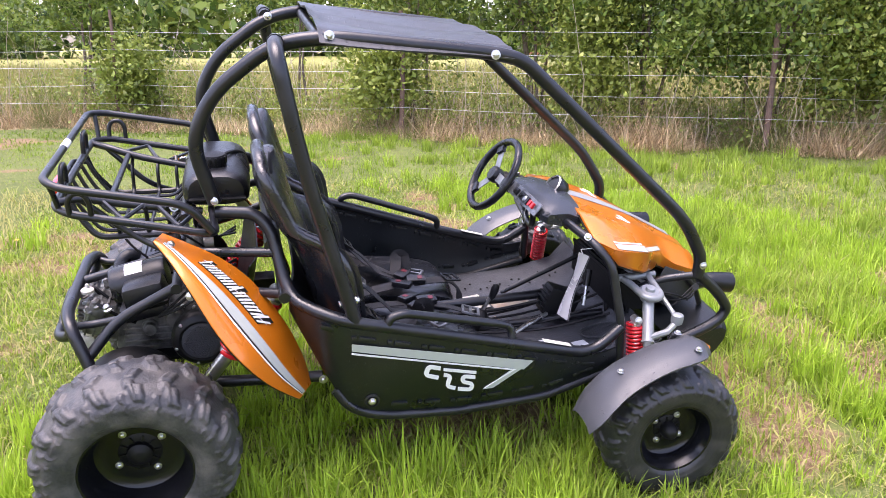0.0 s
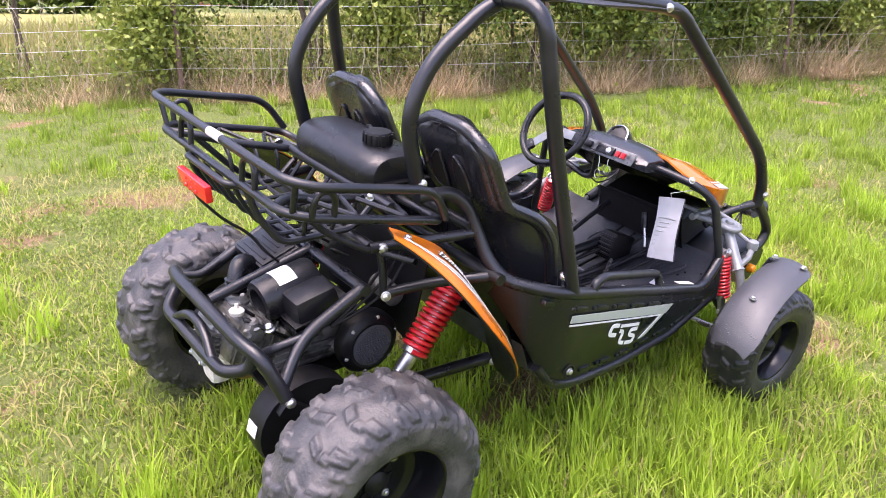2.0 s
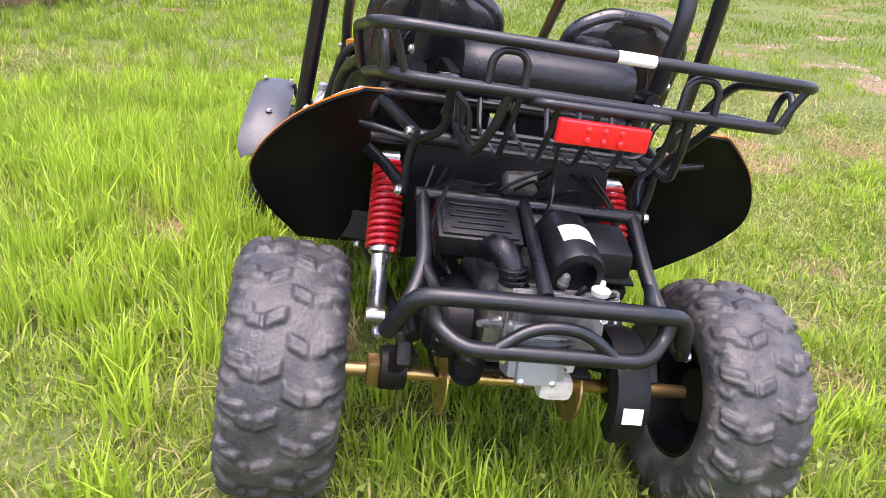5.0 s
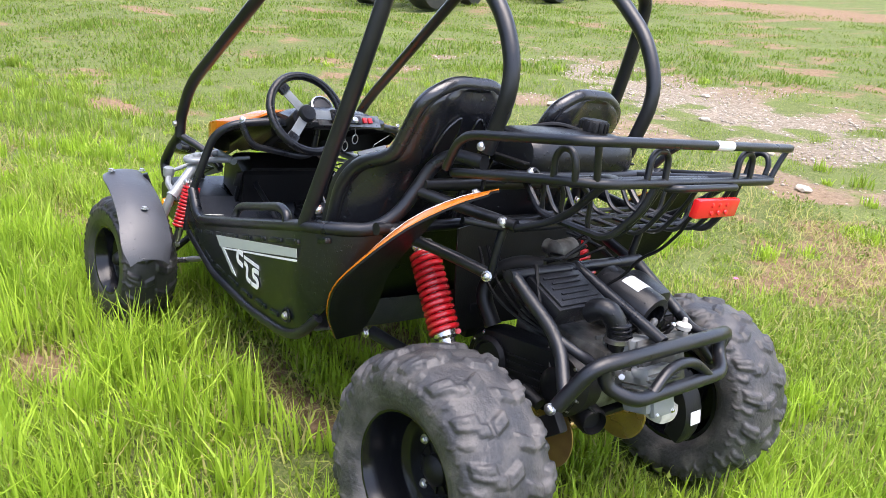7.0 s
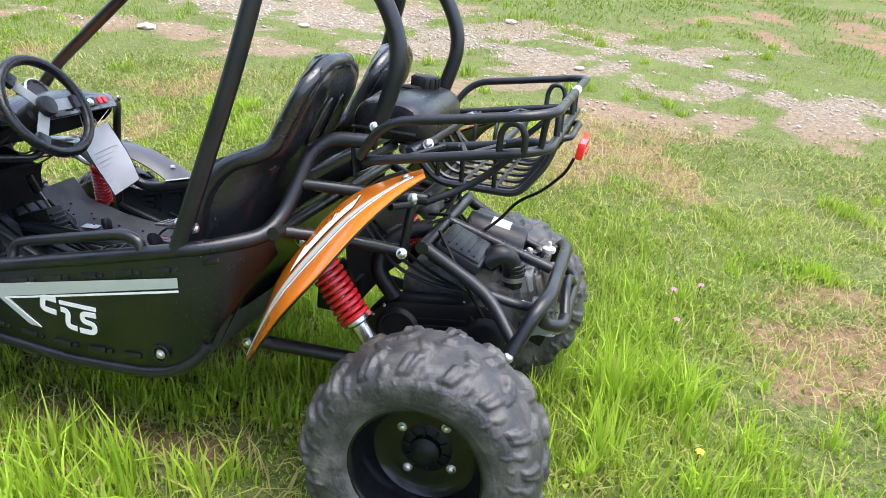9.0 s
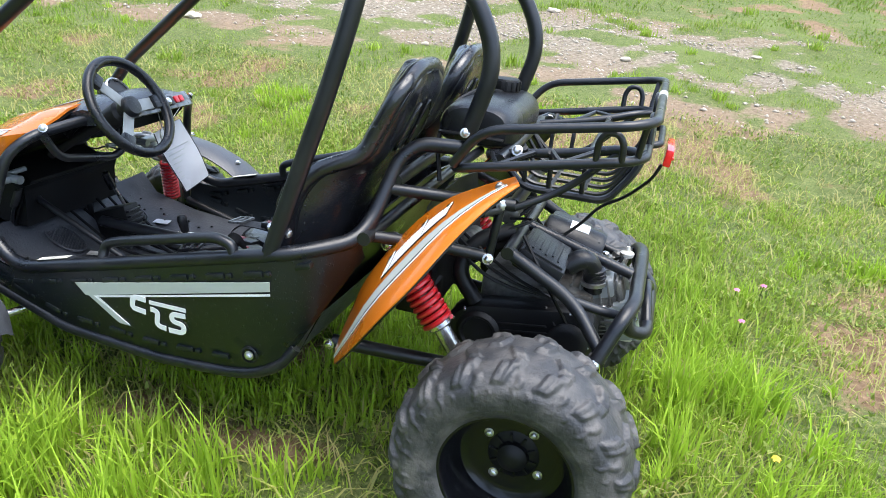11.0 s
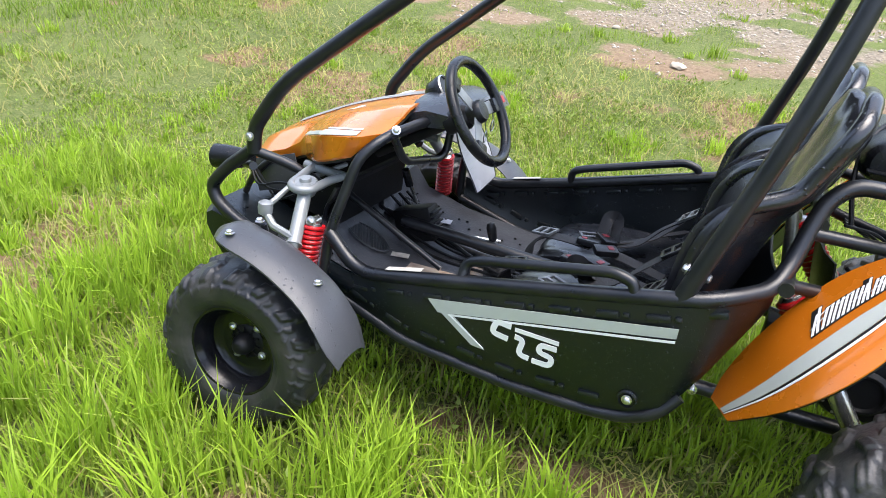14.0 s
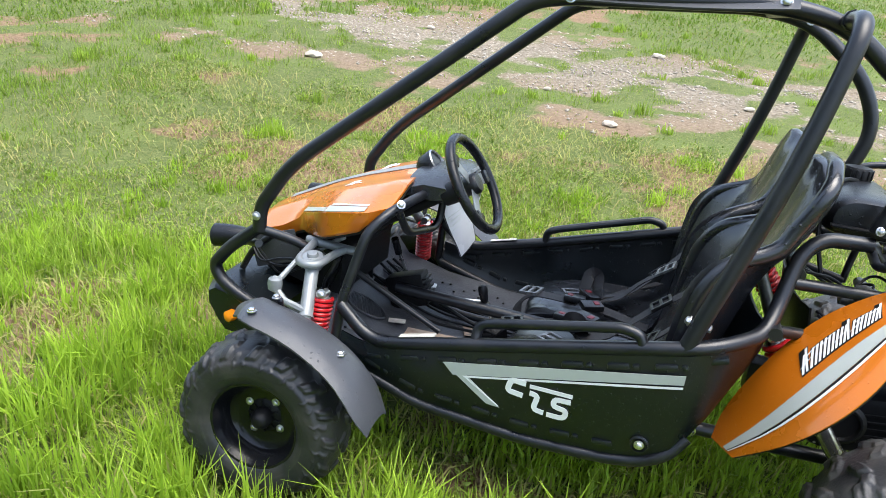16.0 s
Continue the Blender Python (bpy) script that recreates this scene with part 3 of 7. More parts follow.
def build_frame():
    for s in SIDES:
        tube("cage_bar", flip([(1.80, .389, .64), (1.80, .389, .71), (1.71, .40, .85), (1.13, .345, 1.352), (1.04, .342, 1.37), (.58, .325, 1.41), (.436, .29, 1.385), (.27, .28, 1.255), (.205, .28, 1.12), (.255, .279, .94)], s), TC, kart, bend=.1)
        tube("cage_pillar", flip([(.620, .530, .650), (.49, .497, 1.10), (.432, .465, 1.402), (.442, .29, 1.392)], s), TC, kart, bend=.15)
        tube("joint_collar", flip([(.44, .338, 1.395), (.441, .322, 1.394)], s), TC * 1.14, kart)
        tube("side_rail", flip([(.255, .279, .912), (.36, .29, .908), (.402, .312, .87), (.418, .335, .81), (.432, .375, .735), (.455, .43, .688), (.53, .50, .672), (.60, .535, .658), (1.10, .490, .512), (1.40, .47, .432), (1.505, .452, .51)], s), TR, kart, bend=.07)
        tube("front_hoop", flip([(1.51, .462, .36), (1.505, .452, .51), (1.465, .408, .715), (1.425, .36, .765), (1.385, .20, .79), (1.365, .06, .785)], s), .0145, kart, bend=.05)
        tube("grab_handle", flip([(1.114, .487, .505), (1.114, .468, .557), (1.07, .475, .575), (.76, .523, .665), (.719, .525, .655), (.712, .527, .63)], s), TS * .8, kart, bend=.03)
        tube("front_bumper_bar", flip([(1.80, .389, .65), (1.895, .385, .57), (1.945, .385, .505), (1.925, .386, .465), (1.874, .388, .435), (1.78, .39, .40)], s), TR, kart, bend=.05)
        tube("bottom_tube", [(x, s * (panel_y(x, panel_y(x, .5)[2])[0] - .002), panel_y(x, .5)[2] - .004) for x in (.565, .60, .66, .74, .85, .95, 1.1, 1.25, 1.38, 1.5)], .0155, kart, bend=.04)
        tube("seat_frame_tube", flip([(.418, .337, .80), (.27, .30, .795), (.12, .274, .795)], s), TS * .9, kart)
        tube("lower_frame_tube", flip([(.448, .412, .70), (.30, .32, .675), (.164, .278, .657)], s), TS * .9, kart)
        tube("hanger_link", flip([(.15, .276, .80), (.158, .286, .73), (.166, .28, .655)], s), .011, kart)
        tube("cradle_tube", flip([(.125, .245, .668), (-.05, .245, .575), (-.14, .30, .478)], s), TS, kart)
        tube("cradle_brace", flip([(-.05, .245, .575), (-.12, .225, .555), (-.178, .25, .565)], s), .012, kart)
        tube("swing_arm", flip([(.545, .315, .351), (.30, .27, .335), (-.03, .235, .335)], s), TR, kart)
        tube("front_arm", flip([(1.45, .38, .27), (1.58, .52, .215)], s), .011, kart, mat=M_ZINC)
        tube("front_arm", flip([(1.72, .33, .28), (1.60, .52, .215)], s), .013, kart)
        bolt(kart, (.624, s * .511, .713), (1, 0, .25), .0095)
        bolt(kart, (.585, s * .515, .708), (-1, s * .2, -.1), .0095)
        bolt(kart, (.58, s * .345, 1.415), (0, s, .3), .0103)
        bolt(kart, (.449, s * .275, 1.392), (0, -s, .2), .0103)
        bolt(kart, (1.04, s * .362, 1.368), (0, s, .25), .0103)
        bolt(kart, (1.80, s * .409, .688), (-.1, s, .1), .0095)
        bolt(kart, (.255, s * .299, .952), (-.3, s, .2), .0085)
        bolt(kart, (.545, s * .335, .351), (0, s, 0), .011)
        bolt(kart, (-.128, s * .33, .46), (-.3, s, .2), .0103)
        bolt(kart, (.150, s * .29, .796), (-.4, s, .2), .0103)
        bolt(kart, (.165, s * .294, .657), (-.4, s, .2), .0103)
        bolt(kart, (1.405, s * .335, .785), (-.5, s, .6), .009)
    tube("knee_bar", [(1.41, .335, .768), (1.39, .30, .698), (1.378, .10, .662), (1.372, .06, .68), (1.367, .055, .785)], .0115, kart, bend=.035)
    tube("roof_cross_bar", [(1.04, .342, 1.365), (1.04, -.342, 1.365)], TR * .8, kart)
    tube("roof_cross_bar", [(.56, .32, 1.40), (.56, -.32, 1.40)], TR * .8, kart)
    tube("seat_cross_bar", [(.40, .335, .82), (.40, -.335, .82)], TS, kart)
    tube("seat_cross_bar", [(.43, .44, .70), (.43, -.44, .70)], TS, kart)
    tube("rack_mount_bar", [(.17, .29, .90), (.17, -.29, .90)], TS * .9, kart)
    tube("frame_cross_bar", [(.125, .274, .795), (.125, -.274, .795)], TS, kart)
    tube("cradle_front_bar", [(.125, .262, .668), (.125, -.262, .668)], TS, kart)
    tube("cradle_centre_tube", [(.125, .018, .674), (-.175, .022, .59)], TS * .9, kart)
    tube("rear_bumper_bar", [(-.132, .315, .465), (-.175, .275, .572), (-.195, .20, .585), (-.195, -.20, .585), (-.175, -.275, .572), (-.132, -.315, .465)], TR, kart, bend=.07)
    tube("rear_bumper_lower_bar", [(-.178, .245, .578), (-.185, .235, .525), (-.235, .185, .50), (-.235, -.185, .50), (-.185, -.235, .525), (-.178, -.245, .578)], TS, kart, bend=.05)
    tube("rear_bumper_arch", [(-.235, .125, .50), (-.222, .05, .553), (-.222, -.05, .553), (-.235, -.125, .50)], TS * .8, kart, bend=.08)
    tube("dash_cross_bar", [(1.365, .08, .785), (1.365, -.08, .785)], TS, kart)
    tube("tunnel_tube", [(1.50, .02, .41), (1.0, .0, .40), (.75, 0, .40)], TR, kart)
    tube("floor_tube", [(1.62, -.10, .372), (1.30, -.06, .335), (.80, -.06, .335)], TS * .8, kart)


def panel_y(x, z):
    """How far out the side panel stands."""
    top, low = np.interp(x, [.445, .48, .53, .60, 1.1, 1.5], [.405, .455, .51, .548, .502, .462]), np.interp(x, [.445, .48, .53, .60, 1.2, 1.5], [.385, .43, .475, .508, .470, .455])
    zt, zb = np.interp(x, [.44, .60, 1.1, 1.4, 1.5], [.70, .645, .50, .42, .44]), np.interp(x, [.44, .50, .55, .60, .66, .74, .95, 1.25, 1.5], [.64, .53, .435, .362, .325, .306, .285, .29, .36])
    f = np.clip((z - zb) / max(zt - zb, .02), -.2, 1.2)
    return float(low + (top - low) * f), float(zt), float(zb)


def decal(name, corners, s, parent, mat, lift=.003, label=""):
    """A flat print that follows the side panel, from its corners in x and z."""
    bm = bmesh.new()
    n = 8
    (a, b, c, d) = corners
    rows = []
    for i in range(n + 1):
        row = []
        for j in range(3):
            u, v = i / n, j / 2
            x = (a[0] * (1 - u) + b[0] * u) * (1 - v) + (d[0] * (1 - u) + c[0] * u) * v
            z = (a[1] * (1 - u) + b[1] * u) * (1 - v) + (d[1] * (1 - u) + c[1] * u) * v
            row.append((x, s * (panel_y(x, z)[0] + lift), z))
        rows.append(row)
    shell(bm, rows, lambda i, j: (rows[i][j][0], rows[i][j][1] - s * .0015, rows[i][j][2]))
    return part(name, bm, mat, parent, label)


def build_tub():
    for s in SIDES:
        xs = [.445, .47, .50, .53, .56, .60, .66, .74, .82, .9, .98, 1.06, 1.14, 1.22, 1.30, 1.38, 1.44, 1.49]
        rows = []
        for x in xs:
            _, zt, zb = panel_y(x, .5)
            rows.append([(x, s * (panel_y(x, zb + (zt - zb) * j / 8)[0] + .012 * math.sin(math.pi * j / 8)), zb + (zt - zb) * j / 8) for j in range(9)])
        bm = shell(bmesh.new(), rows, lambda i, j: (rows[i][j][0], rows[i][j][1] - s * .006, rows[i][j][2]))
        for k in range(9):
            for row, length in ((0, .052), (1, .05)):
                for dot in (0, 1):
                    x = .545 + .105 * k + (.066 if dot else 0)
                    if x > 1.45 or (row and x < .72):
                        continue
                    _, zt, zb = panel_y(x, .5)
                    z = zt - .028 if row == 0 else zb + .045
                    slope = (panel_y(x + .03, .5)[1 + row] - panel_y(x - .03, .5)[1 + row]) / .06
                    for face in (1, -1):
                        y = panel_y(x, z)[0] + .012 * (.35 if row == 0 else .55) + (0.0005 if face > 0 else -.0065)
                        m = Matrix.Translation((x, s * y, z)) @ Matrix.Rotation(-math.atan(slope), 4, "Y")
                        block(bm, (.016 if dot else length, .014, .013 if dot else .016), m, .0055)
        panel = part("side_panel", bm, M_PANEL, kart, "black pressed-steel side panel with embossed dashes")
        stripe = [((.605, .597), (1.185, .447), (1.155, .418), (.605, .572)), ((1.185, .447), (1.057, .362), (1.022, .362), (1.13, .436))]
        for q in stripe:
            decal("stripe", [(x, z) for x, z in q], s, panel, M_GREY, .0135, "grey-green arrow stripe")
        decal("stripe_line", [(.605, .566), (1.128, .424), (1.124, .420), (.605, .560)], s, panel, M_WHITE, .0137)
        decal("stripe_line", [(1.128, .424), (1.03, .366), (1.024, .366), (1.118, .424)], s, panel, M_WHITE, .0139)
        # the mark: three bent white strokes under a small bar, read from the same end on both sides
        def on_mark(u, v):
            x = 1.012 - u if s > 0 else .826 + u
            z = (.462 + v + .02 * u) if s > 0 else (.491 + v - .29 * u)
            return x, z

        def stroke(name, line, wide, lift):
            line = [(p.x, p.z) for p in fillet([(u, 0, v) for u, v in line], .012, 3)]
            rows = []
            for i, (u, v) in enumerate(line):
                (a, b), (c, d) = line[max(0, i - 1)], line[min(len(line) - 1, i + 1)]
                l = math.hypot(c - a, d - b) or 1
                ox, oz = -(d - b) / l * wide / 2, (c - a) / l * wide / 2
                row = []
                for k in (-1, 0, 1):
                    x, z = on_mark(u + ox * k, v + oz * k)
                    row.append((x, s * (panel_y(x, z)[0] + lift), z))
                rows.append(row)
            part(name, shell(bmesh.new(), rows, lambda i, j: (rows[i][j][0], rows[i][j][1] - s * .0015, rows[i][j][2])), M_WHITE, panel)

        stroke("mark_stroke", [(.050, -.008), (.012, -.006), (.004, -.040), (.046, -.044)], .015, .0146)
        stroke("mark_stroke", [(.062, -.030), (.084, -.032), (.076, -.074), (.104, -.077)], .014, .0150)
        stroke("mark_stroke", [(.166, -.026), (.126, -.028), (.124, -.049), (.160, -.053), (.156, -.077), (.112, -.078)], .014, .0154)
        stroke("badge_bar", [(.060, -.011), (.168, -.009)], .011, .0146)
        bolt(kart, (.669, s * .526, .379), (0, s, 0), .009)
        bm = bmesh.new()
        lathe(bm, [(.022, 0), (.024, .006), (.019, .008), (.017, .002)], 18, along((.669, s * .520, .379), (0, s, 0)))
        part("bolt_recess", bm, M_FRAME, panel)
        # sill print on the rail
        bm = bmesh.new()
        block(bm, (.1, .022, .002), Matrix.Translation((1.27, s * .475, .488)) @ Matrix.Rotation(.27, 4, "Y"), .0008)
        part("sill_sticker", bm, M_CREAM, kart, "white safety sticker with red print")
    # floor and rear wall
    bm = bmesh.new()
    rows = [[(x, y, z + .012 * (abs(y) / .43) ** 3) for y in np.linspace(-.43, .43, 13)] for x, z in ((.56, .44), (.60, .345), (.66, .315), (.9, .30), (1.2, .298), (1.45, .32), (1.62, .36), (1.68, .43))]
    shell(bm, rows, lambda i, j: (rows[i][j][0], rows[i][j][1], rows[i][j][2] - .006))
    floor = part("floor_pan", bm, M_FLOOR, kart, "wet black floor pan, the sky's sheen in its grey colour")
    for x, y, a, b, turn, mat in ((1.205, .175, .085, .115, .2, M_CREAM), (1.335, .125, .16, .06, .1, M_TAN), (1.24, .0, .07, .04, -1.2, M_TAN), (1.458, .10, .055, .03, .3, M_CREAM), (1.47, -.25, .055, .04, .2, M_WHITE), (1.335, -.195, .045, .022, .2, M_WHITE)):
        bm = bmesh.new()
        block(bm, (a, b, .002), Matrix.Translation((x, y, .309 + max(0, x - 1.2) * .09)) @ Matrix.Rotation(turn, 4, "Z"), .0006)
        part("floor_sticker", bm, mat, floor, "pale printed warning sticker")
    part("brake_rod", sweep(bmesh.new(), [(1.235, -.175, .352), (1.30, -.13, .357), (1.41, -.067, .365)], [.006, .009, .008], 8), M_ZINC, kart, "bright steel brake cable end")
    for px, y in ((1.575, .10), (1.575, -.215)):
        z0 = .3605
        loop = [(px + .075 * math.cos(t) - .03 * math.sin(t), y + .05 * math.sin(t), z0 + (.075 * math.cos(t) - .03 * math.sin(t)) * .24) for t in (2 * math.pi * k / 28 for k in range(28))]
        part("pad_rim", sweep(bmesh.new(), loop, .0036, 6, closed=True), M_FLOOR, floor)
        for k in range(-6, 7):
            f = k / 7
            w = .045 * math.sqrt(1 - f * f)
            part("pad_rib", sweep(bmesh.new(), [(px + .07 * f - .6 * q, y + q, z0 + (.07 * f - .6 * q) * .24) for q in (w, -w)], .0020, 5), M_FLOOR, floor)
    for k in range(16):
        x, y = 1.20 + .03 * k, .30 + .035 * math.sin(k * 1.9)
        for s in SIDES:
            bolt(floor, (x, s * y, .302 + max(0, x - 1.2) * .075 + max(0, x - 1.45) * .17 + .006), (0, 0, 1), .004, M_MATT, "rivet")
    tube("foot_guard", [(1.64, -.10, .37), (1.635, -.06, .500), (1.635, .15, .504), (1.30, .15, .356)], .010, kart, bend=.03)
    bm = bmesh.new()
    rows = [[(x + .05 * (abs(y) / .45) ** 4 * -1, y, z) for y in np.linspace(-.385, .385, 11)] for x, z in ((.64, .33), (.585, .45), (.53, .60), (.475, .70))]
    shell(bm, rows, lambda i, j: (rows[i][j][0] - .006, rows[i][j][1], rows[i][j][2]))
    # added black sheet stands in for the darkness between seats and engine
    part("dark_gap_sheet", shell(bmesh.new(), (sp := [[(x - .03 * (abs(y) / .25) ** 4, y, z) for y in np.linspace(-.25, .25, 9)] for x, z in ((.37, .72), (.36, .66), (.345, .57), (.32, .44))]), lambda i, j: (sp[i][j][0] - .005, sp[i][j][1], sp[i][j][2])), M_MATT, kart, "black sheet added for the dark gap between seats and engine")
    # shadow under the bonnet, given shape as an added black sheet
    part("bonnet_shadow_sheet", shell(bmesh.new(), (fb := [[(x, y, z) for y in np.linspace(-.205, .205, 7)] for x, z in ((1.67, .40), (1.65, .45), (1.63, .50), (1.615, .55))]), lambda i, j: (fb[i][j][0] + .005, fb[i][j][1], fb[i][j][2])), M_MATT, kart, "black sheet added for the shadow under the bonnet")
    part("rear_wall", bm, M_PANEL, kart, "black sheet wall behind the seats")


def smooth_step(a, b, x):
    t = np.clip((x - a) / (b - a), 0, 1)
    return t * t * (3 - 2 * t)


def tyre_mesh(R, W, rim, pitches, lug_h, m, seed, around=376, across=98):
    """One moulded tyre: a ring whose skin is raised into chevron lugs, shoulder blocks and thin sidewall ribs."""
    pts = [(rim, .40 * W), (rim + .012, .455 * W), (rim + (R - rim) * .35, .5 * W), (rim + (R - rim) * .62, .498 * W), (R - .034, .462 * W), (R - .013, .385 * W), (R - .004, .24 * W), (R, .08 * W)]
    pts = pts + [(r, -y) for r, y in pts[::-1]]
    dense = fillet([(0, y, r) for r, y in pts], .02, 4)
    pr, py = np.array([v.z for v in dense]), np.array([v.y for v in dense])
    arc = np.concatenate([[0], np.cumsum(np.hypot(np.diff(pr), np.diff(py)))])
    q = np.linspace(0, arc[-1], across)
    r, y = np.interp(q, arc, pr), np.interp(q, arc, py)
    tr, ty = np.gradient(r), np.gradient(y)
    ln = np.hypot(tr, ty)
    nr, ny = -ty / ln, tr / ln
    if nr[across // 2] < 0:
        nr, ny = -nr, -ny
    th = np.arange(around) * 2 * np.pi / around
    side = np.where(q < arc[-1] / 2, 1, -1)[None, :]
    c = (np.abs(q - arc[-1] / 2) / (W / 2))[None, :]
    pick = np.random.default_rng(seed)
    jog = pick.normal(0, .035, 64)
    ph = th[:, None] * pitches / (2 * np.pi) + np.where(side > 0, 0, .5)
    ph = ph + jog[np.floor(ph).astype(int) % 64] * .6
    soft = .032

    def lug(at, wide, c0, c1, ease=.03):
        """A block round the phase at, from c0 to c1 across the tread."""
        d = np.abs((ph - at + .5) % 1 - .5)
        return (1 - smooth_step(wide - soft, wide + soft, d)) * smooth_step(c0 - ease, c0 + ease, c) * (1 - smooth_step(c1 - ease, c1 + ease, c))

    h = lug(.30 + .55 * c, .15, .03, .36)
    h = np.maximum(h, .95 * lug(.62 - .30 * c, .13, .42, .66))
    h = np.maximum(h, lug(.10 + .20 * np.sin(c * 3.2), .21 - .05 * c, .55, .98))
    h = np.maximum(h, .55 * lug(.52 + .12 * np.sin(c * 9), .08, .80, 1.04))
    h = h - .4 * lug(.10 + .20 * np.sin(c * 3.2) + .03, .018, .60, 1.02) - .3 * lug(.33 + .55 * c, .016, .06, .34)
    h = np.maximum(h, .5 * lug(.20 + .34 * np.sin((c - .9) * 6.5), .030, 1.02, 1.27))
    h = np.maximum(h, .45 * lug(.66 + .26 * np.sin((c - 1.0) * 11), .026, 1.05, 1.22))
    h = np.maximum(h, .16 * (1 - smooth_step(.008, .022, np.abs(c - 1.52))) + 0 * h)
    worn_down = value_noise(th[:, None] * R + 0 * c, q[None, :] + 0 * th[:, None] + seed, .05, 71 + seed % 7)
    h = lug_h * (h * (.72 + .5 * worn_down) + .10 * (worn_down - .5))
    rr, yy = r[None, :] + h * nr[None, :], y[None, :] + h * ny[None, :]
    v = np.stack([rr * np.cos(th)[:, None], yy, rr * np.sin(th)[:, None]], -1).reshape(-1, 3)
    M = np.array(m)
    v = v @ M[:3, :3].T + M[:3, 3]
    i, j = np.meshgrid(np.arange(around), np.arange(across - 1), indexing="ij")
    k, nx = (i * across + j).ravel(), (((i + 1) % around) * across + j).ravel()
    return v, np.stack([k, nx, nx + 1, k + 1], 1)


def wheel(name, c, s, R, W, rim, face, bolts, turn, spin, mat, pitches, lug_h, label, tyre_label, cone):
    """A steel wheel: the rim carries the tyre, the hub and its nuts. face: how far the disc stands out from the middle."""
    m = Matrix.Translation((c[0], s * c[1], c[2])) @ Matrix.Rotation(radians(turn * s), 4, "Z") @ Matrix.Rotation(spin, 4, "Y")
    ax = m @ Matrix.Rotation(-s * math.pi / 2, 4, "X")
    bm = bmesh.new()
    e = W * .40
    lathe(bm, [(rim * .93, -e), (rim * 1.03, -e), (rim * 1.0, -e + .012), (rim * .86, -.02), (rim * .86, .02), (rim * 1.0, e - .012), (rim * 1.05, e - .004), (rim * 1.05, e + .004), (rim * .985, e + .002), (rim * .93, e - .012),
               (rim * .85, face + .035), (rim * .82, face + .012), (rim * .72, face + .002), (rim * .62, face), (rim * .40, face), (rim * .40, face - .006), (rim * .60, face - .008), (rim * .74, face - .006), (rim * .80, 0)], 40, ax, close=True)
    w = part(name, bm, M_RIM, kart, label)
    skin, faces = tyre_mesh(R, W, rim, pitches, lug_h, m, int(c[0] * 10) + s + 2)
    tyre = array_mesh("tyre", skin, faces, np.zeros((0, 3), np.int32), {}, mat)
    tyre.data.shade_smooth()
    tyre.parent = w
    tagged(tyre, tyre_label)
    bm = bmesh.new()
    lathe(bm, [(rim * .42, face - .03), (rim * .42, face - .002), (rim * .36, face + .004), (rim * .25, face + .006), (rim * .235, face + .012 + cone * .5), (rim * .15, face + .014 + cone), (rim * .07, face + .018 + cone)], 20, ax)
    part("hub", bm, M_MATT, w, "black ribbed hub")
    for k in range(10):
        a = 2 * math.pi * k / 10
        bm = bmesh.new()
        block(bm, (rim * .17, .006, .006), ax @ Matrix.Rotation(a, 4, "Z") @ Matrix.Translation((rim * .29, 0, face + .008)), .0015)
        part("hub_rib", bm, M_MATT, w)
    for k in range(4):
        a = 2 * math.pi * k / 4 + .5
        p = ax @ Vector((bolts * math.cos(a), bolts * math.sin(a), face))
        bolt(w, p, ax.to_3x3() @ Vector((0, 0, 1)), .0085, name="lug_nut")
    return w


def build_wheels():
    for s in SIDES:
        wheel("rear_wheel", (.006, .505, .28), s, .272, .235, .150, -.008, .074, 0, .3 * s + .2, M_RUBBER, 17, .0105, "black steel rear wheel with a wide muddy tyre", "wide knobbly rubber tyre grey with dried mud", .016)
        wheel("front_wheel", (1.615, .622, .228), s, .224, .19, .118, .012, .054, 3, .5 * s, M_RUBBER_CLEAN, 16, .0078, "black steel front wheel with a knobbly tyre", "knobbly black rubber tyre with clean sidewalls", .03)
    bm = bmesh.new()
    lathe(bm, [(.0165, -.44), (.0165, .44)], 14, along((.006, 0, .285), (0, 1, 0)))
    part("rear_axle", bm, M_GOLD, kart, "yellow zinc rear axle")
    for s in SIDES:
        bm = bmesh.new()
        lathe(bm, [(.03, -.03), (.048, -.028), (.05, .0), (.048, .028), (.03, .03)], 20, along((.0, s * .27, .30), (0, 1, 0)))
        block(bm, (.16, .03, .05), Matrix.Translation((-.06, s * .27, .36)) @ Matrix.Rotation(.7, 4, "Y"), .008)
        part("axle_bearing", bm, M_MATT, kart)
        bm = bmesh.new()
        block(bm, (.05, .035, .06), Matrix.Translation((.0, s * .31, .29)), .006)
        part("axle_bracket", bm, M_GOLD, kart)
    bm = bmesh.new()
    lathe(bm, [(.03, 0), (.085, .002), (.088, .008), (.085, .012), (.03, .014)], 28, along((.0, -.155, .29), (0, 1, 0)))
    part("sprocket", bm, M_GOLD, kart, "yellow zinc chain sprocket")
    bm = bmesh.new()
    lathe(bm, [(.03, 0), (.09, .002), (.09, .006), (.03, .008)], 28, along((.0, .155, .29), (0, 1, 0)))
    part("brake_disc", bm, M_GOLD, kart)


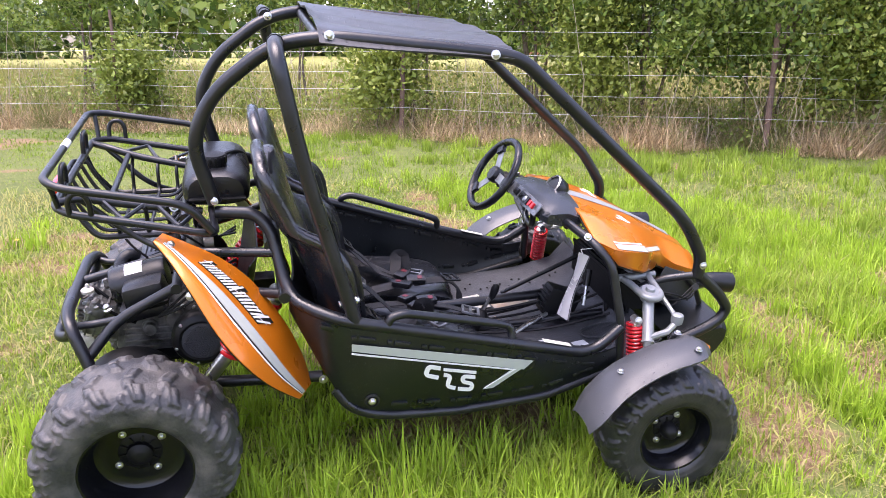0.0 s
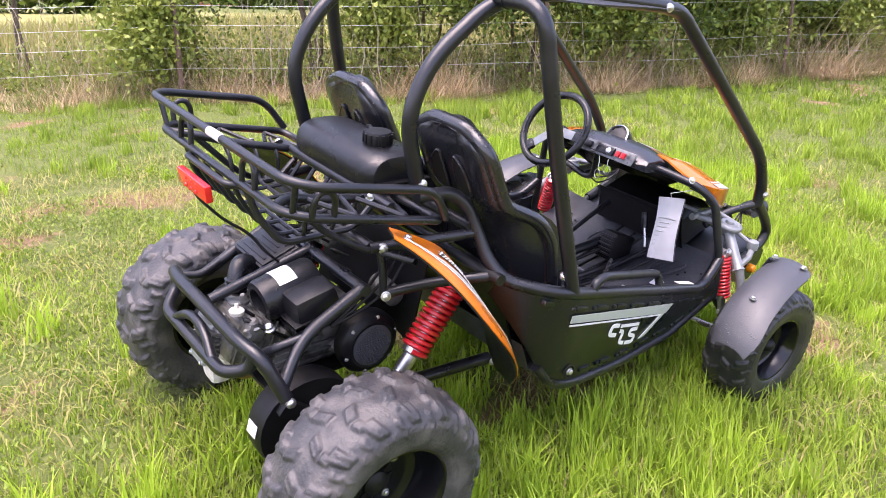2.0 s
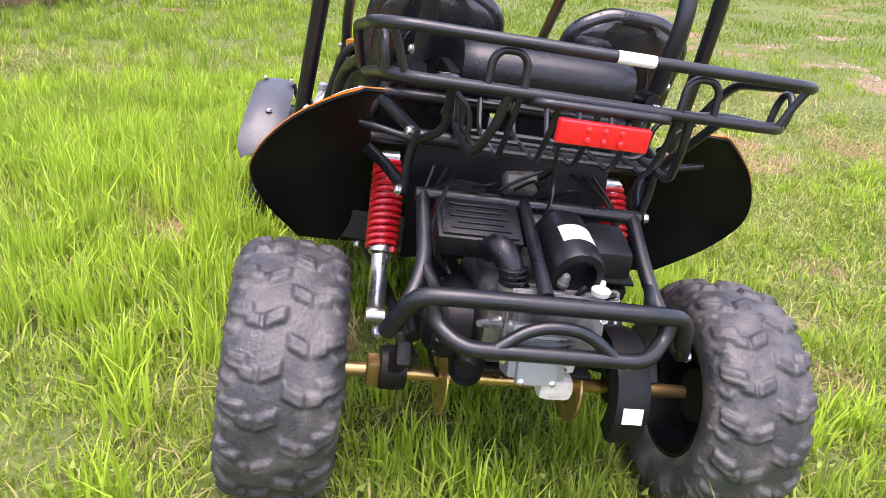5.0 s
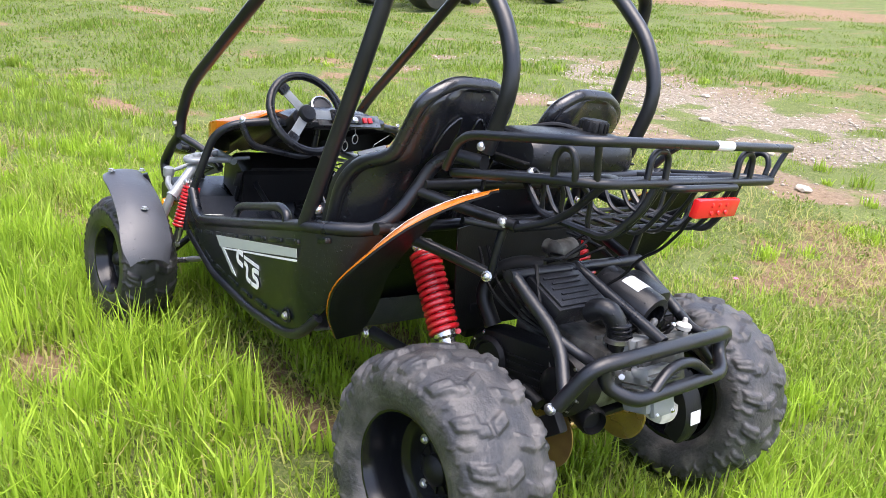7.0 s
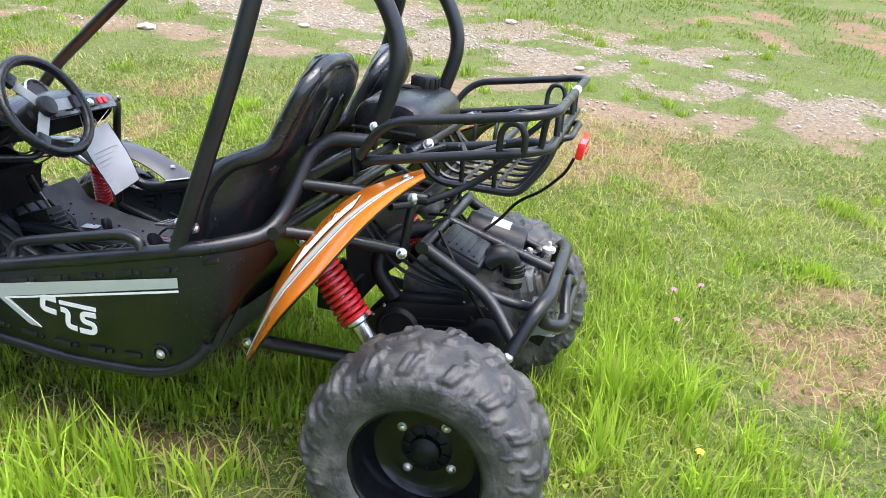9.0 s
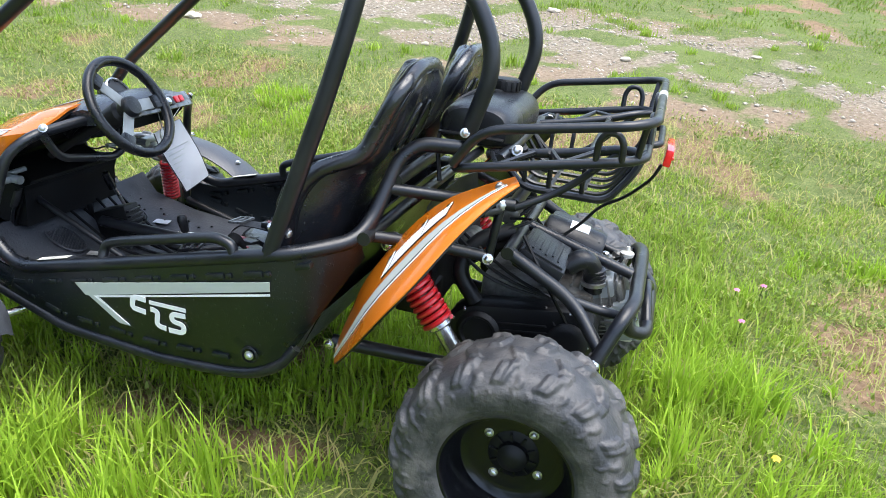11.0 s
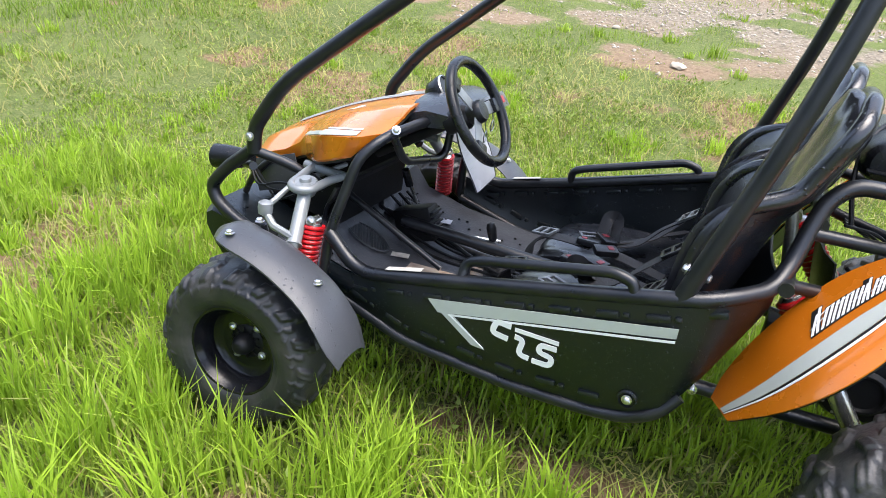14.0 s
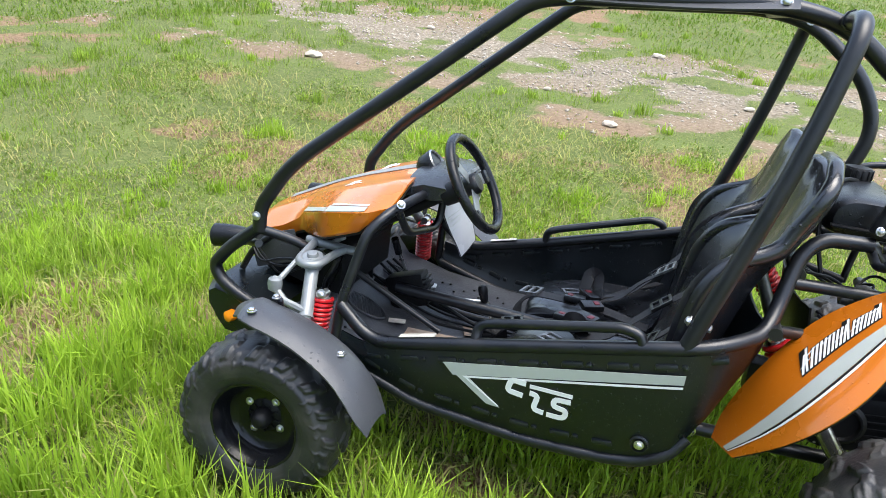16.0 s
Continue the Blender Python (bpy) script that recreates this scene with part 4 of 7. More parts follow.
def build_front():
    for s in SIDES:
        # fender over the front tyre
        line = [(1.70, .530), (1.668, .548), (1.636, .546), (1.52, .526), (1.405, .476), (1.335, .415), (1.285, .345)]
        dense = [line[0]] + [(v.x, v.z) for v in fillet([(x, 0, z) for x, z in line], .05, 3)][1:]
        rows = []
        for i, (x, z) in enumerate(dense):
            f = i / (len(dense) - 1)
            yo, yi = .700 + .058 * f, .565 + .026 * f
            pinch = .03 * max(0, 1 - i / 3) + .022 * max(0, 1 - (len(dense) - 1 - i) / 2) ** 2
            rows.append([(x, s * (yi + pinch + (yo - yi - 2 * pinch) * j / 6), z - .020 * abs(j / 3 - 1) ** 3) for j in range(7)])
        bm = shell(bmesh.new(), rows, lambda i, j: (rows[i][j][0] - .001, rows[i][j][1], rows[i][j][2] - .005))
        f = part("front_fender", bm, M_FENDER, kart, "grey-black plastic fender with rain drops")
        for p in ((1.405, .655, .474), (1.636, .690, .545), (1.624, .59, .548)):
            bolt(f, (p[0], s * p[1], p[2]), (0.1, 0, 1), .009)
        tube("fender_bracket", flip([(1.60, .52, .30), (1.62, .545, .45), (1.62, .58, .54)], s), .009, kart)
        # upright, arms and steering link
        bm = bmesh.new()
        a, b = Vector((1.628, s * .385, .585)), Vector((1.588, s * .487, .47))
        lathe(bm, [(.026, 0), (.03, .008), (.026, .02), (.019, .026), (.019, (b - a).length), (.024, (b - a).length + .01)], 18, along(a, b - a))
        up = part("steering_upright", bm, M_SILVER, kart, "silver-painted steering upright")
        bm = bmesh.new()
        sweep(bm, fillet(flip([(1.584, .493, .475), (1.59, .53, .36), (1.61, .57, .25)], s), .03), .016, 10)
        part("wheel_knuckle", bm, M_SILVER, up)
        bm = bmesh.new()
        sweep(bm, fillet(flip([(1.672, .28, .607), (1.668, .33, .602), (1.66, .415, .59), (1.63, .432, .588), (1.598, .415, .59), (1.588, .33, .600), (1.574, .28, .603)], s), .035), .0120, 10)
        for k, off in ((.95, 0), (.45, .010)):
            lathe(bm, [(.030 * k, -.008 + off), (.036 * k, -.002 + off), (.036 * k, .006 + off), (.030 * k, .012 + off)], 22, along((1.628, s * .388, .592), (0, s * .25, 1)))
        part("upper_arm", bm, M_SILVER, kart, "silver-painted suspension arm")
        tube("arm_pivot", flip([(1.545, .285, .603), (1.70, .285, .607)], s), .013, kart, mat=M_SILVER)
        bm = bmesh.new()
        sweep(bm, flip([(1.70, .464, .525), (1.69, .37, .565), (1.63, .18, .60)], s), .008, 8)
        lathe(bm, [(.010, -.022), (.019, -.016), (.021, 0), (.019, .014), (.008, .02)], 14, along((1.70, s * .464, .527), (0, 0, 1)))
        sweep(bm, flip([(1.70, .464, .515), (1.66, .48, .49), (1.59, .49, .48)], s), .011, 8)
        part("tie_rod", bm, M_SILVER, kart, "silver tie rod with a ball joint")
        spring(kart, (1.568, s * .425, .515), (1.575, s * .475, .285), .026, .0056, 12, .014, "red coil spring front shock absorber")
        bolt(kart, (1.568, s * .445, .52), (0, s, .2), .011)
        # headlight and indicator
        bm = bmesh.new()
        m = along((1.895, s * .305, .578), (1, s * .08, -.14))
        lathe(bm, [(.016, -.03), (.025, -.01), (.031, .02), (.035, .06), (.036, .096), (.033, .099), (.031, .086)], 22, m)
        h = part("headlight", bm, M_PLASTIC, kart, "round black headlight housing")
        bm = bmesh.new()
        lathe(bm, [(.0315, .084), (.0315, .088), (.018, .094), (.003, .096)], 22, m)
        part("lens", bm, M_GLASS, h, "clear headlight lens")
        bm = bmesh.new()
        lathe(bm, [(.016, 0), (.019, .01), (.017, .028), (.008, .034)], 14, along((1.875, s * .38, .356), (.25, s, 0)))
        part("turn_signal", bm, M_AMBER, kart, "amber turn signal")
    # bonnet
    st = [(1.432, .338, .835, .772, .012), (1.47, .40, .826, .765, .026), (1.50, .402, .817, .757, .05), (1.56, .385, .795, .742, .062), (1.617, .362, .775, .725, .07), (1.66, .318, .758, .706, .068), (1.71, .265, .737, .682, .062), (1.75, .222, .718, .664, .052),
          (1.775, .206, .706, .636, .036), (1.83, .20, .678, .600, .03), (1.90, .19, .640, .572, .026), (1.96, .165, .600, .548, .02), (1.985, .12, .568, .536, .012)]
    rows = []
    for x, hw, zc, ze, drop in st:
        row = []
        for j in range(17):
            u = j / 8 - 1
            crown = abs(u)
            z = zc - (zc - ze) * (.38 * min(1, crown / .55) + .62 * max(0, (crown - .55) / .45) ** 1.4)
            z += .012 * math.exp(-((crown - .55) / .12) ** 2)
            row.append((x, u * hw, z))
        row = [(x, -hw * .985, ze - drop)] + row + [(x, hw * .985, ze - drop)]
        rows.append(row)
    bm = shell(bmesh.new(), rows, lambda i, j: (rows[i][j][0] - .002, rows[i][j][1] * .985, rows[i][j][2] - .006))
    hood = part("bonnet", bm, M_ORANGE, kart, "metallic orange bonnet with side scoops")

    under = [[(x - .004, y * .972, z - .010) for x, y, z in row] for row in rows]
    part("bonnet_liner", shell(bmesh.new(), under, lambda i, j: (under[i][j][0], under[i][j][1] * .99, under[i][j][2] - .004)), M_MATT, hood, "black underside of the bonnet")

    def on_hood(x, u):
        i = max(0, min(len(st) - 2, next((k for k in range(len(st) - 1) if st[k + 1][0] >= x), len(st) - 2)))
        f = (x - st[i][0]) / (st[i + 1][0] - st[i][0])
        j = (u + 1) * 8
        k = min(15, int(j))
        g = j - k
        p = [Vector(rows[a][k + 1]) * (1 - g) + Vector(rows[a][k + 2]) * g for a in (i, i + 1)]
        return p[0] * (1 - f) + p[1] * f + Vector((0, 0, .003))

    def hood_print(name, corners, mat):
        (a, b, c, d) = corners
        grid = [[on_hood((a[0] * (1 - u) + b[0] * u) * (1 - v) + (d[0] * (1 - u) + c[0] * u) * v, (a[1] * (1 - u) + b[1] * u) * (1 - v) + (d[1] * (1 - u) + c[1] * u) * v) for v in (0, .5, 1)] for u in np.linspace(0, 1, 9)]
        part(name, shell(bmesh.new(), grid, lambda i, j: grid[i][j] - Vector((0, 0, .0015))), mat, hood)

    for s in SIDES:
        hood_print("scoop_print", [(1.485, s * .925), (1.622, s * .90), (1.617, s * .995), (1.485, s * .985)], M_GREY)
        hood_print("scoop_print", [(1.622, s * .93), (1.742, s * .91), (1.752, s * .985), (1.622, s * .99)], M_GREY)
        hood_print("scoop_line", [(1.485, s * .895), (1.612, s * .868), (1.614, s * .885), (1.485, s * .91)], M_WHITE)
    for s in SIDES:
        hood_print("mark_bar", [(1.62, s * .30), (1.645, s * .30), (1.645, s * .52), (1.62, s * .52)], M_WHITE)
        hood_print("mark_bar", [(1.60, s * .40), (1.62, s * .40), (1.62, s * .45), (1.60, s * .45)], M_WHITE)
    hood_print("bonnet_line", [(1.46, -.10), (1.90, -.13), (1.90, .13), (1.46, .10)], M_STRIPE)
    # nose below the bonnet
    rows = []
    for y in (-.385, -.37, -.33, -.18, 0, .18, .33, .37, .385):
        k = abs(y) / .385
        out, trim = .022 * (1 - k ** 4), .012 * max(0, (k - .9) / .1)
        rows.append([(x + (out if x > 1.9 else 0) * 1.0 - trim, y, z + (trim if z < .36 else -trim)) for x, z in ((1.76, .385), (1.88, .425), (1.955, .438), (1.975, .425), (1.972, .39), (1.945, .325), (1.915, .290), (1.84, .285), (1.77, .325))])
    part("front_cowl", loft(bmesh.new(), rows), M_PANEL, kart, "black moulded cowl below the bumper bars")
    rows = []
    for x, hw, z0, z1 in ((1.62, .20, .42, .56), (1.72, .19, .42, .60), (1.82, .17, .43, .575), (1.90, .15, .43, .54)):
        rows.append([(x, y * hw, z0 + (z1 - z0) * h) for y, h in ((1, 0), (1, .8), (.85, 1), (-.85, 1), (-1, .8), (-1, 0))])
    part("nose_box", loft(bmesh.new(), rows), M_MATT, kart, "black box frame below the bonnet")
    for y in (.235, -.235):
        bm = bmesh.new()
        block(bm, (.16, .004, .10), Matrix.Translation((1.83, y, .535)) @ Matrix.Rotation(.35, 4, "Y"), .0015)
        part("nose_plate", bm, M_FENDER, kart, "grey bracket plate beside the nose")
    for s in SIDES:
        tube("headlight_arm", flip([(1.80, .389, .60), (1.87, .33, .575), (1.92, .29, .575)], s), .012, kart)
        tube("nose_frame_tube", flip([(1.78, .39, .40), (1.68, .36, .35), (1.56, .34, .32)], s), .013, kart)
        tube("nose_frame_tube", flip([(1.95, .22, .44), (1.90, .25, .52), (1.84, .24, .58)], s), .010, kart)
        tube("nose_brace", flip([(1.80, .389, .645), (1.70, .33, .61), (1.62, .30, .56)], s), .014, kart)
        for k in range(3):
            tube("headlight_wire", flip([(1.875, .30, .575 - .008 * k), (1.82, .30 + .02 * k, .52), (1.76, .33, .49 + .03 * k), (1.66, .31, .55)], s), .0035, kart, mat=M_MATT, bend=.05, n=6)
    # dashboard
    rows = []
    for y in np.linspace(-.205, .205, 13):
        k = (abs(y) / .205) ** 3
        rows.append([(1.285 + .03 * k, y, .795 - .01 * k), (1.285 + .03 * k, y, .808), (1.325, y, .840 - .022 * k), (1.39, y, .848 - .03 * k), (1.45, y, .836 - .04 * k), (1.45, y, .80 - .02 * k), (1.37, y, .785 - .01 * k)])
    dash = part("dashboard", loft(bmesh.new(), rows), M_DASH, kart, "wet grey-black plastic dashboard")
    face = Matrix.Translation((1.296, -.03, .818)) @ Matrix.Rotation(radians(-52), 4, "Y")
    bm = bmesh.new()
    block(bm, (.048, .27, .004), face, .002)
    pl = part("switch_plate", bm, M_PLATE, dash, "scuffed silver switch plate with red rocker switches")
    for dy, mat, sx, sy in ((-.088, M_RED, .022, .018), (-.064, M_RED, .022, .018), (-.036, M_PLASTIC, .03, .022), (.005, M_PLASTIC, .03, .05), (.07, M_PLASTIC, .026, .03)):
        bm = bmesh.new()
        block(bm, (sx, sy, .010), face @ Matrix.Translation((0, dy, .006)), .003)
        part("rocker_switch" if mat is M_RED else "switch", bm, mat, pl)
    bm = bmesh.new()
    lathe(bm, [(.011, 0), (.013, .003), (.013, .008), (.008, .012)], 16, face @ Matrix.Translation((.0, -.022, .002)))
    part("key_switch", bm, M_ZINC, pl, "chrome key switch")
    m = along((1.415, .016, .842), (-.75, 0, .65))
    bm = bmesh.new()
    lathe(bm, [(.03, -.06), (.046, -.04), (.048, .0), (.046, .004), (.041, .0)], 24, m)
    g = part("gauge_pod", bm, M_PLASTIC, dash)
    bm = bmesh.new()
    lathe(bm, [(.044, -.002), (.047, .004), (.042, .007), (.0405, .001)], 24, m, close=True)
    part("bezel", bm, M_ZINC, g, "chrome gauge ring")
    bm = bmesh.new()
    lathe(bm, [(.041, -.001), (.02, .0015), (.002, .002)], 24, m)
    part("dial", bm, M_INK, g)
    for x, y, z in ((1.288, -.06, .752), (1.29, -.02, .725)):
        bm = bmesh.new()
        sweep(bm, [(x, y + .012 * math.cos(t), z + .017 * math.sin(t)) for t in (2 * math.pi * k / 14 for k in range(14))], .0022, 6, closed=True)
        sweep(bm, [(x, y, z + .017), (x + .006, y + .004, z + .045), (x + .008, y + .012, .80)], .0016, 5)
        part("key_ring", bm, M_ZINC, dash, "bright wire key ring")
    # steering wheel
    c, nrm = Vector((1.248, .177, .844)), Vector((-.84, 0, .545))
    m = along(c, nrm)
    vx = Vector((0, 1, 0))
    vy = nrm.cross(vx).normalized()
    bm = bmesh.new()
    sweep(bm, [c + .138 * (math.cos(t) * vx + math.sin(t) * vy) for t in (2 * math.pi * k / 48 for k in range(48))], .0145, 10, closed=True)
    sw = part("steering_wheel", bm, M_PLASTIC, kart, "black foam rim steering wheel with silver spokes")
    for k, t in enumerate((radians(50), radians(-50), radians(180))):
        d = math.cos(t) * vx + math.sin(t) * vy
        q = Matrix(((d.x, nrm.cross(d).x, nrm.x, c.x), (d.y, nrm.cross(d).y, nrm.y, c.y), (d.z, nrm.cross(d).z, nrm.z, c.z), (0, 0, 0, 1)))
        bm = bmesh.new()
        block(bm, (.075, .034, .004), q @ Matrix.Translation((.06, 0, -.006)), .0015)
        part("spoke", bm, M_SILVER, sw, "brushed silver spoke")
        bm = bmesh.new()
        block(bm, (.04, .04, .018), q @ Matrix.Translation((.118, 0, -.003)), .005)
        part("spoke_end", bm, M_PLASTIC, sw)
    bm = bmesh.new()
    lathe(bm, [(.026, -.03), (.031, -.012), (.031, .006), (.026, .013), (.01, .015)], 22, m)
    part("horn_pad", bm, M_PLASTIC, sw)
    bm = bmesh.new()
    lathe(bm, [(.03, -.10), (.034, -.04), (.02, -.02)], 16, m)
    lathe(bm, [(.014, -.34), (.014, -.08)], 12, m)
    part("steering_column", bm, M_MATT, kart)
    # pedals, lever, cables
    bm = bmesh.new()
    block(bm, (.13, .07, .11), Matrix.Translation((1.47, -.03, .395)) @ Matrix.Rotation(.35, 4, "Y"), .008)
    pb = part("pedal_box", bm, M_MATT, kart, "black pedal box with return springs")
    for k in range(5):
        bm = bmesh.new()
        block(bm, (.016, .062, .007), Matrix.Translation((1.47, -.03, .395)) @ Matrix.Rotation(.35, 4, "Y") @ Matrix.Translation((-.069, 0, -.034 + .017 * k)), .002)
        part("box_rib", bm, M_PLASTIC, pb)
    tube("park_lever", [(1.545, -.095, .49), (1.535, -.112, .455), (1.526, -.126, .42)], .006, kart, mat=M_ZINC)
    tube("lever_grip", [(1.558, -.075, .54), (1.545, -.095, .485)], .013, kart, mat=M_PLASTIC)
    bm = bmesh.new()
    for k in range(5):
        lathe(bm, [(.030, -.004), (.036, 0), (.030, .004)], 16, along((1.435 + .009 * k, .15, .725 + .006 * k), (.83, 0, .55)))
    part("column_boot", bm, M_PLASTIC, kart, "ribbed rubber boot on the steering column")
    for y in (.0, .10, .2):
        tube("pedal_arm", [(1.66, y, .36), (1.68, y, .44), (1.645, y, .51)], .007, kart)
        bm = bmesh.new()
        block(bm, (.012, .055, .06), Matrix.Translation((1.64, y, .512)) @ Matrix.Rotation(-.4, 4, "Y"), .004)
        part("pedal", bm, M_RUBBER_CLEAN, kart)
    tube("gear_lever", [(1.17, -.005, .36), (1.20, -.008, .42)], .008, kart, mat=M_ZINC)
    bm = bmesh.new()
    lathe(bm, [(.008, -.03), (.013, -.02), (.016, .015), (.012, .03), (.004, .033)], 14, along((1.215, -.009, .445), (.3, 0, 1)))
    part("lever_knob", bm, M_PLASTIC, kart)
    bm = bmesh.new()
    lathe(bm, [(.045, 0), (.04, .01), (.03, .016), (.024, .03), (.01, .04)], 16, along((1.165, -.005, .335), (.2, 0, 1)))
    part("lever_boot", bm, M_MATT, kart)
    for k in range(5):
        y = -.20 + .06 * k
        tube("cable", [(1.60, y, .42 + .01 * (k % 3)), (1.40, y * .8 + .03, .335), (1.15, y * .5, .325), (.85, y * .3 + .05, .33)], .005, kart, mat=M_MATT, bend=.1, n=6)
    tube("shift_rod", [(1.42, -.02, .40), (1.24, .02, .35), (1.05, .05, .33)], .007, kart, mat=M_MATT)


def smooth_at(values, t):
    """A smooth curve through the values; t from 0 to 1."""
    k = min(max(t, 0), .99999) * (len(values) - 1)
    i, f = int(k), k - int(k)
    p0, p1, p2, p3 = values[max(0, i - 1)], values[i], values[i + 1], values[min(len(values) - 1, i + 2)]
    return .5 * (2 * p1 + (p2 - p0) * f + (2 * p0 - 5 * p1 + 4 * p2 - p3) * f * f + (3 * p1 - p0 - 3 * p2 + p3) * f ** 3)


# stations of a seat from the cushion's front to the top: place, half width, how far the sides stand up, thickness
SEAT = [(1.075, .352, .135, .0, .04), (1.092, .372, .158, .003, .045), (1.06, .404, .172, .008, .06), (.94, .420, .180, .02, .066), (.81, .410, .188, .04, .066), (.70, .412, .20, .045, .066), (.632, .478, .212, .066, .062), (.592, .59, .216, .092, .06),
        (.560, .67, .214, .116, .055), (.532, .745, .210, .126, .05), (.506, .815, .192, .10, .048), (.480, .884, .164, .022, .052), (.455, .945, .156, .014, .055), (.430, 1.014, .153, .006, .056), (.418, 1.042, .142, .003, .052), (.410, 1.062, .118, .0, .047), (.404, 1.077, .084, .0, .04), (.4015, 1.0845, .053, .0, .04), (.400, 1.0882, .019, .0, .038)]


def seat_point(cy, t, u, back=0.0, lift=0.0):
    """A point on the seat: t from the cushion to the top, u across, back 0 for the front skin and 1 for the rear."""
    at = lambda k, q=t: smooth_at([row[k] for row in SEAT], q)
    a, b = (at(0, t - .02), at(1, t - .02)), (at(0, t + .02), at(1, t + .02))
    d = Vector((b[0] - a[0], 0, b[1] - a[1])).normalized()
    nrm = Vector((d.z, 0, -d.x))
    p = Vector((at(0), cy + at(2) * u, at(1)))
    wing = at(3) * abs(u) ** 2.8
    thick = at(4) * 1.15 * max(0, 1 - abs(u) ** 5) ** .42
    crease = -.005 * math.exp(-((abs(u) - .58) / .1) ** 2) + (.012 + .016 * (1 - back) * min(1, max(0, (t - .6) / .15)) * min(1, max(0, (1 - t) / .1))) * math.cos(u * 1.5)
    front = wing + crease * max(0, 1 - abs(u) ** 6)
    return p + nrm * (front - thick * back + .5 * (1 - abs(u) ** 4 - 1) * at(4) * .5 + lift)


def build_seats():
    n, m = 46, 20
    for s in SIDES:
        cy = .235 * s
        rows = []
        for i in range(n + 1):
            t = i / n
            us = [.9995 * math.copysign(1 - (1 - abs(2 * j / m - 1)) ** 2, 2 * j / m - 1) * .55 + .45 * .9995 * (2 * j / m - 1) for j in range(m + 1)]
            rows.append([seat_point(cy, t, u) for u in us] + [seat_point(cy, t, u, 1) for u in us[::-1]])
        seat = part("seat", loft(bmesh.new(), rows), M_VINYL, kart, "glossy black vinyl bucket seat wet with rain")
        ts = np.linspace(.34, .985, 34)
        for back, pull in ((.9, .93),):
            line = [seat_point(cy, t, -pull, back, .002 if back < .5 else -.002) for t in ts] + [seat_point(cy, t, pull, back, .002 if back < .5 else -.002) for t in ts[::-1]]
            part("welt", sweep(bmesh.new(), line, .0045, 6), M_VINYL, seat, "raised stitched seam")
        ts = np.linspace(.31, .965, 40)
        rim = [seat_point(cy, t, -.94, .5) for t in ts] + [seat_point(cy, t, .94, .5) for t in ts[::-1]]
        part("bolster", sweep(bmesh.new(), rim, [.011 + .009 * min(1, i / 6, (len(rim) - 1 - i) / 6) for i in range(len(rim))], 12), M_VINYL, seat, "rolled padded edge")
        for k in (-1, 1):
            for back in (1,):
                out = .004 if back == 0 else -.004
                shape = [(.625, .14), (.63, .44), (.66, .52), (.70, .42), (.735, .20), (.70, .15), (.66, .13)]
                loop = [seat_point(cy, t, k * u, back, out) for t, u in shape]
                loop = fillet([loop[-1].lerp(loop[0], .5)] + loop + [loop[-1].lerp(loop[0], .5)], .02, 4)[:-1]
                part("opening_rim", sweep(bmesh.new(), loop, .0042, 7, closed=True), M_VINYL, seat)
                # no hole is cut: a closed black plate paints the belt hole's dark
                bm = bmesh.new()
                front_ring = [bm.verts.new(p + Vector((.002 if back == 0 else -.002, 0, 0))) for p in loop]
                rear_ring = [bm.verts.new(p - Vector((.004 if back == 0 else -.004, 0, 0))) for p in loop]
                bm.faces.new(front_ring)
                bm.faces.new(rear_ring[::-1])
                for q in range(len(loop)):
                    bm.faces.new((front_ring[q - 1], front_ring[q], rear_ring[q], rear_ring[q - 1]))
                part("dark_hole_plate", bm, M_INK, seat, "black plate painted as the dark of a belt hole, with a vinyl rim")

        def strap(name, line, wide, label, up=(.45, 0, .9)):
            """A flat webbing band through points given for the seat on the left; the other seat mirrors it."""
            pts = fillet([Vector((x, s * y, z)) for x, y, z in line], .03, 5)
            grid = []
            for i, p in enumerate(pts):
                a, b = pts[max(0, i - 1)], pts[min(len(pts) - 1, i + 1)]
                w = (b - a).normalized().cross(Vector(up)).normalized() * wide / 2
                grid.append([p - w, p - w * .3 + Vector((0, 0, .0012)), p + w * .3 + Vector((0, 0, .0012)), p + w])
            part(name, shell(bmesh.new(), grid, lambda i, j: grid[i][j] - Vector((.0015, 0, .003))), M_BELT, kart, label)

        def adjuster(name, at, turns, mat, label):
            bm = bmesh.new()
            m4 = Matrix.Translation((at[0], s * at[1], at[2])) @ Matrix.Rotation(radians(turns[0]), 4, "Y") @ Matrix.Rotation(radians(turns[1] * s), 4, "Z")
            for a, b2, sx, sy in ((0, .027, .062, .009), (0, -.027, .062, .009), (.028, 0, .009, .06), (-.028, 0, .009, .06), (0, 0, .009, .054)):
                block(bm, (sx, sy, .008), m4 @ Matrix.Translation((a, b2, 0)), .0018)
            part(name, bm, mat, kart, label)

        strap("shoulder_belt", [(.575, .15, .72), (.625, .15, .655), (.685, .155, .605), (.75, .175, .545), (.805, .17, .478), (.885, .125, .462)], .046, "black webbing shoulder belt")
        strap("shoulder_belt", [(.575, .33, .72), (.625, .325, .64), (.70, .30, .55), (.78, .25, .475), (.84, .19, .468), (.885, .14, .468)], .046, "black webbing shoulder belt")
        strap("crotch_strap", [(.925, .085, .462), (1.0, .105, .458), (1.075, .135, .442), (1.118, .13, .405), (1.118, .09, .345)], .042, "black webbing strap over the cushion's front")
        strap("loose_strap", [(.865, .13, .47), (.88, .185, .49), (.885, .21, .53), (.915, .205, .525), (.92, .175, .475)], .04, "loose black webbing loop", (.35, 1, 0))
        strap("lap_belt", [(.69, .40, .48), (.76, .35, .46), (.83, .24, .458), (.885, .14, .464)], .046, "black webbing lap belt")
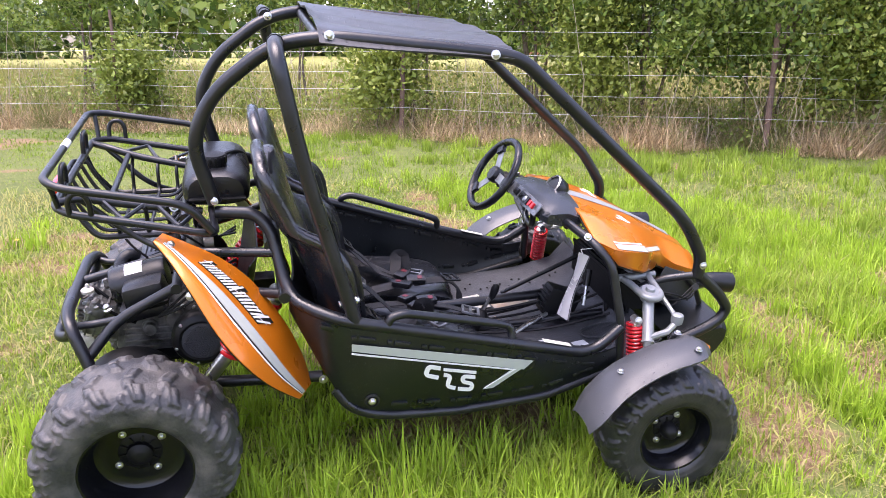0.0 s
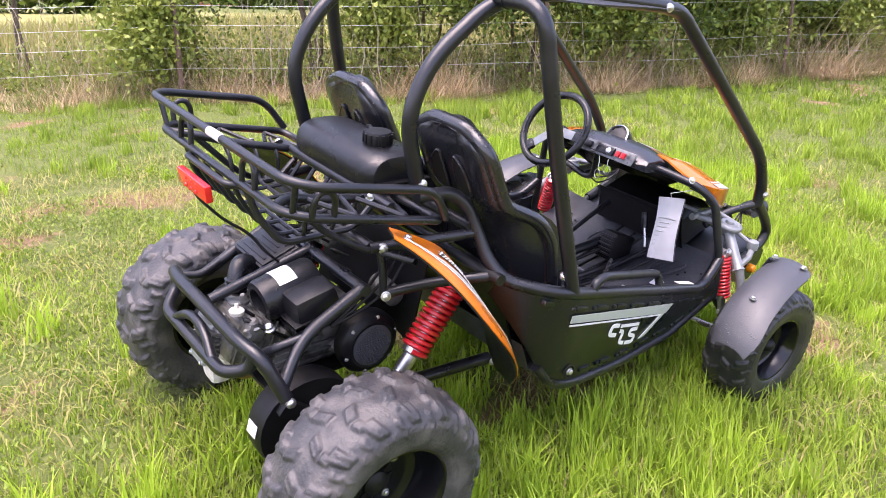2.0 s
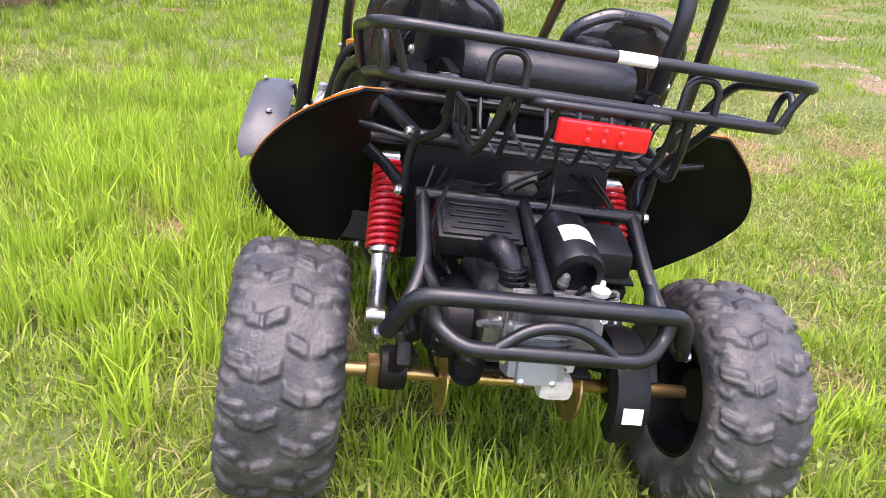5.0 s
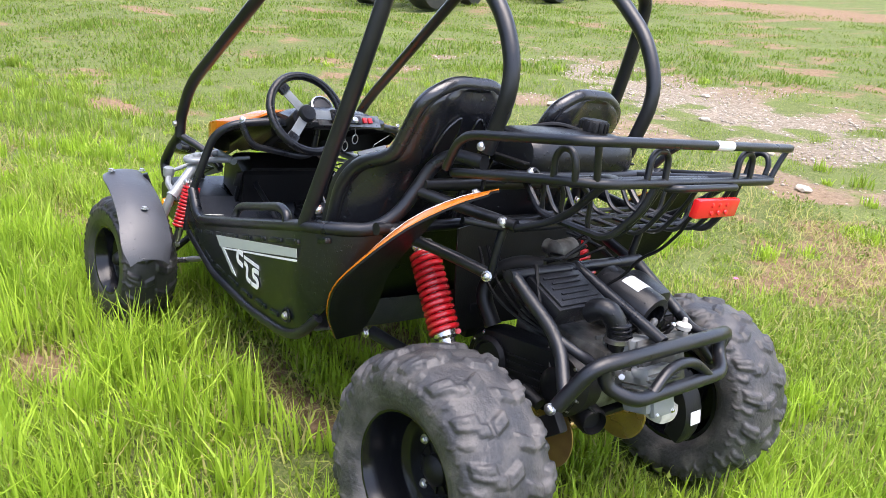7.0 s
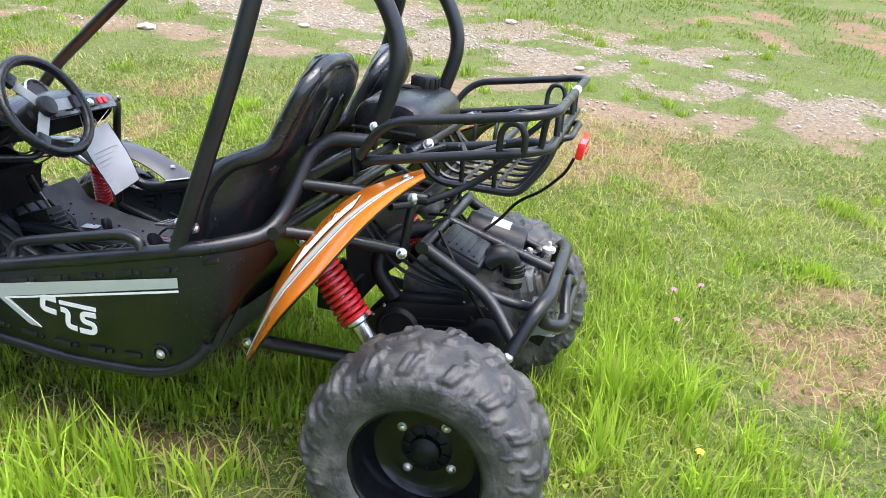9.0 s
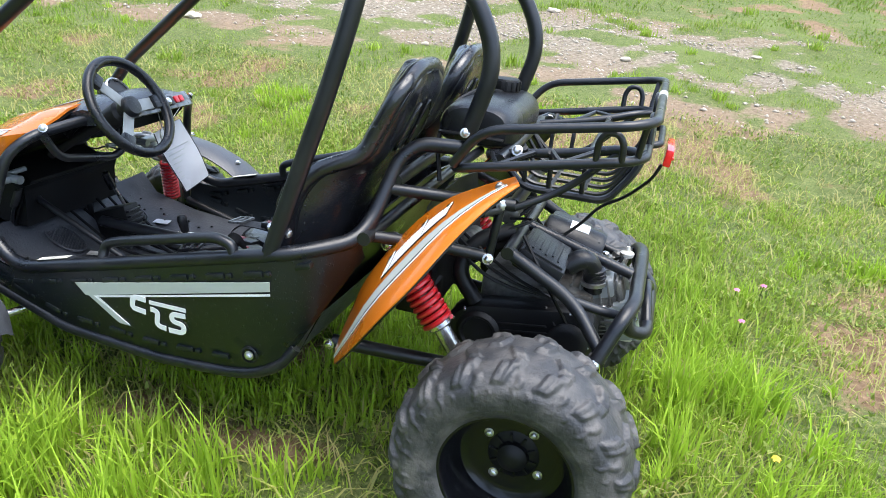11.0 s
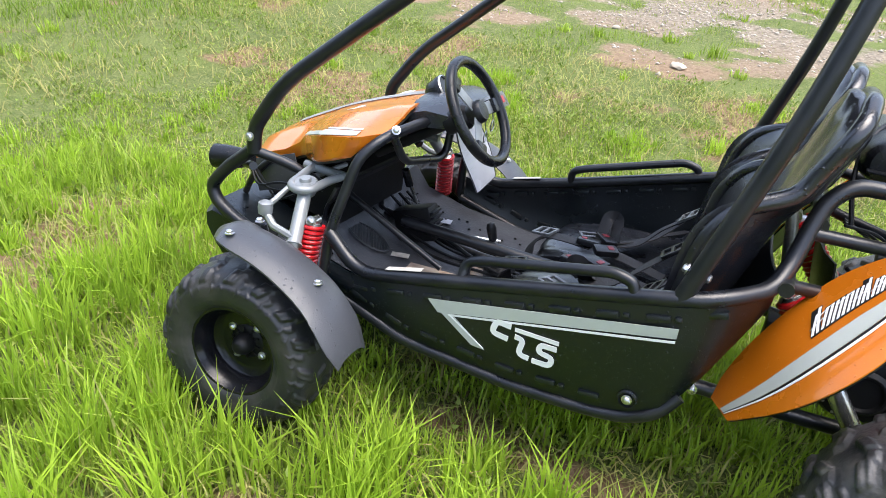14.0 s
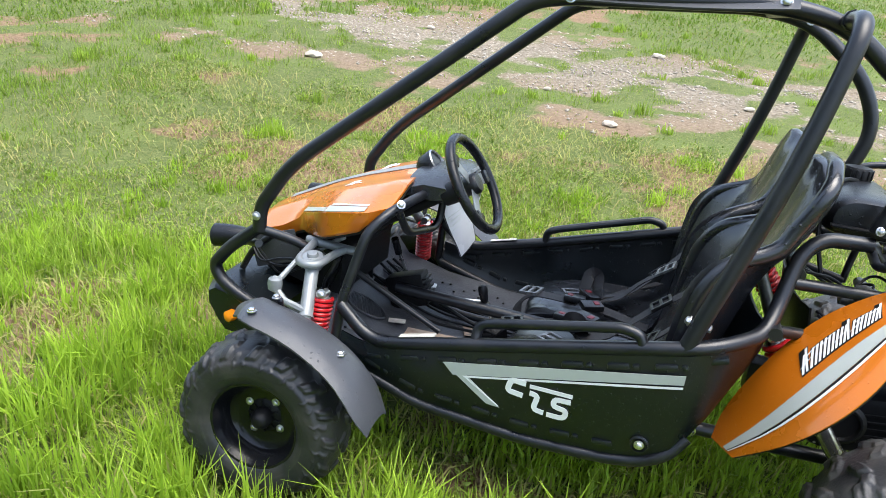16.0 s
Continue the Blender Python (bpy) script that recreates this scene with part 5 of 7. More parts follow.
        strap("lap_belt", [(.70, .05, .445), (.78, .06, .458), (.86, .075, .465)], .046, "black webbing lap belt")
        adjuster("strap_adjuster", (.683, .157, .612), (40, 8), M_PLATE if s < 0 else M_PLASTIC, "strap adjuster")
        adjuster("strap_adjuster", (.70, .30, .556), (42, -18), M_PLASTIC, "strap adjuster")
        adjuster("strap_buckle_plate", (1.085, .14, .447), (12, 15), M_PLATE if s < 0 else M_PLASTIC, "strap plate")
        adjuster("strap_buckle_plate", (.955, .20, .447), (0, 60), M_PLATE, "steel strap plate")
        for x, y, turn in ((.895, .137, .9), (.937, .085, -.1), (.878, .055, 2.6)):
            bm = bmesh.new()
            q = Matrix.Translation((x, s * y, .474)) @ Matrix.Rotation(turn * s, 4, "Z") @ Matrix.Rotation(.12, 4, "X")
            block(bm, (.07, .044, .020), q, .006)
            bk = part("buckle", bm, M_PLASTIC, kart, "black belt buckle")
            bm = bmesh.new()
            block(bm, (.018, .020, .006), q @ Matrix.Translation((.014, 0, .0090)), .002)
            part("release_button", bm, M_BUTTON, bk, "red release button")


def build_roof():
    rows = []
    for i in range(15):
        f = i / 14
        x = .552 + .545 * f
        zb = 1.432 - .047 * f
        row = []
        for j in range(17):
            u = j / 8 - 1
            y = u * .365
            sag = -.012 * (1 - u * u) * math.sin(f * math.pi) + .004 * math.sin(u * 9 + f * 5)
            drop = -.03 * max(0, (abs(u) - .9) / .1) ** 2
            tilt = .018 * (1 - abs(u)) * (1 if f < .05 else 0)
            row.append((x + (.03 * (1 - abs(u)) if f > .9 else 0), y, zb + sag + drop + tilt))
        rows.append(row)
    part("roof_canopy", shell(bmesh.new(), rows, lambda i, j: (rows[i][j][0], rows[i][j][1] * .995, rows[i][j][2] - .004)), M_CANVAS, kart, "black vinyl roof canopy stretched over the bars")


def build_rear_fenders():
    inner = [(.115, .36, .888), (.185, .372, .856), (.265, .375, .808), (.348, .360, .720), (.434, .378, .586), (.484, .372, .455), (.500, .40, .382)]
    outer = [(.095, .41, .885), (.140, .470, .847), (.192, .545, .784), (.250, .608, .695), (.310, .630, .612), (.378, .592, .512), (.458, .503, .400)]
    I = [Vector(p) for p in inner]
    O = [Vector(p) for p in outer]

    def curve(ps, t):
        t = min(max(t, 0), .9999) * (len(ps) - 1)
        i = int(t)
        f = t - i
        p0, p1, p2, p3 = ps[max(0, i - 1)], ps[i], ps[i + 1], ps[min(len(ps) - 1, i + 2)]
        return .5 * (2 * p1 + (p2 - p0) * f + (2 * p0 - 5 * p1 + 4 * p2 - p3) * f * f + (3 * p1 - p0 - 3 * p2 + p3) * f ** 3)

    def place(t, u, s, lift=0.0):
        a, b = curve(I, t), curve(O, t)
        p = a + (b - a) * u
        d = curve(I, min(1, t + .01)) - curve(I, max(0, t - .01))
        n = (b - a).cross(d).normalized()
        if n.z < 0:
            n = -n
        fold = u / .77 if u < .77 else math.cos(math.pi / 2 * min(1, (u - .77) / .23))
        p = p + n * (.010 * fold * math.sin(math.pi * min(1, .12 + t * .85)) + lift)
        return Vector((p.x, s * p.y, p.z)), Vector((n.x, s * n.y, n.z))

    for s in SIDES:
        ts, us = np.linspace(0, 1, 25), np.concatenate([np.linspace(0, .77, 9), np.linspace(.77, 1, 7)[1:]])
        rows = [[place(t, u, s)[0] for u in us] for t in ts]
        back = [[place(t, u, s)[0] - place(t, u, s)[1] * .003 for u in us] for t in ts]
        f = part("rear_fender", shell(bmesh.new(), rows, lambda i, j: back[i][j]), M_ORANGE, kart, "metallic orange rear fender with a grey stripe")
        liner = [[place(t, u, s)[0] - place(t, u, s)[1] * .0042 for u in us * .997] for t in np.linspace(.0, .998, 25)]
        part("fender_liner", shell(bmesh.new(), liner, lambda i, j: liner[i][j] - place(ts[i], us[j], s)[1] * .004), M_MATT, f, "black underside")

        def print_on(name, t0, t1, u0, u1, mat, lift, slant=0.0, n=14, taper=0.0):
            g = [[place(t + slant * v, u0 + taper * max(0, .45 - t) * (1 - v) + (u1 - u0) * v, s, lift)[0] for v in (0, .33, .67, 1)] for t in np.linspace(t0, t1, n)]
            part(name, shell(bmesh.new(), g, lambda i, j: g[i][j] - place(.5, .5, s)[1] * .0012), mat, f)

        print_on("stripe", .07, .985, .55, .71, M_GREY, .0025, taper=.24)
        print_on("stripe_line", .07, .985, .718, .736, M_INK, .0025)
        print_on("stripe_line", .07, .985, .742, .766, M_WHITE, .0025)
        for k in range(10):
            t0 = (.30 + .028 * k) if s > 0 else (.305 + .033 * k)
            k_wide = .8 if s > 0 else 1
            tall = (0, 5, 9) if s < 0 else (0, 4, 9)
            low, slant = (.22 if k in tall else .27), .040 * s
            print_on("badge_shadow", t0 - .003, t0 + .031 * k_wide, low - .012, .452, M_INK, .0022, slant, 4)
            print_on("badge_bar", t0, t0 + .009 * k_wide, low, .44, M_WHITE, .0034, slant, 3)
            print_on("badge_bar", t0 + .018 * k_wide, t0 + .027 * k_wide, .27, .44, M_WHITE, .0034, slant, 3)
            if k % 3 != 1:
                print_on("badge_bar", t0 + .0085 * k_wide, t0 + .0185 * k_wide, .27 + .07 * (k % 2), .305 + .07 * (k % 2), M_WHITE, .0030, slant, 3)
        bolt(f, place(.1, .5, s)[0], place(.1, .5, s)[1], .008)
        tube("fender_bracket", [(.15, s * .28, .78), (.17, s * .40, .80)], .008, kart)
        spring(kart, (.412, s * .295, .652), (.165, s * .305, .335), .036, .0072, 13, .022, "red coil spring rear shock absorber", .60)
        bolt(kart, (.412, s * .315, .652), (0, s, 0), .012)


def build_rack():
    top = [(.248, .405, .902), (.19, .428, .992), (-.115, .415, 1.045), (-.162, .37, 1.054)]
    tube("rack_upper_rail", top + mirror(top)[::-1], .0108, kart, bend=.06)
    low = [(.24, .18, .89), (.255, .36, .884), (.235, .398, .895), (-.105, .382, .962), (-.152, .335, .968)]
    tube("rack_lower_rail", low + mirror(low)[::-1], .0108, kart, bend=.05)
    for s in SIDES:
        tube("rack_inner_rail", flip([(.215, .21, .892), (.0, .235, .935), (-.10, .26, .965), (-.15, .30, .968)], s), .0115, kart, bend=.05)
        for x0, x1 in ((.20, .10), (.06, -.05)):
            zz = lambda x: .90 - (x - .2) * .20
            tube("rack_brace", flip([(x0, .23, zz(x0)), (x0 - .04, .37, zz(x0 - .04)), (x1, .24, zz(x1))], s), .0065, kart, bend=.02, n=7)
        tube("rack_hook", flip([(-.105, .382, .963), (-.105, .39, 1.00), (-.092, .392, 1.022), (-.066, .392, 1.022), (-.053, .392, 1.0), (-.053, .386, .955)], s), .0074, kart, bend=.02)
        tube("rack_hook", flip([(-.152, .212, .968), (-.150, .210, 1.02), (-.149, .195, 1.036), (-.149, .163, 1.036), (-.150, .148, 1.02), (-.152, .146, .968)], s), .0074, kart, bend=.02)
        tube("rack_hook", flip([(-.135, .352, .966), (-.14, .372, 1.02), (-.145, .385, 1.05)], s), .0074, kart, bend=.02)
        tube("rack_strut", flip([(.12, .274, .79), (.02, .24, .84), (-.10, .262, .962)], s), .009, kart)
        tube("basket_side", flip([(-.152, .17, .966), (-.135, .18, .90), (-.08, .2, .823), (.12, .2, .823), (.19, .2, .89)], s), .0092, kart, bend=.03, n=8)
        bolt(kart, (.14, s * .235, .917), (0, s, .6), .010)
    for k, y in enumerate(np.linspace(-.15, .15, 5)):
        tube("basket_wire", [(-.152, y, .966), (-.125, y, .90), (-.075, y, .823), (.12, y, .823), (.17, y, .89)], .006, kart, bend=.03, n=7)
    for x in (-.02, .06, .12):
        tube("basket_wire", [(x, .25, .93), (x, .205, .90), (x, .2, .823), (x, -.2, .823), (x, -.205, .90), (x, -.25, .93)], .006, kart, bend=.03, n=7)
    tube("deck_bar", [(-.03, .245, .942), (-.03, -.245, .942)], .009, kart)
    tube("light_bracket", [(-.145, .13, .955), (-.178, .115, .962), (-.178, -.115, .962), (-.145, -.13, .955)], .0085, kart, bend=.03)
    bm = bmesh.new()
    block(bm, (.018, .168, .042), Matrix.Translation((-.203, .006, .925)) @ Matrix.Rotation(radians(-6), 4, "Y"), .004)
    lamp = part("tail_light", bm, M_LENS, kart, "rectangular red tail light")
    for y in (-.03, 0, .03):
        for z in (-.009, .009):
            bm = bmesh.new()
            lathe(bm, [(.006, 0), (.005, .003), (.001, .004)], 10, along((-.2125 + z * .1, .006 + y, .925 + z), (-1, 0, .1)))
            part("light_cell", bm, M_LENS, lamp)
    bm = bmesh.new()
    sweep(bm, [(-.162, .0, 1.054), (-.162, -.07, 1.054)], .0114, 12)
    part("rack_sticker", bm, M_WHITE, kart, "white maker's sticker")
    # fuel tank
    rows = []
    for i, y in enumerate((-.20, -.196, -.185, -.165, -.1, 0, .1, .165, .185, .196, .20)):
        k = 1 - .25 * (abs(y) / .2) ** 10 - (.2 if abs(y) > .198 else 0)
        row = []
        for a in np.linspace(0, 2 * math.pi, 22, endpoint=False):
            cx, cz = math.cos(a), math.sin(a)
            top_in = 1 - .16 * max(0, cz)
            row.append((.258 + .100 * k * top_in * math.copysign(abs(cx) ** .55, cx), y, .946 + (.056 if cz > 0 else .050) * k * math.copysign(abs(cz) ** (.72 if cz > 0 else .4), cz)))
        rows.append(row)
    tank = part("fuel_tank", loft(bmesh.new(), rows), M_PLASTIC, kart, "black plastic fuel tank with a ribbed cap")
    bm = bmesh.new()
    lathe(bm, [(.026, -.01), (.026, .004), (.038, .006), (.038, .012), (.038, .034), (.034, .041), (.015, .043)], 28, along((.253, -.10, .992), (0, 0, 1)))
    cap = part("filler_cap", bm, M_MATT, tank, "ribbed black filler cap")
    for k in range(14):
        a = 2 * math.pi * k / 14
        bm = bmesh.new()
        block(bm, (.006, .008, .026), Matrix.Translation((.253 + .038 * math.cos(a), -.10 + .038 * math.sin(a), 1.016)) @ Matrix.Rotation(a, 4, "Z"), .002)
        part("grip_rib", bm, M_MATT, tank)
    for y in (-.21, .21):
        bm = bmesh.new()
        block(bm, (.16, .022, .006), Matrix.Translation((.262, y * 1.0, .928)), .002)
        part("tank_strap", bm, M_MATT, tank)
    tube("breather_hose", [(.255, -.06, 1.0), (.30, .0, 1.012), (.345, .1, .98), (.36, .16, .90), (.33, .2, .80)], .006, kart, mat=M_MATT, bend=.06, n=7)


def build_engine():
    bm = bmesh.new()
    block(bm, (.30, .22, .16), Matrix.Translation((.06, .0, .46)), .02)
    eng = part("engine", bm, M_ALU, kart, "single-cylinder engine with grimy aluminium cases")
    lean = Matrix.Translation((-.10, -.02, .50)) @ Matrix.Rotation(.3, 4, "Y")
    bm = bmesh.new()
    block(bm, (.15, .18, .12), lean, .015)
    cyl = part("cylinder", bm, M_ALU, eng)
    for k in range(6):
        bm = bmesh.new()
        block(bm, (.006, .19, .13), lean @ Matrix.Translation((-.062 + .024 * k, 0, .004)), .0015)
        part("cooling_fin", bm, M_ALU, eng)
    bm = bmesh.new()
    block(bm, (.07, .12, .10), Matrix.Translation((-.165, .02, .465)) @ Matrix.Rotation(.3, 4, "Y"), .012)
    part("cylinder_head", bm, M_SILVER, eng, "pale aluminium cylinder head")
    for k in range(7):
        bm = bmesh.new()
        block(bm, (.085, .14 - .006 * abs(k - 3), .004), Matrix.Translation((-.160, .015, .435 + .0125 * k)) @ Matrix.Rotation(.3, 4, "Y"), .001)
        part("cooling_fin", bm, M_ALU, eng)
    for x, y, z, r, l, d in ((-.12, .09, .50, .012, .07, (-.5, .6, .2)), (-.13, -.07, .52, .008, .06, (-.4, -.7, .5)), (-.17, .085, .46, .010, .04, (-1, .2, .1)), (-.10, .05, .56, .009, .05, (.2, .3, 1))):
        bm = bmesh.new()
        lathe(bm, [(r, 0), (r * 1.3, l * .12), (r, l * .2), (r * .7, l * .6), (r * .9, l * .65), (r * .6, l)], 10, along((x, y, z), d))
        part("fitting", bm, M_ZINC if r > .009 else M_ALU, eng)
    bm = bmesh.new()
    block(bm, (.02, .085, .07), Matrix.Translation((-.206, .02, .452)) @ Matrix.Rotation(.3, 4, "Y"), .008)
    cover = part("valve_cover", bm, M_SILVER, eng, "silver valve cover")
    for y in (-.012, .052):
        for z in (.428, .478):
            bolt(eng, (-.216 + (z - .45) * .3, y, z), (-1, 0, .3), .005)
    for k in range(2):
        tube("hose", [(-.12, -.10 + .05 * k, .56), (-.15, -.12 + .06 * k, .60 + .015 * (k % 2)), (-.09, -.16 + .08 * k, .56), (-.02, -.13 + .07 * k, .50)], .006 - .001 * (k % 2), kart, mat=M_MATT, bend=.04, n=6)
    tube("throttle_cable", [(.20, -.02, .70), (.15, -.06, .76), (.10, .02, .75), (.12, .08, .70)], .004, kart, mat=M_MATT, bend=.05, n=6)
    tube("brake_hose", [(.10, .20, .70), (.02, .24, .60), (-.06, .20, .46), (-.12, .14, .40)], .005, kart, mat=M_MATT, bend=.08, n=6)
    # belt drive case on one side
    bm = bmesh.new()
    rows = []
    for y in (.13, .14, .19, .205, .208):
        k = {.13: .95, .14: 1, .19: 1, .205: .93, .208: .8}[y]
        row = []
        for a in np.linspace(0, 2 * math.pi, 28, endpoint=False):
            x = math.copysign(.12, math.cos(a)) * 1.0 + .08 * math.cos(a)
            row.append((.08 + x * k, y, .43 + .082 * math.sin(a) * k - x * .15))
        rows.append(row)
    loft(bm, rows)
    lathe(bm, [(.055, 0), (.06, .012), (.05, .02), (.045, .02), (.04, .012)], 24, along((.18, .205, .42), (0, 1, 0)))
    lathe(bm, [(.05, 0), (.054, .012), (.045, .02), (.03, .022)], 24, along((-.05, .205, .445), (0, 1, 0)))
    case = part("belt_case", bm, M_MATT, eng, "black belt drive case")
    for a in np.linspace(0, 2 * math.pi, 11, endpoint=False):
        x = math.copysign(.12, math.cos(a)) + .068 * math.cos(a)
        bolt(eng, (.08 + x * .97, .200, .43 + .07 * math.sin(a) - x * .15), (0, 1, 0), .0055)
    for k in range(5):
        bm = bmesh.new()
        block(bm, (.15 - .012 * abs(k - 2), .008, .006), Matrix.Translation((.07, .209, .385 + .02 * k)) @ Matrix.Rotation(.15, 4, "Y"), .002)
        part("case_rib", bm, M_MATT, eng)
    tube("cooling_duct", [(.20, .20, .50), (.26, .21, .58), (.22, .17, .66), (.14, .12, .68)], .022, kart, mat=M_MATT, bend=.05, label="black cooling duct hose", n=12)
    tube("drain_hose", [(.02, .19, .52), (-.03, .22, .46), (-.06, .2, .36), (-.02, .17, .30)], .005, kart, mat=M_MATT, bend=.05, n=6)
    for k in range(3):
        tube("loom_wire", [(.30, .20 - .03 * k, .68), (.20, .24 - .02 * k, .60 + .02 * k), (.10, .22, .56 + .015 * k), (.0, .18, .54)], .0045, kart, mat=M_MATT, bend=.05, n=6)
        tube("loom_wire", [(.30, -.20 + .03 * k, .70), (.20, -.25 + .02 * k, .64 + .02 * k), (.12, -.22, .58 + .015 * k), (.06, -.2, .55)], .0045, kart, mat=M_MATT, bend=.05, n=6)
    bm = bmesh.new()
    lathe(bm, [(.02, 0), (.03, .004), (.03, .10), (.02, .106)], 18, along((.30, -.16, .55), (0, 1, .1)))
    part("starter_motor", bm, M_ALU, eng, "dull aluminium starter motor")
    # cooling fan cover on the other
    m = along((.182, -.170, .464), (0, -1, 0))
    bm = bmesh.new()
    lathe(bm, [(.07, -.02), (.093, 0), (.095, .03), (.085, .045), (.07, .052), (.066, .050)], 30, m)
    fan = part("fan_cover", bm, M_MATT, eng, "black fan cover with a round grille")
    bm = bmesh.new()
    lathe(bm, [(.062, .0505), (.062, .053), (.05, .0545), (.002, .055)], 30, m)
    for k in range(-5, 6):
        for j in range(-6, 7):
            x, y = k * .0105 + (j % 2) * .0052, j * .0088
            if x * x + y * y < .054 ** 2:
                lathe(bm, [(.0036, .054), (.0046, .0575), (.0036, .0585), (.0026, .056)], 6, m @ Matrix.Translation((x, y, 0)))
    part("grille", bm, M_FENDER, fan, "perforated grey-black grille")
    for k in range(6):
        a = 2 * math.pi * k / 6 + .3
        bolt(fan, m @ Vector((.082 * math.cos(a), .082 * math.sin(a), .044)), (0, -1, 0), .005)
    for x, z, r in ((.10, .50, .030), (.02, .47, .022), (.13, .42, .018), (-.03, .52, .014)):
        bm = bmesh.new()
        lathe(bm, [(r * 1.25, 0), (r * 1.2, .008), (r, .012), (r * .9, .026), (r * .4, .028)], 16, along((x, -.108, z), (0, -1, 0)))
        part("case_boss", bm, M_ALU, eng)
    for k in range(9):
        bolt(eng, (.16 - .035 * k, -.110, .528 + .008 * (k % 3)), (0, -1, 0), .006)
    for k in range(4):
        bm = bmesh.new()
        block(bm, (.20, .012, .006), Matrix.Translation((.04, -.114, .405 + .022 * k)), .002)
        part("case_rib", bm, M_ALU, eng)
    # air box with ribs
    bm = bmesh.new()
    q = Matrix.Translation((.052, .13, .628)) @ Matrix.Rotation(radians(-21), 4, "Y")
    block(bm, (.125, .185, .055), q, .008)
    ab = part("air_box", bm, M_PLASTIC, kart, "black air box with a ribbed lid")
    bm = bmesh.new()
    block(bm, (.108, .165, .008), q @ Matrix.Translation((0, 0, .029)), .003)
    lid = part("lid", bm, M_PLASTIC, ab)
    for k in range(5):
        bm = bmesh.new()
        block(bm, (.006, .13 - .03 * (k % 2), .004), q @ Matrix.Translation((-.036 + .018 * k, 0, .0345)), .0012)
        part("rib", bm, M_PLASTIC, lid)
    tube("intake_elbow", [(-.01, .11, .61), (-.05, .10, .640), (-.075, .075, .605), (-.085, .06, .54)], .027, kart, mat=M_PLASTIC, bend=.04, label="corrugated black intake elbow", n=14)
    bm = bmesh.new()
    for k in range(4):
        lathe(bm, [(.026, -.004), (.031, -.001), (.031, .002), (.026, .005)], 16, along((-.078 - .002 * k, .072 - .003 * k, .602 - .011 * k), (.1, .1, 1)))
    part("elbow_ring", bm, M_PLASTIC, kart, "corrugations of the intake elbow")
    for x, y, z, sx, sy, sz in ((-.105, .03, .548, .07, .085, .05), (-.14, -.02, .535, .05, .06, .05), (-.17, .03, .505, .05, .10, .05)):
        bm = bmesh.new()
        block(bm, (sx, sy, sz), Matrix.Translation((x, y, z)) @ Matrix.Rotation(.3, 4, "Y"), .010)
        part("intake_casting", bm, M_SILVER, eng, "pale cast aluminium intake housing")
    bm = bmesh.new()
    lathe(bm, [(.031, -.006), (.034, -.005), (.034, .005), (.031, .006)], 16, along((-.082, .066, .565), (.1, .1, 1)))
    part("hose_clamp", bm, M_ZINC, kart)
    # canister with a label and its box
    a, b = Vector((.085, -.062, .630)), Vector((-.08, -.068, .598))
    L = (b - a).length
    bm = bmesh.new()
    lathe(bm, [(.03, -.006), (.056, 0), (.061, .01), (.061, L - .012), (.056, L), (.040, L + .002), (.037, L - .03), (.01, L - .031)], 26, along(a, b - a))
    can = part("air_filter_canister", bm, M_PLASTIC, kart, "black filter canister with a white label")
    d = (b - a).normalized()
    up = Vector((0, 0, 1)) - d * d.z
    up.normalize()
    sd = d.cross(up)
    grid = [[a + d * (L * (.38 + .32 * i / 4)) + .0622 * (math.cos(t) * up + math.sin(t) * sd) for t in np.linspace(-.7, .55, 9)] for i in range(5)]
    part("canister_label", shell(bmesh.new(), grid, lambda i, j: grid[i][j] - up * .001), M_WHITE, can, "white label with small print")
    bm = bmesh.new()
    block(bm, (.135, .10, .085), Matrix.Translation((.025, -.155, .615)) @ Matrix.Rotation(radians(-12), 4, "Y"), .022, .92)
    block(bm, (.125, .09, .03), Matrix.Translation((.02, -.155, .56)) @ Matrix.Rotation(radians(-12), 4, "Y"), .006)
    fb2 = part("air_filter_box", bm, M_PLASTIC, kart, "black filter box")
    bm = bmesh.new()
    block(bm, (.146, .108, .007), Matrix.Translation((.023, -.155, .592)) @ Matrix.Rotation(radians(-12), 4, "Y"), .002)
    part("seam", bm, M_MATT, fb2)
    # carburettor corner, filler cap, wiring, coil
    for x, y, z, r, h, mat, name in ((-.12, -.13, .565, .018, .030, M_ALU, "fuel_valve"), (-.145, -.14, .548, .010, .028, M_ALU, "fuel_fitting"), (-.09, -.15, .56, .014, .02, M_ZINC, "cable_clamp"), (-.17, -.05, .565, .014, .018, M_ALU, "sensor"), (-.10, -.03, .585, .012, .03, M_ALU, "spark_plug")):
        bm = bmesh.new()
        lathe(bm, [(r, 0), (r * 1.1, h * .3), (r * .8, h * .45), (r * .8, h * .8), (r * .5, h)], 10, along((x, y, z), (-.3, -.1, 1)))
        part(name, bm, mat, eng)
    bm = bmesh.new()
    block(bm, (.05, .06, .045), Matrix.Translation((-.125, -.115, .555)) @ Matrix.Rotation(.4, 4, "Y"), .01)
    part("choke_body", bm, M_ALU, eng, "grey metal choke body")
    bm = bmesh.new()
    lathe(bm, [(.018, 0), (.020, .010), (.017, .013), (.007, .017), (.005, .029)], 14, along((-.152, -.092, .598), (0, 0, 1)))
    part("oil_cap", bm, M_CREAM, eng, "cream plastic oil cap")
    for k in range(5):
        bolt(eng, (-.16 + .02 * k, -.11 + .045 * k, .545), (-.5, 0, 1), .007)
    bm = bmesh.new()
    lathe(bm, [(.02, 0), (.028, .006), (.028, .07), (.02, .076)], 18, along((.17, .06, .70), (0, -1, .1)))
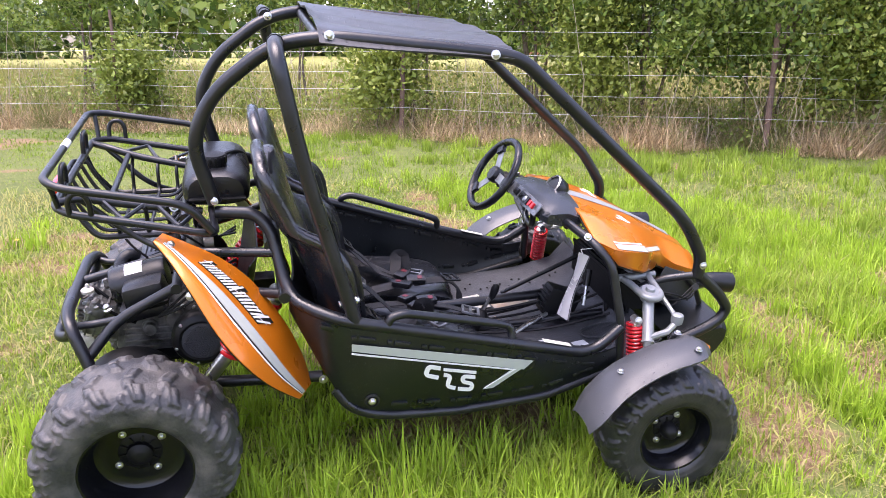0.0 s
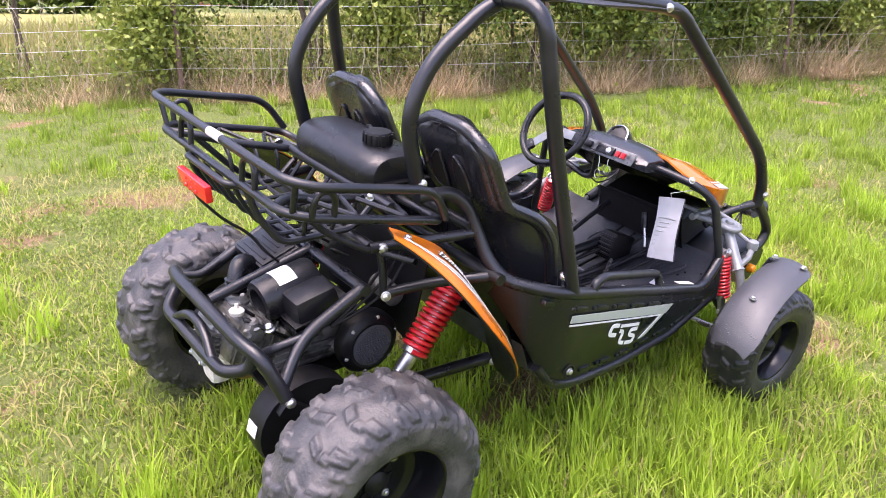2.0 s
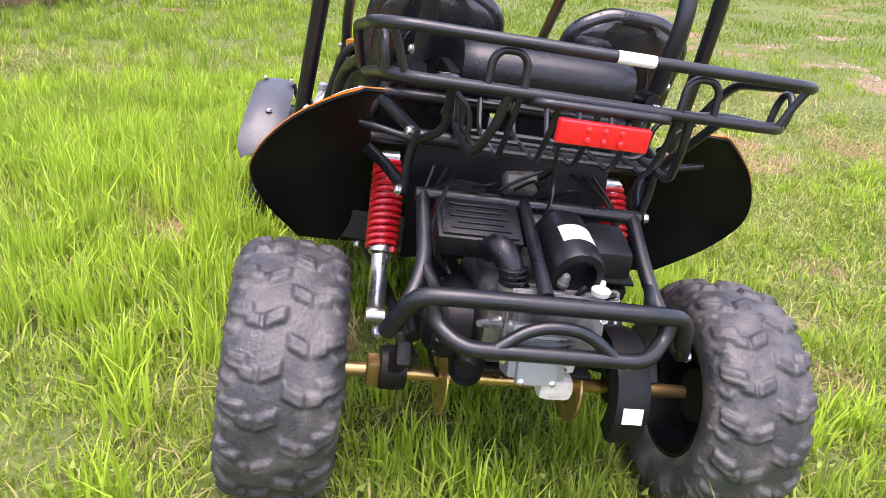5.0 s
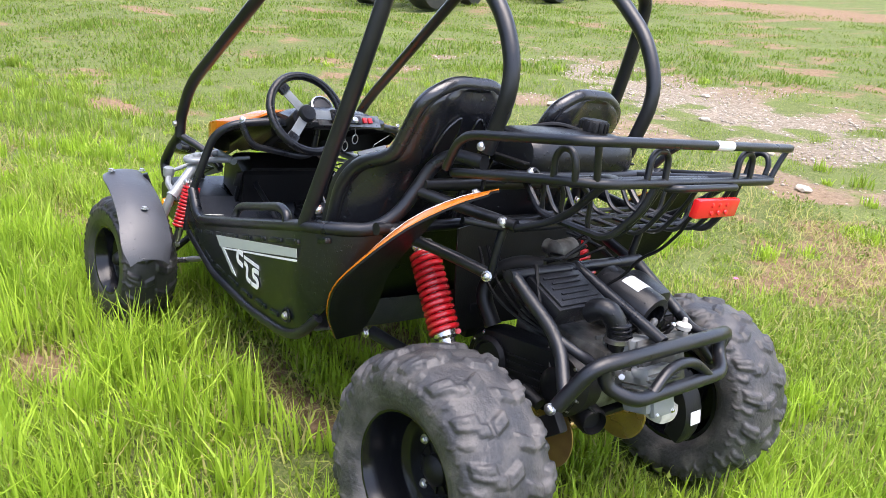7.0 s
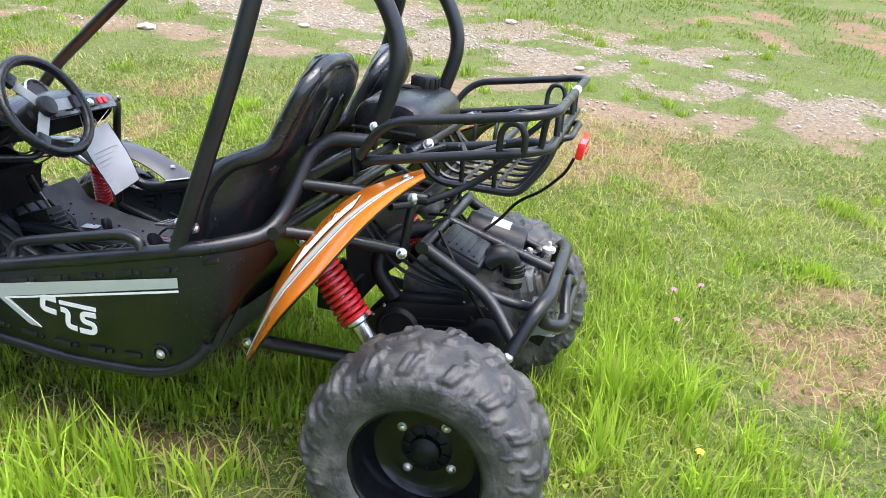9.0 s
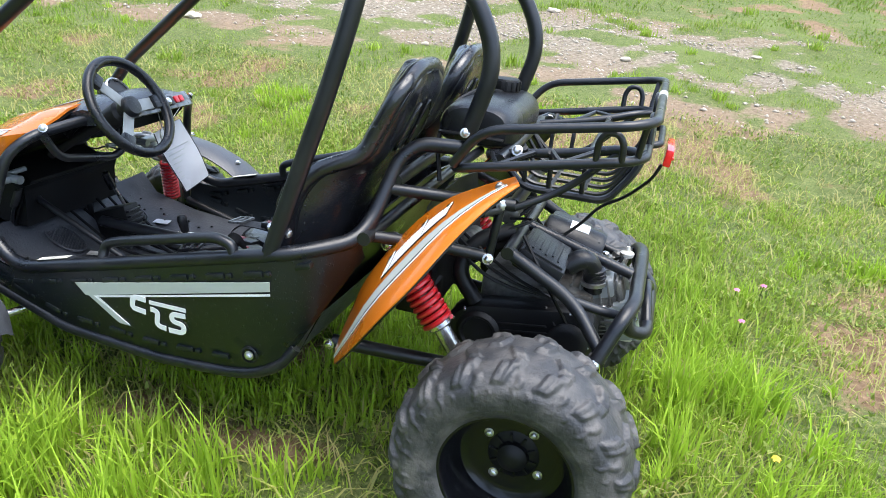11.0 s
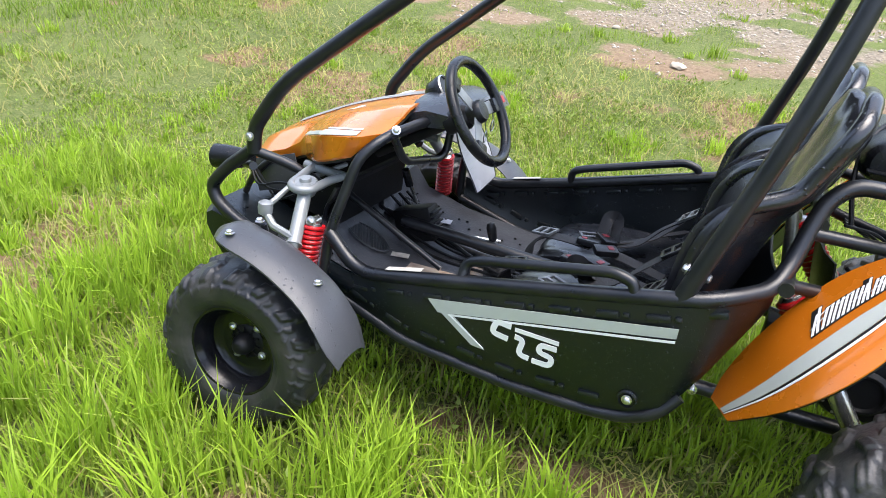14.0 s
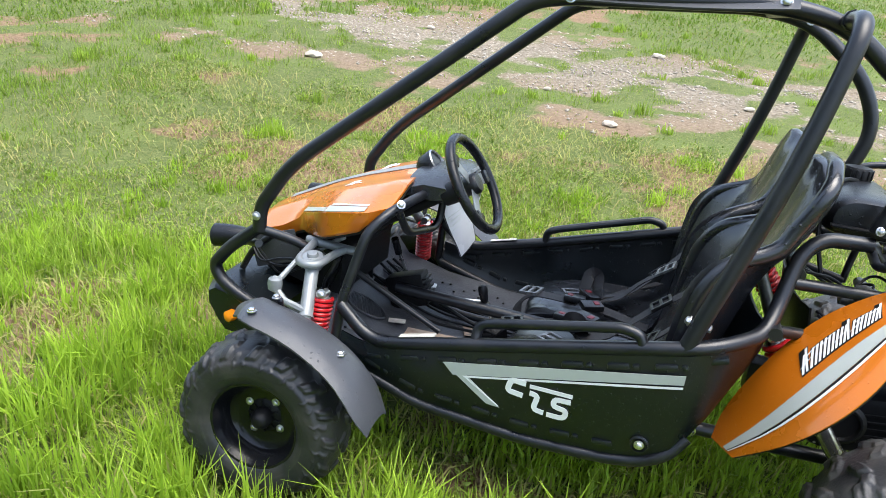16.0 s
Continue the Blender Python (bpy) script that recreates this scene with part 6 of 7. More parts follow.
    lathe(bm, [(.02, -.03), (.02, .03)], 14, along((.20, .02, .695), (1, 0, 0)))
    part("carburettor", bm, M_ALU, kart, "aluminium carburettor")
    for k in range(3):
        y0 = -.12 + .1 * k
        tube("wire", [(.16, y0, .70), (.12 - .02 * (k % 3), y0 + .03, .72 + .02 * (k % 2)), (.15, y0 + .06, .69), (.19, y0 + .09, .66)], .004, kart, mat=M_MATT, bend=.04, n=6)
    tube("tail_light_wire", [(-.19, .075, .905), (-.175, .07, .865), (-.12, .045, .80), (-.06, .02, .76), (-.02, .01, .70), (.02, .012, .66)], .0042, kart, mat=M_MATT, bend=.06, n=6)
    # starter, silencer and guard
    bm = bmesh.new()
    block(bm, (.06, .075, .05), Matrix.Translation((-.185, -.03, .405)), .02)
    lathe(bm, [(.02, 0), (.024, .02), (.02, .05)], 14, along((-.17, -.05, .43), (.3, 0, 1)))
    part("brake_caliper", bm, M_CREAM, kart, "white plastic cover beside the axle")
    bm = bmesh.new()
    lathe(bm, [(.03, 0), (.036, .01), (.036, .10), (.03, .11), (.026, .09)], 20, along((-.02, .10, .375), (-.9, .35, 0)))
    part("silencer", bm, M_MATT, kart, "black exhaust silencer")
    bm = bmesh.new()
    rows = []
    for a in np.linspace(radians(205), radians(-10), 17):
        cx, cz = math.cos(a), math.sin(a)
        rows.append([(-.035 + .10 * cx, -.185, .315 + .10 * cz), (-.035 + .142 * cx, -.188, .315 + .135 * cz), (-.035 + .146 * cx, -.20, .315 + .139 * cz), (-.035 + .146 * cx, -.25, .315 + .139 * cz), (-.035 + .142 * cx, -.262, .315 + .135 * cz), (-.035 + .06 * cx, -.264, .315 + .06 * cz)])
    loft(bm, rows)
    gd = part("chain_guard", bm, M_MATT, kart, "black sheet chain guard with a warning label")
    bm = bmesh.new()
    block(bm, (.002, .045, .035), Matrix.Translation((-.1815, -.224, .335)) @ Matrix.Rotation(.24, 4, "Y"), .0006)
    part("warning_label", bm, M_WHITE, gd)
    bm = bmesh.new()
    block(bm, (.34, .30, .012), Matrix.Translation((.07, 0, .37)), .004)
    part("skid_plate", bm, M_MATT, kart)
    bm = bmesh.new()
    block(bm, (.11, .07, .10), Matrix.Translation((.37, .14, .46)), .006)
    part("battery_box", bm, M_MATT, kart, "black battery box")
    bm = bmesh.new()
    lathe(bm, [(.0165, 0), (.0165, .06)], 12, along((-.03, .24, .40), (1, 0, .2)))
    part("arm_socket", bm, M_MATT, kart)


M_CANVAS = material("black_canopy_vinyl", (0.035, 0.037, 0.042), 0.4, bump=0.4, scale=30, vary=0.2, drops=40)
build_frame()
build_tub()
build_wheels()
build_front()
build_seats()
build_roof()
build_rear_fenders()
build_rack()
build_engine()

# paper pouch hung from the front hoop
pouch = tagged(new("document_pouch"), "clear plastic pouch with a printed sheet, hung from the hoop", "document")
pouch.matrix_world = kart.matrix_world.copy()
ca, cb, cc, cd = Vector((1.449, -.193, .668)), Vector((1.424, -.312, .703)), Vector((1.348, -.368, .500)), Vector((1.373, -.249, .465))
grid = [[(ca.lerp(cb, v)).lerp(cd.lerp(cc, v), i / 6) + Vector((.007 * math.sin(i * .8 + v * 2), 0, 0)) for v in np.linspace(0, 1, 5)] for i in range(7)]
part("sheet", shell(bmesh.new(), grid, lambda i, j: grid[i][j] + Vector((.0016, 0, 0))), M_POUCH, pouch)
back = [[p + Vector((.0032, 0, 0)) for p in row] for row in grid]
part("backing", shell(bmesh.new(), back, lambda i, j: back[i][j] + Vector((.0012, 0, 0))), M_PAPER, pouch, "grey rear of the plastic pouch")
for k in range(7):
    a = grid[2][0] + (grid[5][0] - grid[2][0]) * k / 7
    b = grid[2][4] + (grid[5][4] - grid[2][4]) * k / 7
    a, b = a + (b - a) * .12, a + (b - a) * (.85 - .2 * (k % 2))
    bar = [[a + (b - a) * i / 3 + Vector((-.0022, 0, -.003 * j)) for j in (0, 1)] for i in range(4)]
    part("print_bar", shell(bmesh.new(), bar, lambda i, j: bar[i][j] + Vector((.0008, 0, 0))), M_GREY, pouch)
edge = [grid[0][0]] + [grid[i][0] for i in range(1, 7)] + [grid[6][j] for j in range(1, 5)] + [grid[i][4] for i in range(5, -1, -1)]
part("border", sweep(bmesh.new(), edge, .0013, 5), M_MATT, pouch, "dark sealed edge")
part("string", sweep(bmesh.new(), [ca.lerp(cb, .5), ca.lerp(cb, .5) + Vector((-.01, 0, .02)), (1.44, -.33, .742)], .0015, 5), M_WHITE, pouch)


# ---- fence and distance ----
M_WEED = leafy('weed_leaf', (0.1, 0.19, 0.03), (0.22, 0.32, 0.06), (0.3, 0.34, 0.07), through=0.3)
M_STEM = material('dry_stem', (0.42, 0.35, 0.26), 0.9, scale=30, vary=0.5)


def fence_line(x):
    return float(fence_run(x)) + 0.75


fence = tagged(new("wire_fence"), "old wire fence with weathered wooden posts in the brush", "fence")
fence_posts = [-14, -9.5, -5.2, -1.2, 2.25, 5.9, 9.3, 12.9, 17, 22, 28]
for k, x in enumerate(fence_posts):
    y = fence_line(x)
    z = float(height(x, y))
    h, r = 1.45 + .12 * math.sin(k * 2.3), .027 + .005 * math.sin(k * 1.7)
    bm = bmesh.new()
    pts = [(x + .012 * math.sin(k + i), y + .012 * math.cos(k * 2 + i), z - .1 + (h + .1) * i / 6) for i in range(7)]
    sweep(bm, pts, [r * (1.1 - .03 * i) for i in range(7)], 9)
    part("post", bm, M_POST, fence)
for w, hz in enumerate((.35, .58, .80, 1.02, 1.26)):
    bm = bmesh.new()
    path = []
    for a, b in zip(fence_posts, fence_posts[1:]):
        for i in range(5):
            f = i / 5
            x = a + (b - a) * f
            path.append((x, fence_line(a) * (1 - f) + fence_line(b) * f - .05, float(height(a, fence_line(a))) * (1 - f) + float(height(b, fence_line(b))) * f + hz - .03 * math.sin(f * math.pi) + .01 * math.sin(w * 3 + a)))
    sweep(bm, path, .0023, 5)
    part("wire", bm, M_WIRE, fence)


def leaf_cloud(name, centres, count, spread, size, dry, mat):
    """Leaves strewn round clump centres, each a small folded diamond."""
    c = np.repeat(centres, count, 0)
    n = len(c)
    p = c + rng.normal(0, 1, (n, 3)) * np.repeat(spread, count)[:, None] * (1, 1, .8)
    a = rng.normal(0, 1, (n, 3))
    a /= np.linalg.norm(a, axis=1)[:, None]
    b = np.cross(a, rng.normal(0, 1, (n, 3)))
    b /= np.linalg.norm(b, axis=1)[:, None]
    s = size * (.6 + .8 * rng.random(n))[:, None]
    v = np.stack([p - a * s, p + b * s * .55 - (0, 0, .01), p + a * s, p - b * s * .55 - (0, 0, .01)], 1).reshape(-1, 3)
    k = np.arange(n) * 4
    return array_mesh(name, v, np.stack([k, k + 1, k + 2, k + 3], 1), np.zeros((0, 3), np.int32), {"dryness": np.repeat(np.clip(dry + rng.normal(0, .15, n), 0, 1), 4), "chance": np.repeat(rng.random(n), 4)}, mat)


def tree(x, y, tall, wide, low, dry, seed, label):
    """A tree of several stems with limbs and a ragged crown of small leaves. low: where the crown begins."""
    pick = random.Random(seed)
    z = float(height(x, y))
    t = tagged(new("tree"), label, "tree", group="trees along the fence")
    t.location = (x, y, z)
    tips = []
    bm = bmesh.new()
    for k in range(pick.choice((2, 3, 4))):
        a = pick.uniform(0, 6.28)
        lean = pick.uniform(.05, .3) * wide
        top = Vector((math.cos(a) * lean, math.sin(a) * lean, tall * pick.uniform(.6, .85)))
        mid = top * .5 + Vector((pick.uniform(-.2, .2), pick.uniform(-.2, .2), 0))
        base = Vector((pick.uniform(-.15, .15), pick.uniform(-.15, .15), -.1))
        r = tall * .0036
        path = [base, base.lerp(mid, .5) + Vector((pick.uniform(-.08, .08), pick.uniform(-.08, .08), 0)), mid, mid.lerp(top, .5) + Vector((pick.uniform(-.1, .1), 0, 0)), top]
        sweep(bm, path, [r * 1.5, r * 1.2, r, r * .7, r * .3], 7)
        for q in range(6):
            f = pick.uniform(.25, .95)
            start = mid.lerp(top, f) if f > .5 else base.lerp(mid, f * 2)
            b = pick.uniform(0, 6.28)
            reach = wide * pick.uniform(.35, .8)
            end = start + Vector((math.cos(b) * reach, math.sin(b) * reach, tall * pick.uniform(-.02, .18)))
            sweep(bm, [start, start.lerp(end, .5) + Vector((0, 0, .1)), end], [r * .5, r * .35, r * .12], 5)
            tips.append(end)
        tips.append(top)
    part("trunk", bm, M_BARK, t, "grey-brown stems and limbs")
    cs = []
    for k in range(int((100 if low < 1.45 and 5 < x < 16 else 54 if tall > 4 else 50) * wide)):
        a, u = pick.uniform(0, 6.28), pick.random()
        h = low + (tall - low) * pick.random() ** 1.5
        f = (h - low) / (tall - low)
        rad = wide * (.55 + .6 * math.sin(math.pi * min(1, .15 + f * .8))) * (.35 + .65 * u ** .5) * (.8 + .4 * math.sin(a * 3 + seed))
        cs.append((math.cos(a) * rad, math.sin(a) * rad, h + .3 * pick.uniform(-1, 1)))
    cs += [tuple(v) for v in tips if v.z > low * .7]
    cs = np.array(cs)
    crown = leaf_cloud("crown", cs, 150, np.array([.10 + .18 * pick.random() for _ in cs]), .035, dry, M_LEAF)
    crown.parent = t
    return t


GREEN = "dense green broad-leaved tree behind the fence"
for k, (x, back, tall, wide, low, dry) in enumerate(((-7.5, 14, 5.0, 2.2, 1.0, .15), (-1.7, 1.7, 4.6, 1.2, 1.6, .1), (1.3, 3.2, 4.4, 1.0, 1.9, .15), (2.6, 1.6, 4.2, 1.0, 1.6, .2), (4.0, 2.0, 4.8, 1.3, 1.45, .15), (5.2, 1.8, 4.6, 1.3, 1.2, .2), (6.4, 1.8, 4.8, 1.5, .95, .1),
                                                      (8.1, 1.9, 4.8, 1.6, .85, .05), (9.8, 1.8, 5.0, 1.6, .85, .1), (11.8, 1.8, 5.0, 1.7, .9, .15), (14.0, 2.0, 5.0, 1.8, .9, .25), (17.0, 2.0, 4.8, 1.8, .9, .3), (20.5, 2.2, 5.0, 2.0, 1.1, .2), (25, 2.4, 5.2, 2.2, 1.0, .2), (30, 2.6, 5.5, 2.4, .9, .15), (36, 3, 6, 2.6, .8, .1))):
    tree(x, float(fence_run(x)) + back, tall, wide, low, dry, 20 + k, GREEN if dry < .2 else "yellowing green tree behind the fence")

for k, (x, back, tall, wide, low, dry) in enumerate(((-3.6, .9, .9, .3, .2, .5), (-1.0, 1.0, 1.1, .3, .3, .4), (2.1, 1.0, 1.2, .3, .6, .5), (4.4, 1.2, 1.5, .3, .7, .5), (6.9, 1.2, 1.7, .4, .8, .45), (9.0, 1.2, 1.9, .45, .7, .4), (10.8, 1.2, 1.7, .5, .6, .5), (13.2, 1.2, 2.0, .6, .7, .5), (16.0, 1.3, 2.2, .7, .6, .45), (19, 1.4, 2.4, .9, .5, .4))):
    tree(x, float(fence_run(x)) + back, tall, wide, low, dry, 60 + k, "leafy shrub growing through the fence")


def brush():
    """Dry weeds and stems along the fence."""
    n = 64000
    x = np.concatenate([rng.uniform(-8, 14, 52000), rng.uniform(14, 36, 12000)])
    depth = rng.gamma(2.0, .36, n)
    clump = value_noise(x, depth * 2, .5, 51)
    y = edge_of_brush(x) + depth - .25 + (value_noise(x, x * 0, .9, 52) - .5) * .9
    tall = (.13 + .75 * clump ** 1.9) * (.35 + .85 * rng.random(n)) * np.clip(.4 + depth, .35, 1.3) * (1 + .5 * np.clip((x - 3) / 3, 0, 1))
    dry = np.clip((value_noise(x, y, .38, 53) - .44) * 2.8, 0, 1) * (rng.random(n) < .75)
    blades("dry_brush", x, y, tall, .004 + .011 * rng.random(n) ** 2, .4 + 1.3 * rng.random(n), dry, M_BRUSH, "tangle of dry brown weeds along the fence", "brush", three=False)
    m = 1150
    cx = np.concatenate([rng.uniform(-7, 5, 550), rng.uniform(5, 14, 400), rng.uniform(14, 26, 200)])
    cy = edge_of_brush(cx) + .4 + rng.gamma(2, .45, m)
    up = .1 + (.15 + .75 * value_noise(cx, cx * 0 + 3, .8, 57)) * rng.random(m) * np.clip((cy - edge_of_brush(cx)) / 1.0, .35, 1.2)
    cz = height(cx, cy) + up
    tagged(leaf_cloud("weed_leaves", np.stack([cx, cy, cz], 1), 40, .07 + .13 * rng.random(m), .024, .4, M_LEAF), "low leafy weeds and vines among the dry brush", "weeds", kind="stuff")
    bm = bmesh.new()
    pick = random.Random(9)
    for q in range(950):
        bx = pick.uniform(-7, 18)
        by = float(edge_of_brush(bx)) + pick.uniform(.15, 1.9)
        bz = float(height(bx, by))
        h = pick.uniform(.4, 1.9) * (1 if q % 3 else .6)
        lean, way, sag = pick.uniform(0, .9) * h * .6, pick.uniform(0, 6.28), pick.uniform(0, .5)
        pts = []
        for i in range(6):
            f = i / 5
            pts.append((bx + math.cos(way) * lean * f ** 1.5 + pick.uniform(-.035, .035), by + math.sin(way) * lean * f ** 1.5 + pick.uniform(-.035, .035), bz + h * (f - sag * f ** 3)))
        r = pick.uniform(.0025, .007)
        sweep(bm, pts, [r, r * .9, r * .8, r * .65, r * .5, r * .25], 4)
    tagged(part("bare_stems", bm, M_STEM, None), "thin bare saplings, vines and twigs along the fence", "stems", kind="stuff")


brush()
n = 60000
fx = rng.uniform(-30, 30, n)
fy = edge_of_brush(fx) + 1.5 + 28 * rng.random(n) ** 1.6
blades("field_grass", fx, fy, .35 + .3 * rng.random(n), .02 + .02 * rng.random(n), .2 + .6 * rng.random(n), (rng.random(n) < .3) * .7, M_FIELD, "tall yellow-green hay field beyond the fence", "field", three=False)
# far tree line round the field
cs = []
for k in range(900):
    a = rng.uniform(radians(20), radians(165))
    d = 75 + 12 * rng.random()
    cs.append((d * math.cos(a), d * math.sin(a), rng.uniform(.5, 7 + 2 * math.sin(a * 9))))
tagged(leaf_cloud("far_trees", np.array(cs), 40, np.full(len(cs), 1.3), .55, .1, M_LEAF), "far line of green trees beyond the field", "trees", kind="stuff")
cs = []
for k in range(500):
    a = rng.uniform(radians(-95), radians(8))
    d = 95 + 12 * rng.random()
    cs.append((d * math.cos(a), d * math.sin(a), rng.uniform(.5, 6)))
tagged(leaf_cloud("far_trees", np.array(cs), 30, np.full(len(cs), 1.5), .6, .1, M_LEAF), "far line of green trees past the road", "trees", kind="stuff")


# ---- vehicles and a house far off ----
def far_wheel(parent, x, y, z, r, w, name="wheel"):
    bm = bmesh.new()
    m = Matrix.Translation((x, y, z + r)) @ Matrix.Rotation(math.pi / 2, 4, "X")
    lathe(bm, [(r * .55, -w / 2), (r * .95, -w / 2), (r, -w * .3), (r, w * .3), (r * .95, w / 2), (r * .55, w / 2)], 28, m, close=True)
    wh = part(name, bm, M_RUBBER_CLEAN, parent)
    bm = bmesh.new()
    lathe(bm, [(r * .56, -w * .35), (r * .56, w * .35), (r * .45, w * .38), (r * .3, w * .2), (r * .1, w * .25)], 24, m)
    part("rim", bm, M_WALL, wh, "white steel rim")


def trailer():
    t = tagged(new("box_trailer"), "white box trailer with twin axles parked beyond the grass", "trailer")
    t.matrix_world = pose(33.4, -10.4, float(height(33.4, -10.4)), 0, 0, 76)
    for dx in (.55, -.4, -1.6):
        for y in (-1.05, 1.05):
            far_wheel(t, dx, y, 0, .3, .2)
    bm = bmesh.new()
    block(bm, (5.4, 2.2, 2.3), Matrix.Translation((-1.05, 0, 1.66)), .05)
    part("body", bm, M_WALL, t)
    bm = bmesh.new()
    block(bm, (5.3, 2.0, .12), Matrix.Translation((-.95, 0, .48)), .02)
    part("chassis", bm, M_MATT, t)
    tube("drawbar", [(1.6, .5, .48), (3.0, 0, .45)], .05, t)
    tube("drawbar", [(1.6, -.5, .48), (3.0, 0, .45)], .05, t)


def tractor(x, y, turn, label):
    t = tagged(new("tractor"), label, "tractor")
    t.matrix_world = pose(x, y, float(height(x, y)), 0, 0, turn)
    for s in SIDES:
        far_wheel(t, -.9, s * .8, 0, .72, .45, "rear_wheel")
        far_wheel(t, 1.1, s * .75, 0, .5, .3, "front_wheel")
    bm = bmesh.new()
    block(bm, (1.7, .6, .6), Matrix.Translation((.7, 0, 1.1)), .08)
    part("bonnet", bm, M_MATT, t)
    bm = bmesh.new()
    block(bm, (2.4, .5, .35), Matrix.Translation((.2, 0, .7)), .05)
    part("chassis", bm, M_MATT, t)
    bm = bmesh.new()
    block(bm, (.5, .6, .6), Matrix.Translation((-.7, 0, 1.3)), .08)
    part("seat", bm, M_MATT, t)


def house():
    t = tagged(new("brick_house"), "far brick house with white trim behind the trees", "house")
    t.matrix_world = pose(47, 112, float(height(47, 112)), 0, 0, -22)
    bm = bmesh.new()
    block(bm, (7, 6, 3.2), Matrix.Translation((0, 0, 1.6)), 0)
    part("wall", bm, M_BRICK, t, smooth=False)
    bm = bmesh.new()
    loft(bm, [[(-4, -3.5, 3.2), (-4, 3.5, 3.2), (-4, 0, 5.2)], [(4, -3.5, 3.2), (4, 3.5, 3.2), (4, 0, 5.2)]])
    part("roof", bm, M_MATT, t, smooth=False)
    for x in (-2.2, .2, 2.2):
        bm = bmesh.new()
        block(bm, (1.4, .1, 1.4), Matrix.Translation((x, -3.02, 1.7)), .03)
        part("window", bm, M_WALL, t)


trailer()
tractor(13.8, -10.2, -70, "dark tractor with white rims beyond the grass")
tractor(14.4, -15.0, -75, "dark tractor standing beside the road")
house()

# ---- loose stones and flowers ----
for k, (x, y, r) in enumerate(((1.25, -3.85, .045), (4.05, -4.35, .06), (1.9, -4.6, .03), (.2, -4.9, .035), (2.9, -5.2, .04), (-.9, -5.6, .03), (1.1, -6.4, .05), (3.6, -6.3, .04))):
    bm = bmesh.new()
    bmesh.ops.create_icosphere(bm, subdivisions=2, radius=r)
    for v in bm.verts:
        v.co = Vector((v.co.x * 1.4, v.co.y, v.co.z * .55)) * (1 + .25 * math.sin(v.co.x * 90 + k) * math.cos(v.co.y * 70))
        v.co += Vector((x, y, float(height(x, y)) + r * .3))
    tagged(part("stone", bm, M_STONE, None), "pale flat stone lying in the dirt", "stone", group="stones in the dirt")
M_PINK = material("pink_petal", (.7, .18, .35), .6)
M_YELLOW = material("yellow_petal", (.8, .5, .03), .6)
for k, (x, y, mat, what) in enumerate(((-.61, -1.17, M_PINK, "pink"), (-.72, -1.25, M_PINK, "pink"), (-.62, -.92, M_PINK, "pink"), (-.67, -.08, M_YELLOW, "yellow"), (-.9, 1.9, M_YELLOW, "yellow"), (.6, -1.9, M_PINK, "pink"))):
    z = float(height(x, y))
    fl = tagged(new("wildflower"), f"small {what} wildflower among the grass", "flower", group="wildflowers")
    fl.location = (x, y, z)
    part("stalk", sweep(bmesh.new(), [(0, 0, 0), (.006, .004, .06), (.004, .01, .115)], .0018, 5), M_GRASS, fl)
    bm = bmesh.new()
    for a in range(6):
        q = Matrix.Translation((.004, .01, .116)) @ Matrix.Rotation(a * math.pi / 3, 4, "Z") @ Matrix.Rotation(.35, 4, "Y")
        vs = [bm.verts.new(q @ Vector(p)) for p in ((0, 0, 0), (.009, .006, .001), (.017, 0, -.002), (.009, -.006, .001))]
        bm.faces.new(vs)
    part("petals", bm, mat, fl)

# ---- gravel ----
n = 26000
px, py = rng.uniform(-8, 8, n), rng.uniform(-9, -3, n)
ok = rng.random(n) < (bareness(px, py) > .3) * gravel(px, py) * .9
px, py = px[ok], py[ok]
n = len(px)
r = .006 + .016 * rng.random(n) ** 3
base = np.stack([px, py, height(px, py) + r * .1], 1)
turn = rng.random(n) * 6.28
offs = [(1, 0, 0), (0, 1, 0), (-1, 0, 0), (0, -1, 0), (0, 0, .7), (0, 0, -.7)]
vs = []
for ox, oy, oz in offs:
    k = .7 + .6 * rng.random(n)
    vs.append(base + np.stack([(ox * np.cos(turn) - oy * np.sin(turn)) * r * k * 1.3, (ox * np.sin(turn) + oy * np.cos(turn)) * r * k, oz * r * k], 1))
k = np.arange(n) * 6
tris = np.concatenate([np.stack([k + a, k + (a + 1) % 4, k + 4], 1) for a in range(4)] + [np.stack([k + (a + 1) % 4, k + a, k + 5], 1) for a in range(4)])
tagged(array_mesh("gravel", np.stack(vs, 1).reshape(-1, 3), np.zeros((0, 4), np.int32), tris, {}, M_STONE), "pale loose gravel scattered over the bare strip", "gravel", kind="stuff")

